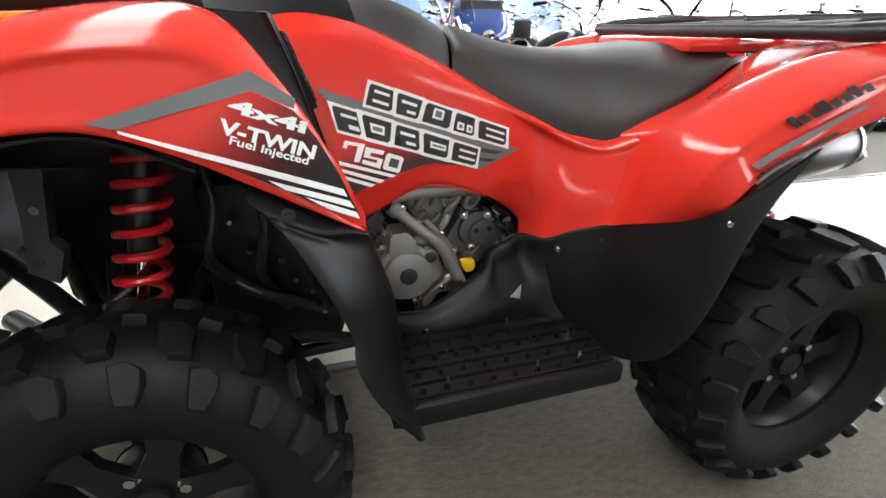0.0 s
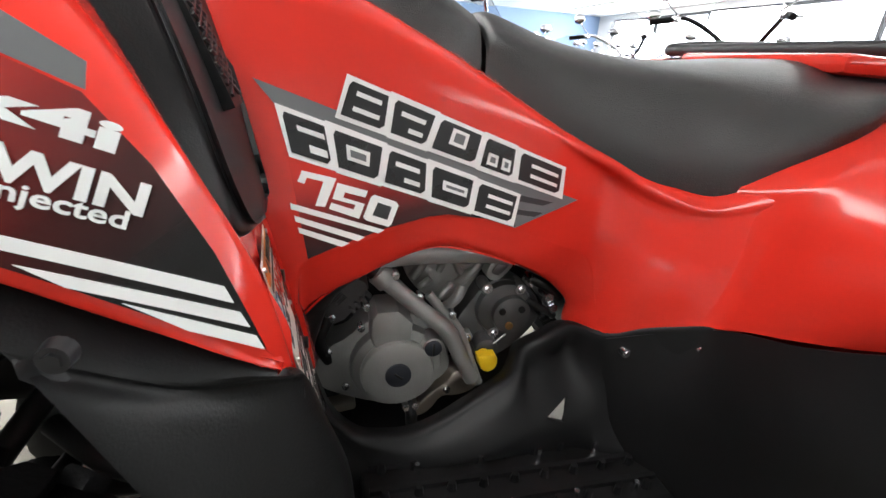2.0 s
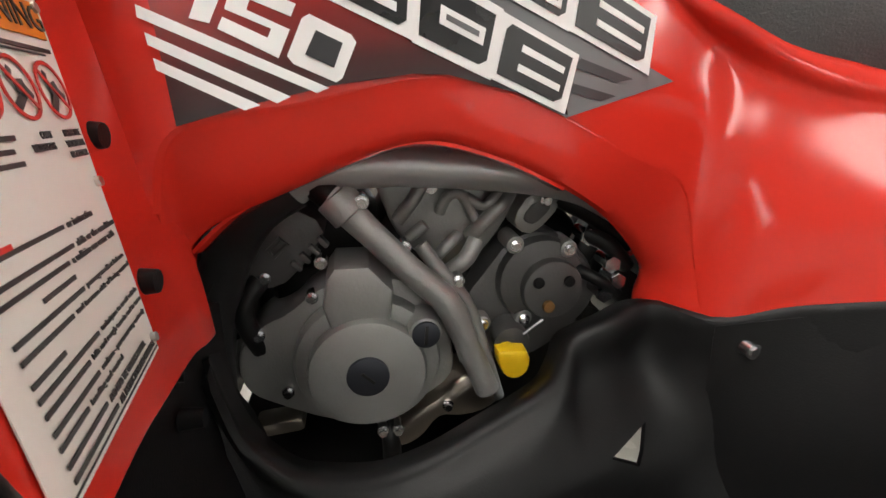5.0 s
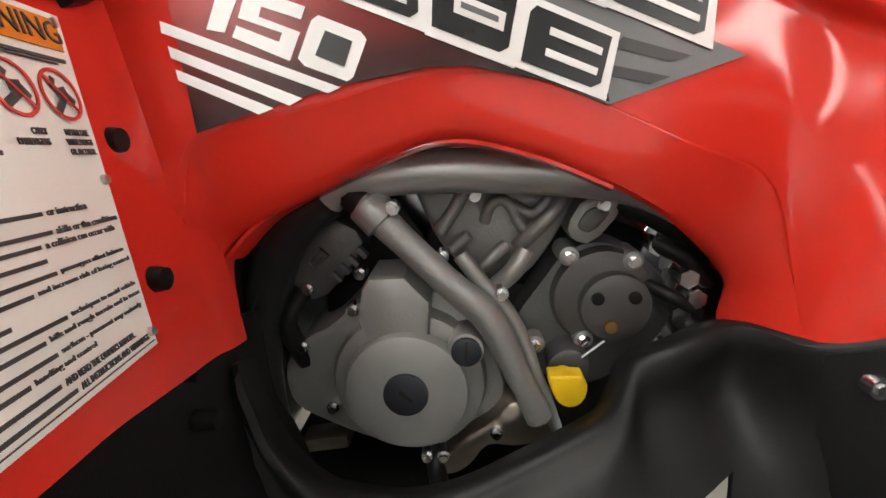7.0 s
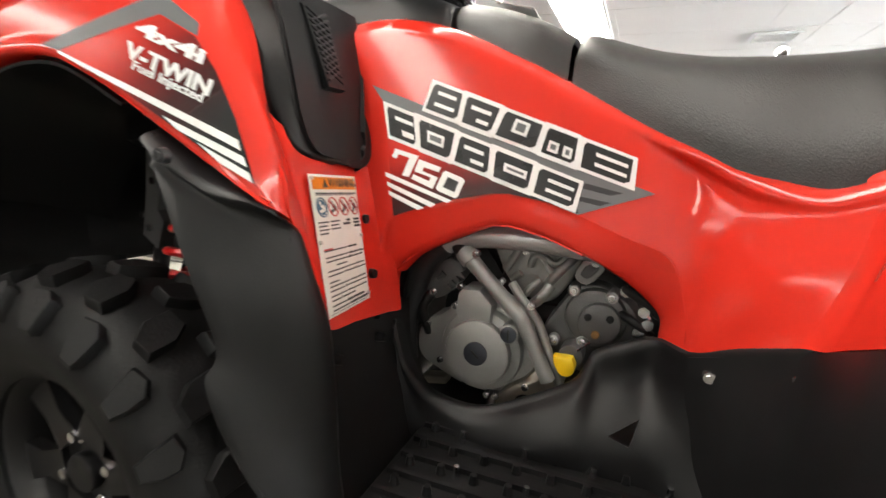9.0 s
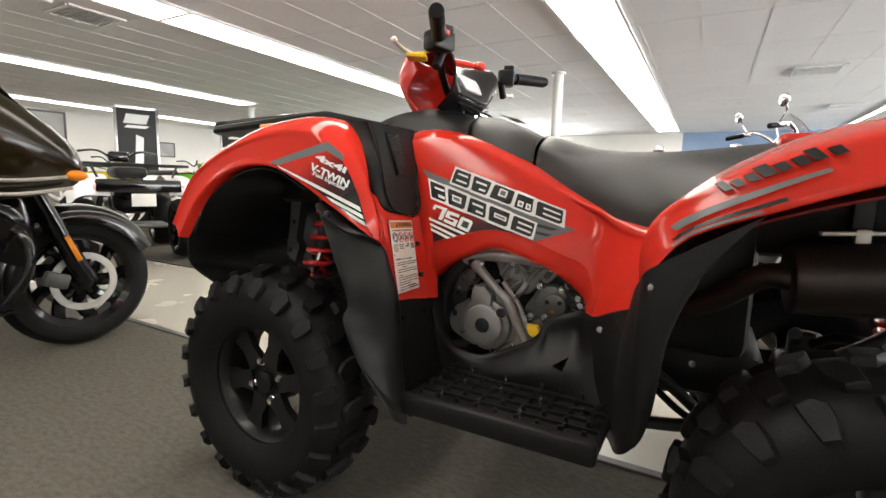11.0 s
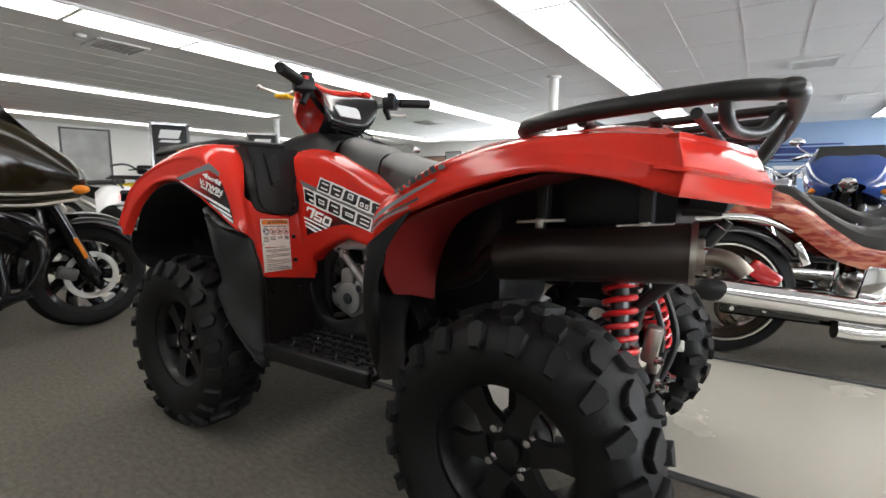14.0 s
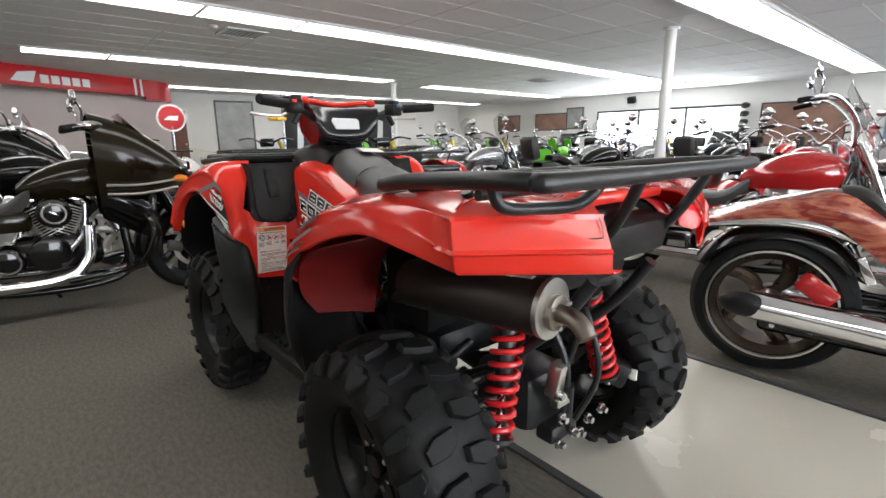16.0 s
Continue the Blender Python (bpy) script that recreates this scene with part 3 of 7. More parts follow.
bm = B()
box(bm, (0.64, 0, 0.82), (0.52, 0.34, 0.2), bevel=0.03)
box(bm, (0.34, 0, 0.66), (0.24, 0.36, 0.34), bevel=0.03)
part("rear_inner_body", bm, BLACKP, quad)
bm = B()
box(bm, (0.72, 0, 0.955), (0.5, 0.36, 0.03), bevel=0.012)
part("rear_deck", bm, RED, quad, "red plastic deck between the rear fenders")
bm = B()
box(bm, (0.96, 0, 0.86), (0.08, 0.34, 0.09), (0, 12, 0), 0.015)
part("tail_panel", bm, BLACKP, quad)
bm = B()
box(bm, (1.012, 0.26, 0.885), (0.05, 0.11, 0.05), (0, 10, 20), 0.014)
part("tail_lamp", bm, REDLAMP, quad)


# black guards
def front_guard(bm):
    a = ((-0.428, -0.524, 0.796), (-0.410, -0.530, 0.773), (-0.390, -0.540, 0.750), (-0.347, -0.547, 0.664), (-0.318, -0.542, 0.580), (-0.318, -0.558, 0.545), (-0.284, -0.545, 0.450), (-0.220, -0.508, 0.338))
    c = ((-0.284, -0.490, 0.721), (-0.275, -0.466, 0.699), (-0.261, -0.461, 0.655), (-0.243, -0.454, 0.590), (-0.236, -0.450, 0.50), (-0.228, -0.456, 0.42), (-0.21, -0.465, 0.35), (-0.20, -0.47, 0.30))
    secs = [[(-0.405, -0.44, 0.815), (-0.415, -0.46, 0.812), (-0.375, -0.468, 0.783), (-0.335, -0.466, 0.755), (-0.296, -0.458, 0.735), (-0.31, -0.45, 0.75), (-0.33, -0.44, 0.75)]]
    for k, (p, q) in enumerate(zip(a, c)):
        m = [(p[i] + q[i]) / 2 for i in range(3)]
        full = (0.008, 0.013)[k] if k < 2 else 0.014
        secs.append([(p[0] + 0.015, p[1] + 0.06, p[2]), p, (m[0], m[1] - full, m[2] - ((0.012, 0.008)[k] if k < 2 else 0)), (m[0] * 0.35 + q[0] * 0.65, m[1] * 0.35 + q[1] * 0.65 - full, m[2] * 0.35 + q[2] * 0.65), q, (q[0] - 0.022, q[1] + 0.022, q[2]), (q[0] - 0.05, q[1] + 0.03, q[2])])
    sheet(bm, secs, 43, 25, 0.005)


both("front_mudguard", front_guard, GUARD, "dark grey moulded plastic mudguard")


def leg_guard(bm):
    secs = []
    for y, zt in ((-0.47, 0.70), (-0.44, 0.60), (-0.36, 0.555), (-0.28, 0.54), (-0.2, 0.53), (-0.16, 0.52)):
        secs.append([(-0.292, y, zt + 0.02), (-0.285, y, zt - 0.06), (-0.265, y, 0.42), (-0.235, y, 0.34), (-0.19, y, 0.318)])
    sheet(bm, secs, 14, 12, 0.005)


both("leg_guard", leg_guard, BLACKP)


COVER = ((-0.285, -0.222, 0.52), (-0.262, -0.226, 0.455), (-0.225, -0.230, 0.415), (-0.190, -0.228, 0.402), (-0.145, -0.225, 0.398), (-0.100, -0.218, 0.408), (-0.055, -0.211, 0.430), (-0.018, -0.206, 0.450), (0.010, -0.203, 0.470),
         (0.023, -0.196, 0.493), (0.033, -0.188, 0.513), (0.066, -0.189, 0.531), (0.108, -0.183, 0.546), (0.149, -0.219, 0.547), (0.195, -0.250, 0.573), (0.250, -0.302, 0.603))


def side_cover(bm):
    secs = []
    for i, (x, y, z) in enumerate(COVER):
        f = i / (len(COVER) - 1)
        bx = -0.25 + 0.46 * f
        w = 0.003 + 0.036 * math.sin(math.pi * min(1, f * 1.1)) ** 3
        secs.append([(x, y + 0.03, z - 0.012), (x, y + 0.004, z), (x + 0.003, y - 0.004, z - 0.006), (x * 0.75 + bx * 0.25, y - w * 0.7, z * 0.75 + 0.335 * 0.25), (x * 0.4 + bx * 0.6, -0.235 - w * 0.5 - 0.04 * max(0, f - 0.75), z * 0.4 + 0.335 * 0.6),
                     (bx, -0.245 - 0.22 * max(0, f - 0.8), 0.35), (bx + 0.01, -0.25 - 0.22 * max(0, f - 0.8), 0.318)])
    sheet(bm, secs, 60, 24, 0.005)


def pierced(ob, cut):
    """Cut the closed shape cut out of ob's mesh."""
    me = bpy.data.meshes.new("cut")
    bmesh.ops.recalc_face_normals(cut, faces=cut.faces)
    cut.to_mesh(me)
    cut.free()
    tool = bpy.data.objects.new("cut", me)
    scene.collection.objects.link(tool)
    md = ob.modifiers.new("cut", "BOOLEAN")
    md.operation, md.solver, md.object = "DIFFERENCE", "EXACT", tool
    done = bpy.data.meshes.new_from_object(ob.evaluated_get(bpy.context.evaluated_depsgraph_get()))
    ob.modifiers.clear()
    ob.data = done
    bpy.data.objects.remove(tool)
    return ob


for side, ob in zip((1, -1), both("side_cover", side_cover, BLACKP, "satin black plastic cover round the engine")):
    bm = B()
    prism(bm, [(0.062, 0.420), (0.100, 0.447), (0.090, 0.412)], 0.16, frame3((0, side * -0.16, 0), (1, 0, 0), (0, 0, 1)) if side > 0 else frame3((0, 0.32, 0), (1, 0, 0), (0, 0, 1)))
    pierced(ob, bm)


def rear_guard(bm):
    secs = [[(0.149, -0.222, 0.546), (0.156, -0.230, 0.45), (0.162, -0.235, 0.36), (0.165, -0.238, 0.32)], [(0.250, -0.303, 0.602), (0.226, -0.324, 0.48), (0.222, -0.320, 0.37), (0.220, -0.325, 0.32)],
            [(0.258, -0.425, 0.653), (0.245, -0.447, 0.55), (0.256, -0.452, 0.43), (0.252, -0.440, 0.355)], [(0.275, -0.505, 0.697), (0.275, -0.53, 0.57), (0.283, -0.525, 0.47), (0.280, -0.495, 0.400)],
            [(0.303, -0.545, 0.737), (0.297, -0.552, 0.63), (0.302, -0.545, 0.54), (0.300, -0.515, 0.46)], [(0.43, -0.550, 0.818), (0.365, -0.552, 0.735), (0.325, -0.550, 0.65), (0.312, -0.53, 0.56)]]
    sheet(bm, secs, 40, 24, 0.005)


both("rear_mudguard", rear_guard, BLACKP, "black plastic guard in front of the rear wheel")


def foot(bm):
    box(bm, (0.02, -0.35, 0.312), (0.44, 0.27, 0.022), bevel=0.008)
    box(bm, (0.02, -0.492, 0.312), (0.44, 0.03, 0.05), bevel=0.012)
    for i in range(9):
        for j in range(5):
            x, y = -0.17 + 0.047 * i, -0.25 - 0.05 * j
            cyl(bm, (x, y, 0.32), (x, y, 0.336), 0.008, 0.005, 8)
    for j in range(6):
        box(bm, (0.02, -0.245 - 0.045 * j, 0.325), (0.42, 0.008, 0.012))
    for v in bm.verts:
        v.co.y = -0.22 + (v.co.y + 0.22) * 0.916 * (1 - 0.3 * max(0.0, v.co.x - 0.12))
        v.co.x -= 0.02
        v.co.z += 0.038


boards = both("footboard", foot, BLACKP, "black ribbed footboard with metal studs")
for side, o in zip((1, -1), boards):
    for i in range(4):
        for j in range(3):
            bm = B()
            x = -0.14 + 0.095 * i + 0.02 * (j % 2)
            y = side * (-0.26 - 0.08 * j)
            cyl(bm, (x, y, 0.362), (x, y, 0.380), 0.006, 0.004, 6)
            part("stud", bm, ZINC, o)


# pockets with vents beside the steering
def pocket(bm):
    # a tongue-shaped cover whose face stands out from its rim
    rim = [(-0.487, -0.405, 0.998), (-0.430, -0.402, 0.945), (-0.378, -0.409, 0.880), (-0.335, -0.412, 0.812), (-0.322, -0.395, 0.783), (-0.320, -0.335, 0.770), (-0.319, -0.272, 0.763), (-0.322, -0.238, 0.780), (-0.338, -0.222, 0.835), (-0.385, -0.196, 0.910), (-0.440, -0.170, 0.975), (-0.495, -0.160, 1.008)]
    face = [(-0.384, 0.998), (-0.366, 0.950), (-0.346, 0.888), (-0.329, 0.822), (-0.319, 0.784), (-0.316, 0.768)]
    secs = []
    for i, (fx, fz) in enumerate(face):
        a, b = Vector(rim[i]), Vector(rim[-1 - i])
        fa, fb = Vector((fx, a.y + 0.022, fz)), Vector((fx - 0.002, b.y - 0.030, fz))
        secs.append([a + Vector((-0.012, 0, -0.006)), a, a.lerp(fa, 0.85), fa, (fa + fb) / 2 + Vector((0.002, 0, 0)), fb, fb.lerp(b, 0.15), b, b + Vector((-0.012, 0, -0.006))])
    sheet(bm, secs, 36, 41, 0.005)


pockets = both("dash_pocket", pocket, BLACKP, "black plastic pocket with a mesh vent")
for s, o in zip((1, -1), pockets):
    bm = B()
    vc = [Vector((-0.377, s * -0.335, 0.974)), Vector((-0.375, s * -0.282, 0.974)), Vector((-0.336, s * -0.294, 0.868)), Vector((-0.336, s * -0.333, 0.868))]
    vn = (vc[3] - vc[0]).cross(vc[1] - vc[0]).normalized()
    vn = vn if vn.x > 0 else -vn
    plate_pts = [p + vn * 0.004 for p in vc]
    lo, hi = [bm.verts.new(p - vn * 0.01) for p in plate_pts], [bm.verts.new(p + vn * 0.003) for p in plate_pts]
    bm.faces.new(lo[::-1])
    bm.faces.new(hi)
    for i in range(4):
        bm.faces.new((lo[i], lo[(i + 1) % 4], hi[(i + 1) % 4], hi[i]))
    v = part("vent", bm, GUARD, o, smooth=False)
    bm = B()

    def on_vent(a, b):
        return vc[0] * (1 - a) * (1 - b) + vc[1] * a * (1 - b) + vc[2] * a * b + vc[3] * (1 - a) * b + vn * 0.008

    for i in range(10):
        b0 = 0.04 + 0.08 * i
        for a0, a1 in ((0.1, 0.9), (0.9, 0.1)):
            tube(bm, [on_vent(a0, b0), on_vent(a1, b0 + 0.16)], 0.0017, seg=6)
    part("mesh", bm, STEEL, v)

bm = B()
box(bm, (-0.72, 0, 1.0), (0.46, 0.84, 0.028), (0, -3, 0), 0.014)
part("front_deck", bm, BLACKP, quad, "black plastic deck over the front fenders")
bm = B()
box(bm, (-0.72, 0, 0.88), (0.36, 0.6, 0.2), bevel=0.04)
box(bm, (-0.60, 0, 0.62), (0.5, 0.2, 0.34), bevel=0.03)
part("inner_body", bm, BLACKP, quad)
bm = B()
sheet(bm, [[(-0.93, y, 0.80), (-0.97, y, 0.72), (-0.95, y, 0.60), (-0.9, y, 0.55)] for y in (-0.3, -0.1, 0.1, 0.3)], 10, 10, 0.01)
part("nose", bm, BLACKP, quad)
bm = B()
prism(bm, [(-0.775, 0.84), (-0.728, 0.84), (-0.762, 0.665), (-0.748, 0.645), (-0.768, 0.590), (-0.806, 0.615), (-0.790, 0.70)], 0.03, frame3((0, -0.238, 0), (1, 0, 0), (0, 0, 1)))
part("radiator_side_plate", bm, mat("dull_grey_plate", (0.10, 0.10, 0.10), 0.5, metal=0.3, vary=0.2), quad, "dull grey radiator side plate")
bm = B()
box(bm, (-0.44, 0, 0.52), (0.26, 0.36, 0.40), bevel=0.03)
box(bm, (-0.62, 0, 0.50), (0.30, 0.22, 0.16), bevel=0.03)
part("front_frame_cover", bm, BLACKP, quad)
for s in (-1, 1):
    for pts, r in (([(-0.92, s * 0.15, 0.47), (-0.80, s * 0.26, 0.455), (-0.66, s * 0.385, 0.43)], 0.020), ([(-0.90, s * 0.15, 0.60), (-0.80, s * 0.24, 0.56), (-0.67, s * 0.36, 0.50)], 0.016), ([(-0.95, s * 0.18, 0.36), (-0.80, s * 0.20, 0.34), (-0.60, s * 0.20, 0.33)], 0.022)):
        bm = B()
        tube(bm, pts, r, 14, 10)
        part("suspension_arm", bm, STEEL, quad)
for pts, r in (([(-0.54, -0.20, 0.80), (-0.52, -0.24, 0.70), (-0.54, -0.25, 0.60), (-0.50, -0.22, 0.52)], 0.008), ([(-0.48, -0.20, 0.78), (-0.44, -0.24, 0.66), (-0.46, -0.23, 0.55), (-0.42, -0.20, 0.45)], 0.010),
               ([(-0.56, -0.18, 0.56), (-0.48, -0.24, 0.52), (-0.40, -0.22, 0.47), (-0.33, -0.20, 0.42)], 0.012), ([(-0.60, -0.20, 0.46), (-0.50, -0.26, 0.43), (-0.40, -0.24, 0.40), (-0.30, -0.22, 0.36)], 0.014),
               ([(-0.83, -0.26, 0.50), (-0.74, -0.26, 0.52), (-0.66, -0.22, 0.56), (-0.60, -0.16, 0.58)], 0.013), ([(-0.42, -0.19, 0.74), (-0.39, -0.26, 0.64), (-0.37, -0.24, 0.54)], 0.007)):
    bm = B()
    tube(bm, pts, r, 18, 10)
    part("hose", bm, STEEL, quad)
for x, y, z, r in ((-0.50, -0.235, 0.66, 0.006), (-0.475, -0.235, 0.60, 0.007), (-0.44, -0.235, 0.63, 0.006), (-0.42, -0.235, 0.575, 0.009), (-0.40, -0.235, 0.53, 0.006), (-0.455, -0.235, 0.52, 0.006), (-0.37, -0.235, 0.50, 0.007), (-0.35, -0.235, 0.45, 0.006), (-0.80, -0.268, 0.655, 0.007)):
    bm = B()
    cyl(bm, (x, y + 0.05, z), (x, y - 0.006, z), r, r * 0.9, 6)
    part("bolt", bm, ZINC, quad)
for x, z in ((-0.783, 0.63), (-0.765, 0.72), (-0.752, 0.81)):
    bm = B()
    cyl(bm, (x, -0.262, z), (x, -0.274, z), 0.007, seg=8)
    part("bolt", bm, ZINC, quad)


def fender_liner(bm):
    sheet(bm, [[(-0.86, -0.54, 0.70), (-0.88, -0.40, 0.68), (-0.88, -0.28, 0.64)], [(-0.80, -0.54, 0.79), (-0.80, -0.4, 0.80), (-0.80, -0.25, 0.80)],
               [(-0.69, -0.53, 0.86), (-0.69, -0.4, 0.87), (-0.69, -0.22, 0.86)], [(-0.58, -0.52, 0.875), (-0.58, -0.4, 0.885), (-0.58, -0.2, 0.87)],
               [(-0.48, -0.51, 0.83), (-0.47, -0.4, 0.83), (-0.46, -0.2, 0.80)]], 24, 8, 0.004)


both("fender_liner", fender_liner, BLACKP)


def bumper_flap(bm):
    sheet(bm, [[(-0.87, -0.55, 0.70), (-0.90, -0.44, 0.69), (-0.92, -0.3, 0.68)], [(-0.86, -0.555, 0.62), (-0.89, -0.44, 0.60), (-0.91, -0.3, 0.58)], [(-0.80, -0.53, 0.57), (-0.82, -0.42, 0.55), (-0.84, -0.3, 0.53)]], 10, 10, 0.005)


both("front_flap", bumper_flap, BLACKP)

# front rack
front_rack = new("front_rack")
front_rack.parent = quad
bm = B()
tube(bm, [(-0.56, -0.36, 1.022), (-0.92, -0.36, 1.012), (-1.0, -0.30, 1.006), (-1.0, 0.30, 1.006), (-0.92, 0.36, 1.012), (-0.56, 0.36, 1.022)], 0.012, 40, 8)
part("outer_rail", bm, RACK, front_rack, "black tubular front rack rail")
for pts, r in [([(-0.56, y, 1.022), (-1.0, y, 1.006)], 0.009) for y in (-0.2, -0.07, 0.07, 0.2)] + [([(-0.56, -0.36, 1.022), (-0.56, 0.36, 1.022)], 0.012)]:
    bm = B()
    tube(bm, pts, r, seg=8)
    part("bar", bm, RACK, front_rack)
for y in (-0.3, 0.3):
    for x in (-0.9, -0.55):
        bm = B()
        tube(bm, [(x, y, 1.015), (x, y, 0.98)], 0.012, seg=8)
        part("post", bm, RACK, front_rack)
bm = B()
box(bm, (-0.64, -0.45, 0.986), (0.09, 0.03, 0.012), (0, -2, 0), 0.004)
part("reflector", bm, ORANGE, quad)

# steering cover and seat
bm = B()
sheet(bm, [[(-0.58, -0.17, 1.0), (-0.56, -0.12, 1.03), (-0.55, 0, 1.045), (-0.56, 0.12, 1.03), (-0.58, 0.17, 1.0)],
           [(-0.48, -0.165, 0.995), (-0.48, -0.115, 1.055), (-0.47, 0, 1.075), (-0.48, 0.115, 1.055), (-0.48, 0.165, 0.995)],
           [(-0.35, -0.15, 0.998), (-0.35, -0.10, 1.06), (-0.35, 0, 1.075), (-0.35, 0.10, 1.06), (-0.35, 0.15, 0.998)],
           [(-0.24, -0.14, 0.98), (-0.25, -0.09, 1.03), (-0.25, 0, 1.04), (-0.25, 0.09, 1.03), (-0.24, 0.14, 0.98)]], 20, 18, 0.006)
part("steering_cover", bm, BLACKP, quad)

bm = B()
ss = []
for x, top, half, low, bot in ((-0.30, 1.035, 0.05, 0.09, 1.0), (-0.235, 1.05, 0.075, 0.12, 0.97), (-0.13, 1.022, 0.082, 0.130, 0.937), (-0.055, 0.985, 0.078, 0.113, 0.900)):
    ss.append([(x, -low, bot), (x, -half - 0.02, top - 0.03), (x, -half * 0.6, top - 0.003), (x, 0, top), (x, half * 0.6, top - 0.003), (x, half + 0.02, top - 0.03), (x, low, bot)])
sheet(bm, ss, 18, 20, 0.01)
seat = part("seat_front", bm, VINYL, quad, "black vinyl front section of the seat")
bm = B()
ss = []
for x, top, half, low, bot in ((-0.048, 0.978, 0.078, 0.112, 0.898), (-0.03, 0.988, 0.09, 0.118, 0.886), (0.06, 0.962, 0.10, 0.142, 0.836), (0.13, 0.949, 0.115, 0.170, 0.802), (0.19, 0.944, 0.13, 0.198, 0.779), (0.25, 0.943, 0.145, 0.222, 0.766),
                               (0.31, 0.945, 0.16, 0.250, 0.785), (0.42, 0.955, 0.175, 0.270, 0.855), (0.53, 0.965, 0.17, 0.240, 0.915), (0.61, 0.962, 0.15, 0.20, 0.925), (0.64, 0.94, 0.13, 0.18, 0.92)):
    ss.append([(x, -low, bot), (x, -low * 0.97, (bot * 2 + top) / 3), (x, -half - 0.02, top - 0.035), (x, -half * 0.6, top - 0.004), (x, 0, top), (x, half * 0.6, top - 0.004), (x, half + 0.02, top - 0.035), (x, low * 0.97, (bot * 2 + top) / 3), (x, low, bot)])
sheet(bm, ss, 44, 30, 0.012)
part("seat", bm, VINYL, quad, "black grained vinyl seat")
bm = B()
prism(bm, [(-0.05, -0.03), (0.05, -0.03), (0.05, 0.03), (-0.05, 0.03)], 0.001, frame3((-0.165, 0.03, 1.0445), (0, 1, -0.05), (-1, 0, 0.24)))
part("seat_label", bm, LABELPAPER, quad, "white paper label on the seat", False)

# handlebar
bm = B()
tube(bm, [(-0.212, -0.37, 1.224), (-0.28, -0.235, 1.215), (-0.345, -0.10, 1.16), (-0.36, 0.0, 1.11), (-0.345, 0.10, 1.16), (-0.28, 0.235, 1.215), (-0.212, 0.37, 1.224)], 0.011, 40)
tube(bm, [(-0.37, 0, 1.11), (-0.44, 0, 0.95)], 0.02)
part("handlebar", bm, STEEL, quad)
for s in (-1, 1):
    bm = B()
    A, Z1 = Vector((-0.198, s * 0.392, 1.226)), Vector((-0.263, s * 0.268, 1.218))
    tube(bm, [A.lerp(Z1, i / 24) for i in range(25)], [0.0165] + [0.0178 + 0.0014 * (i % 2) for i in range(23)] + [0.0195], 0, 14)
    part("grip", bm, RUBBER, quad, "black rubber grip")
    bm = B()
    box(bm, (-0.283, s * 0.23, 1.213), (0.055, 0.07, 0.05), (0, 0, s * 22), 0.01)
    box(bm, (-0.272, s * 0.225, 1.242), (0.034, 0.04, 0.02), (0, 0, s * 22), 0.006)
    cyl(bm, (-0.29, s * 0.205, 1.19), (-0.29, s * 0.23, 1.15), 0.012, seg=10)
    sw = part("switch_box", bm, BLACKP, quad)
    bm = B()
    box(bm, (-0.258, s * 0.238, 1.23), (0.012, 0.02, 0.012), bevel=0.003)
    part("button", bm, REDINK if s < 0 else BLUEINK, sw)
    bm = B()
    tube(bm, [(-0.31, s * 0.225, 1.20), (-0.34, s * 0.26, 1.18), (-0.335, s * 0.33, 1.18), (-0.32, s * 0.375, 1.182)], [0.009, 0.008, 0.006, 0.005], 14, 8)
    ball(bm, (-0.32, s * 0.377, 1.182), 0.008)
    part("brake_lever", bm, ALLOY, quad, "polished alloy brake lever")
bm = B()
box(bm, (-0.315, -0.285, 1.165), (0.05, 0.05, 0.012), (0, 0, 25), 0.004)
part("lever_tag", bm, YELLOW, quad, "yellow tag hanging on the lever")
# instrument pod
bm = B()
sheet(bm, [[(-0.40, -0.15, 1.20), (-0.33, -0.16, 1.225), (-0.285, -0.152, 1.19), (-0.30, -0.125, 1.12), (-0.36, -0.10, 1.075)],
           [(-0.43, -0.08, 1.21), (-0.37, -0.085, 1.222), (-0.318, -0.085, 1.165), (-0.294, -0.08, 1.10), (-0.345, -0.07, 1.06)],
           [(-0.44, 0.0, 1.215), (-0.38, 0.0, 1.218), (-0.328, 0.0, 1.160), (-0.292, 0.0, 1.098), (-0.34, 0.0, 1.055)],
           [(-0.43, 0.08, 1.21), (-0.37, 0.085, 1.222), (-0.318, 0.085, 1.165), (-0.294, 0.08, 1.10), (-0.345, 0.07, 1.06)],
           [(-0.40, 0.15, 1.20), (-0.33, 0.16, 1.225), (-0.285, 0.152, 1.19), (-0.30, 0.125, 1.12), (-0.36, 0.10, 1.075)]], 26, 20, 0.006)
pod = part("instrument_pod", bm, mat("gloss_black_pod_plastic", (0.009, 0.009, 0.010), 0.2, vary=0.2, spec=0.5), quad, "black instrument pod with a small screen")
bm = B()
sheet(bm, [[(-0.36, s * 0.10 if i else -0.17, 1.17) for i in (0,)] + [(-0.42, -0.13, 1.12), (-0.40, -0.10, 1.07)] for s in (-1,)] + [[(-0.42, -0.13, 1.24), (-0.47, -0.10, 1.16), (-0.43, -0.08, 1.07)], [(-0.45, 0, 1.235), (-0.50, 0, 1.16), (-0.45, 0, 1.06)], [(-0.42, 0.13, 1.24), (-0.47, 0.10, 1.16), (-0.43, 0.08, 1.07)], [(-0.36, 0.17, 1.17), (-0.42, 0.13, 1.12), (-0.40, 0.10, 1.07)]], 24, 10, 0.005)
bm.transform(Matrix.Translation((-0.028, 0, -0.006)))
part("pod_cowl", bm, RED, quad, "red plastic headlamp cowl")
bm = B()
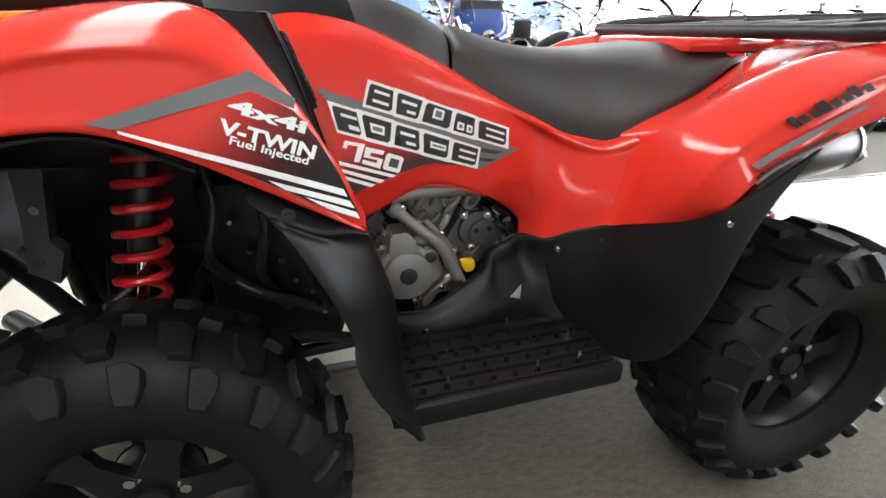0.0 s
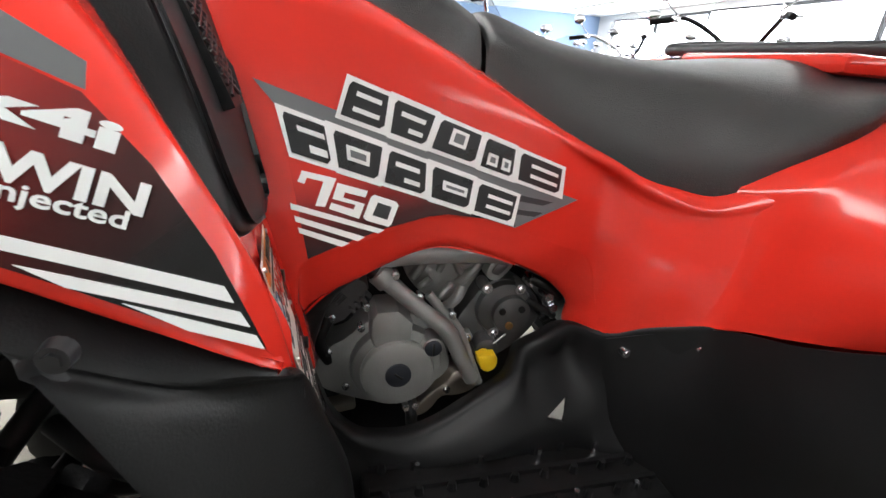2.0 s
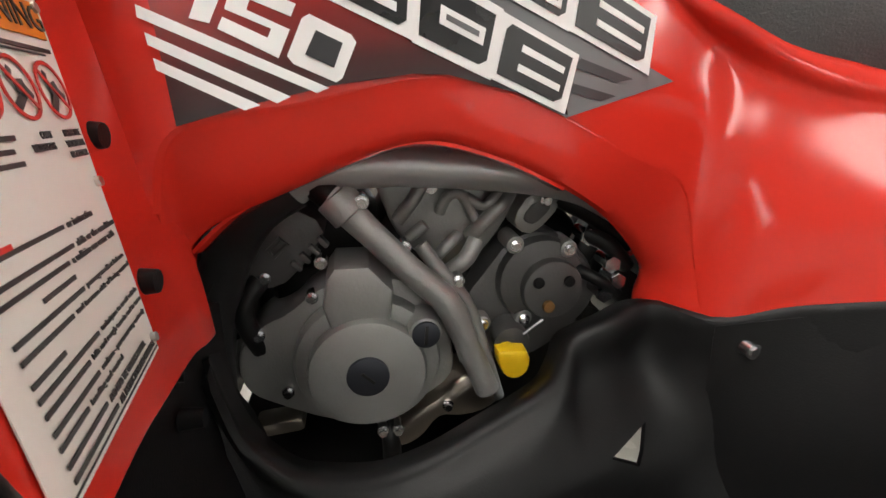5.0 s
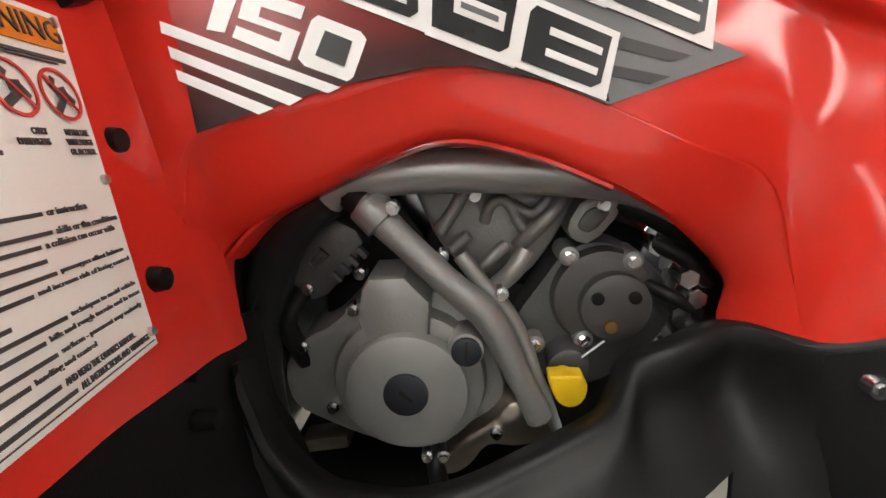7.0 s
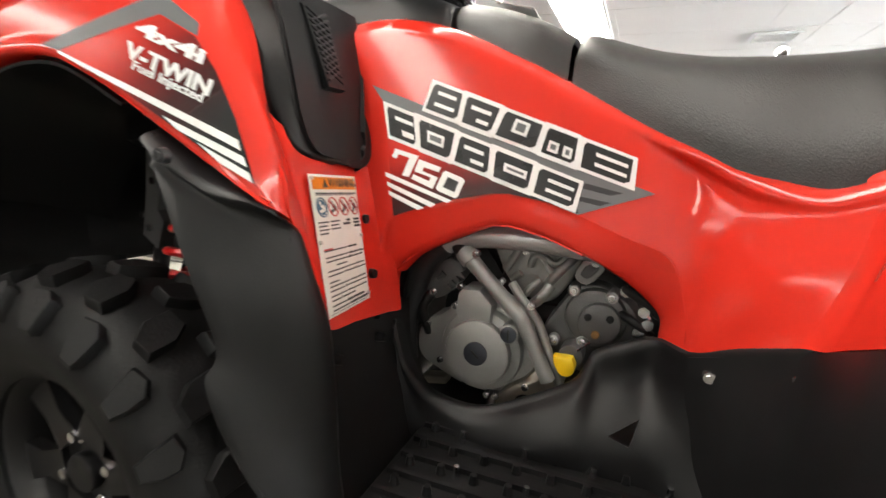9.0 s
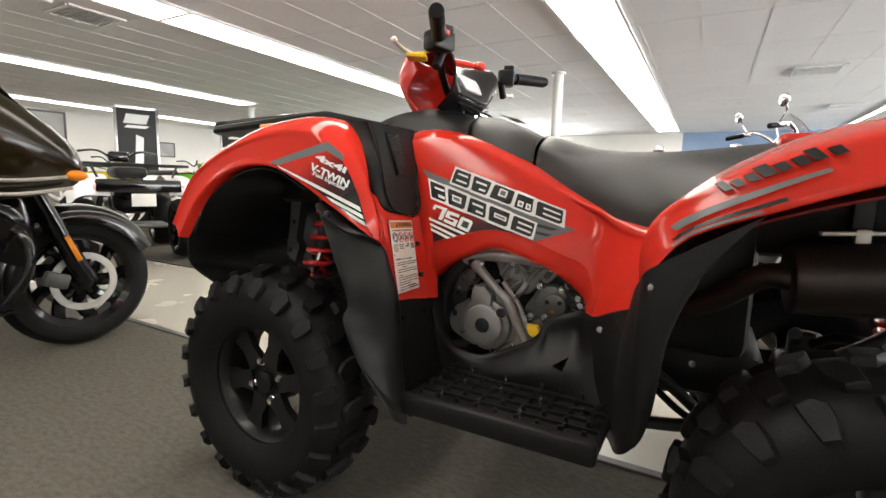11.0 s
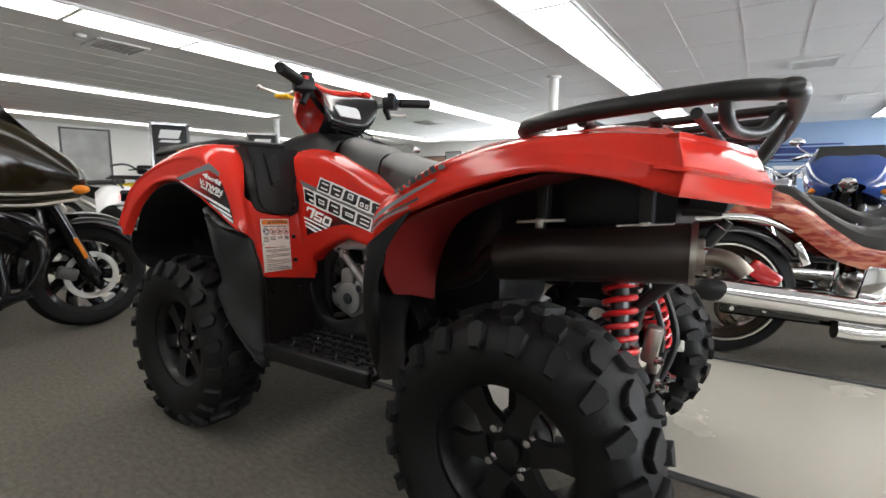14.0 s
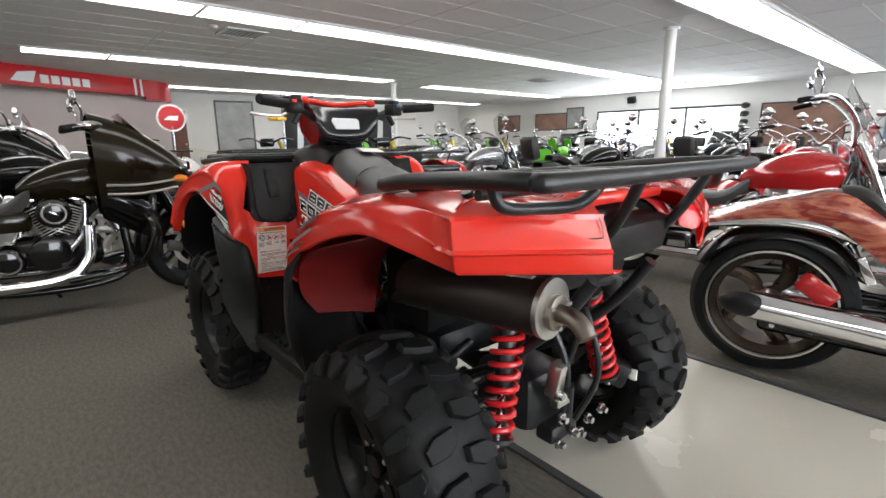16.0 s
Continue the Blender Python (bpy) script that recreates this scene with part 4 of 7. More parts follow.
tube(bm, [(-0.355, -0.165, 1.238), (-0.375, -0.12, 1.243), (-0.39, 0, 1.232), (-0.375, 0.12, 1.243), (-0.355, 0.165, 1.238)], 0.013, 24, 10, squash=0.8)
ball(bm, (-0.35, -0.155, 1.24), 0.022, (1, 1, 0.8))
ball(bm, (-0.35, 0.155, 1.24), 0.022, (1, 1, 0.8))
part("pod_trim", bm, RED, pod)
bm = B()
m = frame3((-0.310, 0.005, 1.150), (0, 1, 0), (-0.5, 0, 0.87))
prism(bm, [(-0.055, -0.026), (0.055, -0.026), (0.064, 0.012), (0.055, 0.024), (-0.055, 0.024), (-0.064, 0.012)], 0.006, m)
part("screen", bm, mat("lcd_screen", (0.62, 0.63, 0.64), 0.12, vary=0.1), pod, "pale grey instrument screen")
bm = B()
for i in range(3):
    tube(bm, [(-0.288, -0.10, 1.108 - 0.012 * i), (-0.268, 0, 1.094 - 0.012 * i), (-0.288, 0.10, 1.108 - 0.012 * i)], 0.003, 12, 6)
part("pod_rib", bm, GUARD, pod)
for k2, (yy, xx) in enumerate(((-0.05, -0.33), (0.0, -0.31), (0.05, -0.33), (0.08, -0.31))):
    bm = B()
    tube(bm, [(xx - 0.02, yy, 1.09), (xx + 0.04, yy * 1.3, 1.06), (xx - 0.02, yy * 0.8, 1.02)], 0.004, 12, 6)
    part("cable", bm, BLACKP, quad)


# wheels
def wheel_parts(w, bolts_turn):
    """A 25 inch mud tyre on a black six-spoke rim; its outside faces -y, its hub at the origin."""
    wd = 0.106
    half = [(0.0, 0.298), (0.35, 0.297), (0.62, 0.290), (0.82, 0.276), (0.94, 0.256), (1.0, 0.228), (0.92, 0.192), (0.70, 0.160)]
    prof = [(-a * wd, r) for a, r in half[:0:-1]] + [(a * wd, r) for a, r in half]
    bm = B()
    lathe(bm, prof, seg=72)
    tyre = part("tyre", bm, RUBBER, w, "chunky black mud tyre")
    curve = spline([(a * wd, r, 0) for a, r in half[:6]], 61)

    def on_tyre(q, f, up):
        """A point at angle q (degrees), f from the crown to the sidewall, up above the carcass."""
        i = min(59, int(f * 60))
        p, d = curve[i], (curve[i + 1] - curve[i]).normalized()
        p = p + Vector((-d.y, d.x, 0)) * up
        return Vector((math.sin(radians(q)) * p.y, p.x, math.cos(radians(q)) * p.y))

    shapes = {"tread_lug": ((-5.6, 0.05), (0.4, 0.03), (4.2, 0.17), (4.6, 0.40), (-1.0, 0.42), (-4.8, 0.26)), "shoulder_lug": ((4.0, 0.49), (8.6, 0.46), (12.4, 0.54), (13.0, 0.70), (11.8, 0.88), (6.6, 0.88), (5.2, 0.72))}
    lug = {}
    for sgn in (-1, 1):
        for kind, shape in shapes.items():
            bm = B()
            rings = [[bm.verts.new(on_tyre(c[0] + (q - c[0]) * g, c[1] + (f - c[1]) * g, up) * 1.0) for q, f in shape] for g, up in ((1.0, -0.004), (0.94, 0.012), (0.82, 0.0155))
                     for c in [(sum(p[0] for p in shape) / len(shape), sum(p[1] for p in shape) / len(shape))]]
            for a, b in zip(rings, rings[1:]):
                for i in range(len(a)):
                    bm.faces.new((a[i], a[(i + 1) % len(a)], b[(i + 1) % len(a)], b[i]))
            bm.faces.new(rings[-1])
            if sgn < 0:
                flip(bm)
            lug[kind, sgn] = finish(bm, kind, RUBBER)
    n = 20
    for k in range(n):
        for (kind, sgn), me in lug.items():
            o = new(kind, me)
            o.parent = tyre
            o.matrix_basis = Matrix.Rotation(radians(360 / n * (k + (0.5 if sgn > 0 else 0))), 4, "Y")
    bm = B()
    lathe(bm, [(-0.072, 0.172), (-0.066, 0.16), (-0.03, 0.15), (0.06, 0.15), (0.066, 0.172), (0.058, 0.172), (0.05, 0.142), (-0.03, 0.142), (-0.06, 0.154), (-0.07, 0.166)], seg=48)
    rim = part("rim", bm, RIM, w, "gloss black cast rim")
    for k in range(6):
        bm = B()
        prism(bm, [(-0.03, 0.05), (0.03, 0.05), (0.021, 0.10), (0.034, 0.15), (-0.034, 0.15), (-0.021, 0.10)], 0.02, frame3((0, -0.022, 0), (1, 0, 0), (0, 0, 1)))
        bm.transform(Matrix.Rotation(radians(60 * k + 20), 4, "Y"))
        part("spoke", bm, RIM, rim)
    bm = B()
    cyl(bm, (0, -0.03, 0), (0, 0.03, 0), 0.068, seg=28, bevel=0.006)
    cyl(bm, (0, -0.05, 0), (0, -0.03, 0), 0.03, seg=24, bevel=0.004)
    cyl(bm, (0, 0.03, 0), (0, 0.09, 0), 0.07, 0.05, seg=20)
    hub = part("hub", bm, RIM, rim)
    for k in range(4):
        q = radians(90 * k + bolts_turn)
        bm = B()
        x, z = 0.055 * math.cos(q), 0.055 * math.sin(q)
        cyl(bm, (x, -0.03, z), (x, -0.046, z), 0.0105, 0.009, 6)
        cyl(bm, (x, -0.03, z), (x, -0.034, z), 0.014, seg=14)
        part("wheel_nut", bm, ZINC, rim)


bm_w = {}
for nm, x, y, s, wscale, turn in (("front_left", -0.642, -0.46, 1, 0.95, 20), ("rear_left", 0.642, -0.445, 1, 1.2, 37), ("front_right", -0.642, 0.46, -1, 0.95, 20), ("rear_right", 0.642, 0.455, -1, 1.2, 37)):
    w = new("wheel")
    w.parent = quad
    w.matrix_basis = pose(x, y, 0.308, 0, 0, 0 if s > 0 else 180) @ Matrix.Diagonal((1, wscale, 1, 1))
    key = turn
    if key in bm_w:
        src = bm_w[key]
        made = {src: w}
        for o in src.children_recursive:
            c = o.copy()
            scene.collection.objects.link(c)
            c.parent = made[o.parent]
            made[o] = c
    else:
        wheel_parts(w, turn)
        bm_w[key] = w

# suspension, frame and exhaust
for s in (-1, 1):
    for p0, p1, tn in (((-0.60, s * 0.27, 0.80), (-0.65, s * 0.33, 0.50), 8), ((0.778, s * 0.172, 0.635), (0.812, s * 0.250, 0.362), 9)):
        sh = new("shock_absorber")
        sh.parent = quad
        bm = B()
        coil(bm, p0, p1, 0.036, 0.0075, tn)
        part("spring", bm, COIL, sh, "red coil spring")
        bm = B()
        a, b = Vector(p0), Vector(p1)
        d = (b - a).normalized()
        cyl(bm, a - d * 0.03, a + d * 0.16, 0.022, seg=14, bevel=0.003)
        part("body", bm, STEEL, sh)
        for c0 in (a, b):
            bm = B()
            cyl(bm, c0 - d * 0.005, c0 + d * 0.005, 0.043, seg=20)
            part("spring_seat", bm, STEEL, sh)
        bm = B()
        cyl(bm, a + d * 0.15, b + d * 0.04, 0.009, seg=12)
        part("rod", bm, CHROME, sh)
    for x, z0, z1 in ((-0.56, 0.42, 0.36), (-0.72, 0.42, 0.36), (-0.56, 0.55, 0.42), (-0.74, 0.56, 0.42), (0.56, 0.40, 0.34), (0.74, 0.40, 0.34), (0.58, 0.50, 0.40), (0.76, 0.50, 0.40)):
        bm = B()
        xc = -0.642 if x < 0 else 0.642
        tube(bm, [(x, s * 0.12, z0), ((x + xc) / 2, s * 0.3, (z0 + z1) / 2 + 0.01), (xc + (x - xc) * 0.15, s * 0.41, z1)], 0.014, 12, 10)
        part("suspension_arm", bm, STEEL, quad)
    for xc in (-0.642, 0.642):
        bm = B()
        box(bm, (xc, s * 0.41, 0.36), (0.07, 0.05, 0.16), bevel=0.012)
        cyl(bm, (xc, s * 0.14, 0.34), (xc, s * 0.40, 0.314), 0.016, seg=12)
        cyl(bm, (xc, s * 0.16, 0.338), (xc, s * 0.23, 0.33), 0.04, 0.028, 14)
        part("axle", bm, STEEL, quad)
bm = B()
box(bm, (0.68, 0, 0.36), (0.22, 0.20, 0.18), bevel=0.04)
cyl(bm, (0.55, 0.0, 0.36), (0.30, 0.0, 0.40), 0.03, seg=14)
part("rear_gear_case", bm, STEEL, quad)
bm = B()
box(bm, (-0.62, 0, 0.36), (0.2, 0.2, 0.16), bevel=0.04)
part("front_gear_case", bm, ENGDARK, quad)
bm = B()
box(bm, (0.36, 0.0, 0.45), (0.28, 0.34, 0.12), bevel=0.04)
part("transmission_case", bm, BLACKP, quad)
for pts, r in (([(0.22, -0.20, 0.50), (0.33, -0.22, 0.42), (0.42, -0.20, 0.36), (0.52, -0.16, 0.40)], 0.013), ([(0.25, -0.19, 0.44), (0.36, -0.21, 0.36), (0.50, -0.19, 0.33)], 0.008)):
    bm = B()
    tube(bm, pts, r, 20, 10)
    part("hose", bm, BLACKP, quad)
for x, z in ((0.28, 0.45), (0.36, 0.47), (0.44, 0.43)):
    bm = B()
    cyl(bm, (x, -0.16, z), (x, -0.18, z), 0.008, seg=8)
    part("bolt", bm, ZINC, quad)
for y in (-0.13, 0.13):
    bm = B()
    tube(bm, [(-0.82, y, 0.62), (-0.70, y, 0.30), (-0.2, y, 0.29), (0.3, y, 0.29), (0.62, y, 0.42), (0.86, y, 0.62), (0.98, y, 0.78)], 0.016, 40, 10)
    tube(bm, [(-0.55, y, 0.90), (-0.3, y, 0.80), (0.1, y, 0.74), (0.5, y, 0.80), (0.98, y, 0.82)], 0.016, 30, 10)
    tube(bm, [(0.8, y, 0.82), (0.80, y, 0.62), (0.72, y, 0.30)], 0.014, 16, 10)
    tube(bm, [(-0.25, y * 1.1, 0.66), (-0.30, y, 0.48), (-0.28, y, 0.30)], 0.016, 14, 10)
    part("frame_rail", bm, STEEL, quad)
bm = B()
tube(bm, [(-0.228, -0.145, 0.640), (-0.21, -0.147, 0.652), (-0.15, -0.148, 0.662), (-0.05, -0.148, 0.663), (0.03, -0.148, 0.655), (0.09, -0.146, 0.630)], 0.0185, 30, 16)
part("frame_tube", bm, mat("grey_frame_paint", (0.42, 0.42, 0.42), 0.3, metal=0.5, vary=0.12), quad, "grey painted frame tube over the engine")
bm = B()
tube(bm, [(-0.31, -0.11, 0.46), (-0.292, -0.125, 0.55), (-0.262, -0.138, 0.612), (-0.226, -0.143, 0.642)], 0.0215, 18, 14)
part("frame_tube", bm, STEEL, quad)
bm = B()
cyl(bm, (0.86, -0.02, 0.44), (0.82, 0.04, 0.26), 0.014, seg=12)
box(bm, (0.80, 0.02, 0.27), (0.06, 0.12, 0.05), bevel=0.008)
tube(bm, [(0.82, -0.06, 0.62), (0.86, -0.03, 0.48), (0.83, -0.01, 0.30)], 0.009, 14, 8)
tube(bm, [(0.82, 0.10, 0.62), (0.88, 0.09, 0.45), (0.84, 0.05, 0.30)], 0.009, 14, 8)
part("brake_hose_bracket", bm, STEEL, quad)
for i, (x, y, z) in enumerate(((0.855, -0.06, 0.42), (0.86, -0.045, 0.35), (0.85, 0.10, 0.285), (0.85, 0.03, 0.27), (0.86, 0.155, 0.30), (0.84, -0.02, 0.25), (0.845, 0.07, 0.25))):
    bm = B()
    cyl(bm, (x, y, z), (x + 0.018, y, z), 0.012, 0.010, 6)
    cyl(bm, (x - 0.004, y, z), (x + 0.004, y, z), 0.016, seg=14)
    part("bolt", bm, ZINC, quad)
bm = B()
box(bm, (0.84, -0.05, 0.46), (0.04, 0.05, 0.10), (0, 10, 8), 0.01)
box(bm, (0.845, -0.03, 0.40), (0.03, 0.07, 0.04), bevel=0.008)
part("brake_caliper", bm, ALLOY, quad)
bm = B()
box(bm, (0.80, 0.31, 0.36), (0.10, 0.10, 0.08), (0, 20, 30), 0.012)
part("rear_knuckle", bm, STEEL, quad)
bm = B()
cyl(bm, (0.85, 0.335, 0.35), (0.875, 0.34, 0.35), 0.022, seg=12, bevel=0.004)
part("reflector_cap", bm, LABELPAPER, quad)

exhaust = new("exhaust")
exhaust.parent = quad
bm = B()
cyl(bm, (0.50, -0.265, 0.695), (0.935, -0.225, 0.728), 0.066, seg=36, bevel=0.004)
part("muffler", bm, MUFFLER, exhaust, "dark brown-black cylindrical muffler")
bm = B()
lathe(bm, [(0.0, 0.0001), (0.0, 0.068), (0.012, 0.068), (0.012, 0.0001)], "x", 36)
bm.transform(Matrix.Translation((0.932, -0.2255, 0.728)) @ Matrix.Rotation(radians(5.3), 4, "Z"))
part("end_cap", bm, ALLOY, exhaust, "bare alloy end cap")
bm = B()
cyl(bm, (0.942, -0.224, 0.722), (0.958, -0.222, 0.722), 0.04, seg=24, bevel=0.003)
tube(bm, [(0.95, -0.223, 0.722), (0.985, -0.222, 0.722), (1.012, -0.224, 0.712), (1.035, -0.228, 0.69)], 0.02, 14, 16)
part("tail_pipe", bm, PIPE, exhaust, "brown heat-tinted tail pipe")
for q in range(3):
    bm = B()
    a = radians(120 * q + 30)
    cyl(bm, (0.955, -0.223 + 0.034 * math.cos(a), 0.722 + 0.034 * math.sin(a)), (0.966, -0.223 + 0.034 * math.cos(a), 0.722 + 0.034 * math.sin(a)), 0.006, seg=6)
    part("bolt", bm, ZINC, exhaust)
bm = B()
tube(bm, [(0.51, -0.265, 0.695), (0.46, -0.25, 0.69), (0.38, -0.2, 0.62), (0.25, -0.15, 0.56)], 0.024, 20, 14)
part("header_pipe", bm, MUFFLER, exhaust)
for x, y in ((0.60, -0.25), (0.84, -0.24)):
    bm = B()
    box(bm, (x, y, 0.785), (0.12, 0.02, 0.008), (0, -4, 5), 0.002)
    box(bm, (x, y, 0.778), (0.022, 0.024, 0.03), bevel=0.003)
    part("hanger", bm, ALLOY, exhaust, "bare steel muffler hanger")
    bm = B()
    box(bm, (x, y + 0.02, 0.83), (0.03, 0.03, 0.09), bevel=0.004)
    part("hanger_arm", bm, STEEL, exhaust)

# rear rack
rack = new("rear_rack")
rack.parent = quad
Z = 1.018
bm = B()
tube(bm, [(0.62, -0.40, 0.985), (0.66, -0.455, 0.99), (0.78, -0.47, 1.005), (0.98, -0.47, Z), (1.055, -0.45, Z), (1.088, -0.37, Z), (1.088, 0.37, Z), (1.055, 0.45, Z), (0.98, 0.47, Z), (0.78, 0.47, 1.005), (0.66, 0.455, 0.99), (0.62, 0.40, 0.985)], 0.0165, 90, 12)
tube(bm, [(0.62, -0.41, 0.985), (0.61, 0, 0.985), (0.62, 0.41, 0.985)], 0.0145, 20, 10)
part("outer_rail", bm, RACK, rack, "thick black rack rail")
for y in (-0.27, -0.09, 0.09, 0.27):
    bm = B()
    tube(bm, [(0.615, y, 0.985), (0.85, y, 1.0), (1.088, y, 1.012)], 0.009, 12, 10)
    part("bar", bm, RACK, rack)
for x in (0.76, 0.95):
    bm = B()
    tube(bm, [(x, -0.46, 0.99), (x, 0.46, 0.99)], 0.01, seg=10)
    part("cross_bar", bm, RACK, rack)
for s in (-1, 1):
    bm = B()
    tube(bm, [(0.99, s * 0.468, Z), (0.995, s * 0.45, 0.975), (1.01, s * 0.36, 0.965), (1.045, s * 0.30, 0.972), (1.07, s * 0.26, Z)], 0.0115, 20, 10)
    part("corner_brace", bm, RACK, rack)
    bm = B()
    tube(bm, [(1.085, s * 0.16, Z), (1.06, s * 0.152, 0.965), (1.02, s * 0.142, 0.90), (0.985, s * 0.138, 0.862)], 0.0125, 20, 10)
    part("support", bm, RACK, rack)
    bm = B()
    tube(bm, [(0.70, s * 0.40, 0.99), (0.70, s * 0.38, 0.95)], 0.0115, seg=10)
    tube(bm, [(0.88, s * 0.42, 0.99), (0.88, s * 0.40, 0.955)], 0.0115, seg=10)
    part("post", bm, RACK, rack)
    bm = B()
    tube(bm, [(0.84, s * 0.33, 0.985), (0.85, s * 0.33, 0.965), (0.88, s * 0.33, 0.965), (0.89, s * 0.33, 0.985)], 0.005, 14, 8)
    part("tie_hook", bm, RACK, rack)

bm = B()
box(bm, (-0.09, 0, 0.335), (0.42, 0.30, 0.02), bevel=0.006)
part("belly_pan", bm, BLACKP, quad)
# engine
eng = new("engine")
eng.parent = quad


def rounded(pts, times=2):
    for k in range(times):
        pts = [q for i, p in enumerate(pts) for q in ((p[0] * 0.75 + pts[(i + 1) % len(pts)][0] * 0.25, p[1] * 0.75 + pts[(i + 1) % len(pts)][1] * 0.25),
                                                      (p[0] * 0.25 + pts[(i + 1) % len(pts)][0] * 0.75, p[1] * 0.25 + pts[(i + 1) % len(pts)][1] * 0.75))]
    return pts


def cast(bm, outline, back, front, soft=0.004, times=2):
    """A casting with this outline (x, z), from y back out to y front, its front edge rounded."""
    pts = rounded(outline, times)
    cx, cz = sum(p[0] for p in pts) / len(pts), sum(p[1] for p in pts) / len(pts)
    if sum(a[0] * b[1] - b[0] * a[1] for a, b in zip(pts, pts[1:] + pts[:1])) < 0:
        pts = pts[::-1]
    rings = []
    for y, inset in ((back, 0.0), (front + soft, 0.0), (front + soft * 0.3, soft * 0.3), (front, soft)):
        ring = []
        for x, z in pts:
            d = max(0.004, math.hypot(x - cx, z - cz))
            ring.append(bm.verts.new((x - (x - cx) / d * inset, y, z - (z - cz) / d * inset)))
        rings.append(ring)
    for a, b in zip(rings, rings[1:]):
        for i in range(len(a)):
            j = (i + 1) % len(a)
            bm.faces.new((a[i], a[j], b[j], b[i]))
    bm.faces.new(rings[0][::-1])
    bm.faces.new(rings[-1])
    return bm


def casting(name, outline, back, front, material, soft=0.004, times=2, label=""):
    return part(name, cast(B(), outline, back, front, soft, times), material, eng, label)


bm = B()
box(bm, (-0.09, 0.0, 0.45), (0.34, 0.17, 0.20), bevel=0.03)
box(bm, (-0.04, -0.01, 0.57), (0.22, 0.12, 0.14), (0, 20, 0), 0.02)
box(bm, (-0.20, -0.01, 0.58), (0.10, 0.12, 0.14), (0, -35, 0), 0.02)
part("crankcase", bm, BLACKP, eng)
casting("crankcase_side", [(-0.285, 0.470), (-0.262, 0.500), (-0.235, 0.512), (-0.205, 0.545), (-0.115, 0.555), (-0.075, 0.500), (-0.060, 0.430), (-0.10, 0.395), (-0.13, 0.380), (-0.19, 0.382), (-0.245, 0.405), (-0.282, 0.425)], -0.06, -0.128, ENGINE, 0.008, 2, "cast grey crankcase side")
bm = B()
cyl(bm, (-0.157, -0.11, 0.464), (-0.157, -0.148, 0.464), 0.073, seg=44, bevel=0.010)
cyl(bm, (-0.158, -0.145, 0.465), (-0.158, -0.1665, 0.465), 0.0575, seg=44, bevel=0.008)
part("generator_cover", bm, ENGINE, eng, "cast grey round engine cover")
casting("cover_boss", [(-0.198, 0.560), (-0.191, 0.571), (-0.160, 0.573), (-0.137, 0.550), (-0.138, 0.518), (-0.190, 0.500), (-0.201, 0.53)], -0.10, -0.1585, ENGINE, 0.006, 0)
bm = B()
cyl(bm, (-0.105, -0.13, 0.508), (-0.105, -0.163, 0.508), 0.0165, seg=22, bevel=0.002)
part("plug_boss", bm, ENGINE, eng)
bm = B()
cyl(bm, (-0.158, -0.160, 0.466), (-0.158, -0.1705, 0.466), 0.0205, seg=28, bevel=0.0015)
plug = part("plug", bm, EMBLEM, eng, "dark round slotted plug")
bm = B()
box(bm, (-0.158, -0.171, 0.466), (0.016, 0.001, 0.0028), (0, 40, 0))
part("slot", bm, STEEL, plug)
bm = B()
cyl(bm, (-0.105, -0.158, 0.508), (-0.105, -0.1665, 0.508), 0.0135, seg=20, bevel=0.001)
plug = part("small_plug", bm, EMBLEM, eng)
bm = B()
box(bm, (-0.105, -0.167, 0.508), (0.003, 0.002, 0.019))
part("slot", bm, STEEL, plug)
# coolant pipe with its rib and flange
bm = B()
tube(bm, [(-0.194, -0.153, 0.638), (-0.178, -0.156, 0.622), (-0.159, -0.157, 0.604), (-0.125, -0.160, 0.573), (-0.092, -0.162, 0.546), (-0.080, -0.162, 0.530), (-0.063, -0.162, 0.495), (-0.037, -0.160, 0.443)], [0.0135, 0.0135, 0.0125, 0.0125, 0.0135, 0.0135, 0.012, 0.0125], 0, 18)
part("water_pipe", bm, ENGINE, eng, "angled cast grey coolant pipe")
bm = B()
cyl(bm, (-0.192, -0.153, 0.636), (-0.176, -0.156, 0.620), 0.0178, seg=20, bevel=0.002)
part("pipe_collar", bm, ENGINE, eng)
bm = B()
tube(bm, [(-0.150, -0.142, 0.588), (-0.116, -0.146, 0.560), (-0.080, -0.147, 0.520), (-0.058, -0.147, 0.470)], 0.008, 14, 10)
part("pipe_rib", bm, ENGINE, eng)
bm = B()
tube(bm, [(-0.112, -0.135, 0.588), (-0.094, -0.140, 0.566), (-0.063, -0.142, 0.530), (-0.040, -0.142, 0.476), (-0.018, -0.142, 0.420)], 0.0075, 16, 10)
part("pipe_rib", bm, ENGINE, eng)
casting("pipe_flange", [(-0.062, 0.452), (-0.018, 0.448), (-0.014, 0.418), (-0.045, 0.400), (-0.088, 0.402), (-0.100, 0.375), (-0.120, 0.362), (-0.135, 0.372), (-0.105, 0.408), (-0.075, 0.430)], -0.10, -0.148, PIPE, 0.006, 2, "rough unpainted pipe flange")
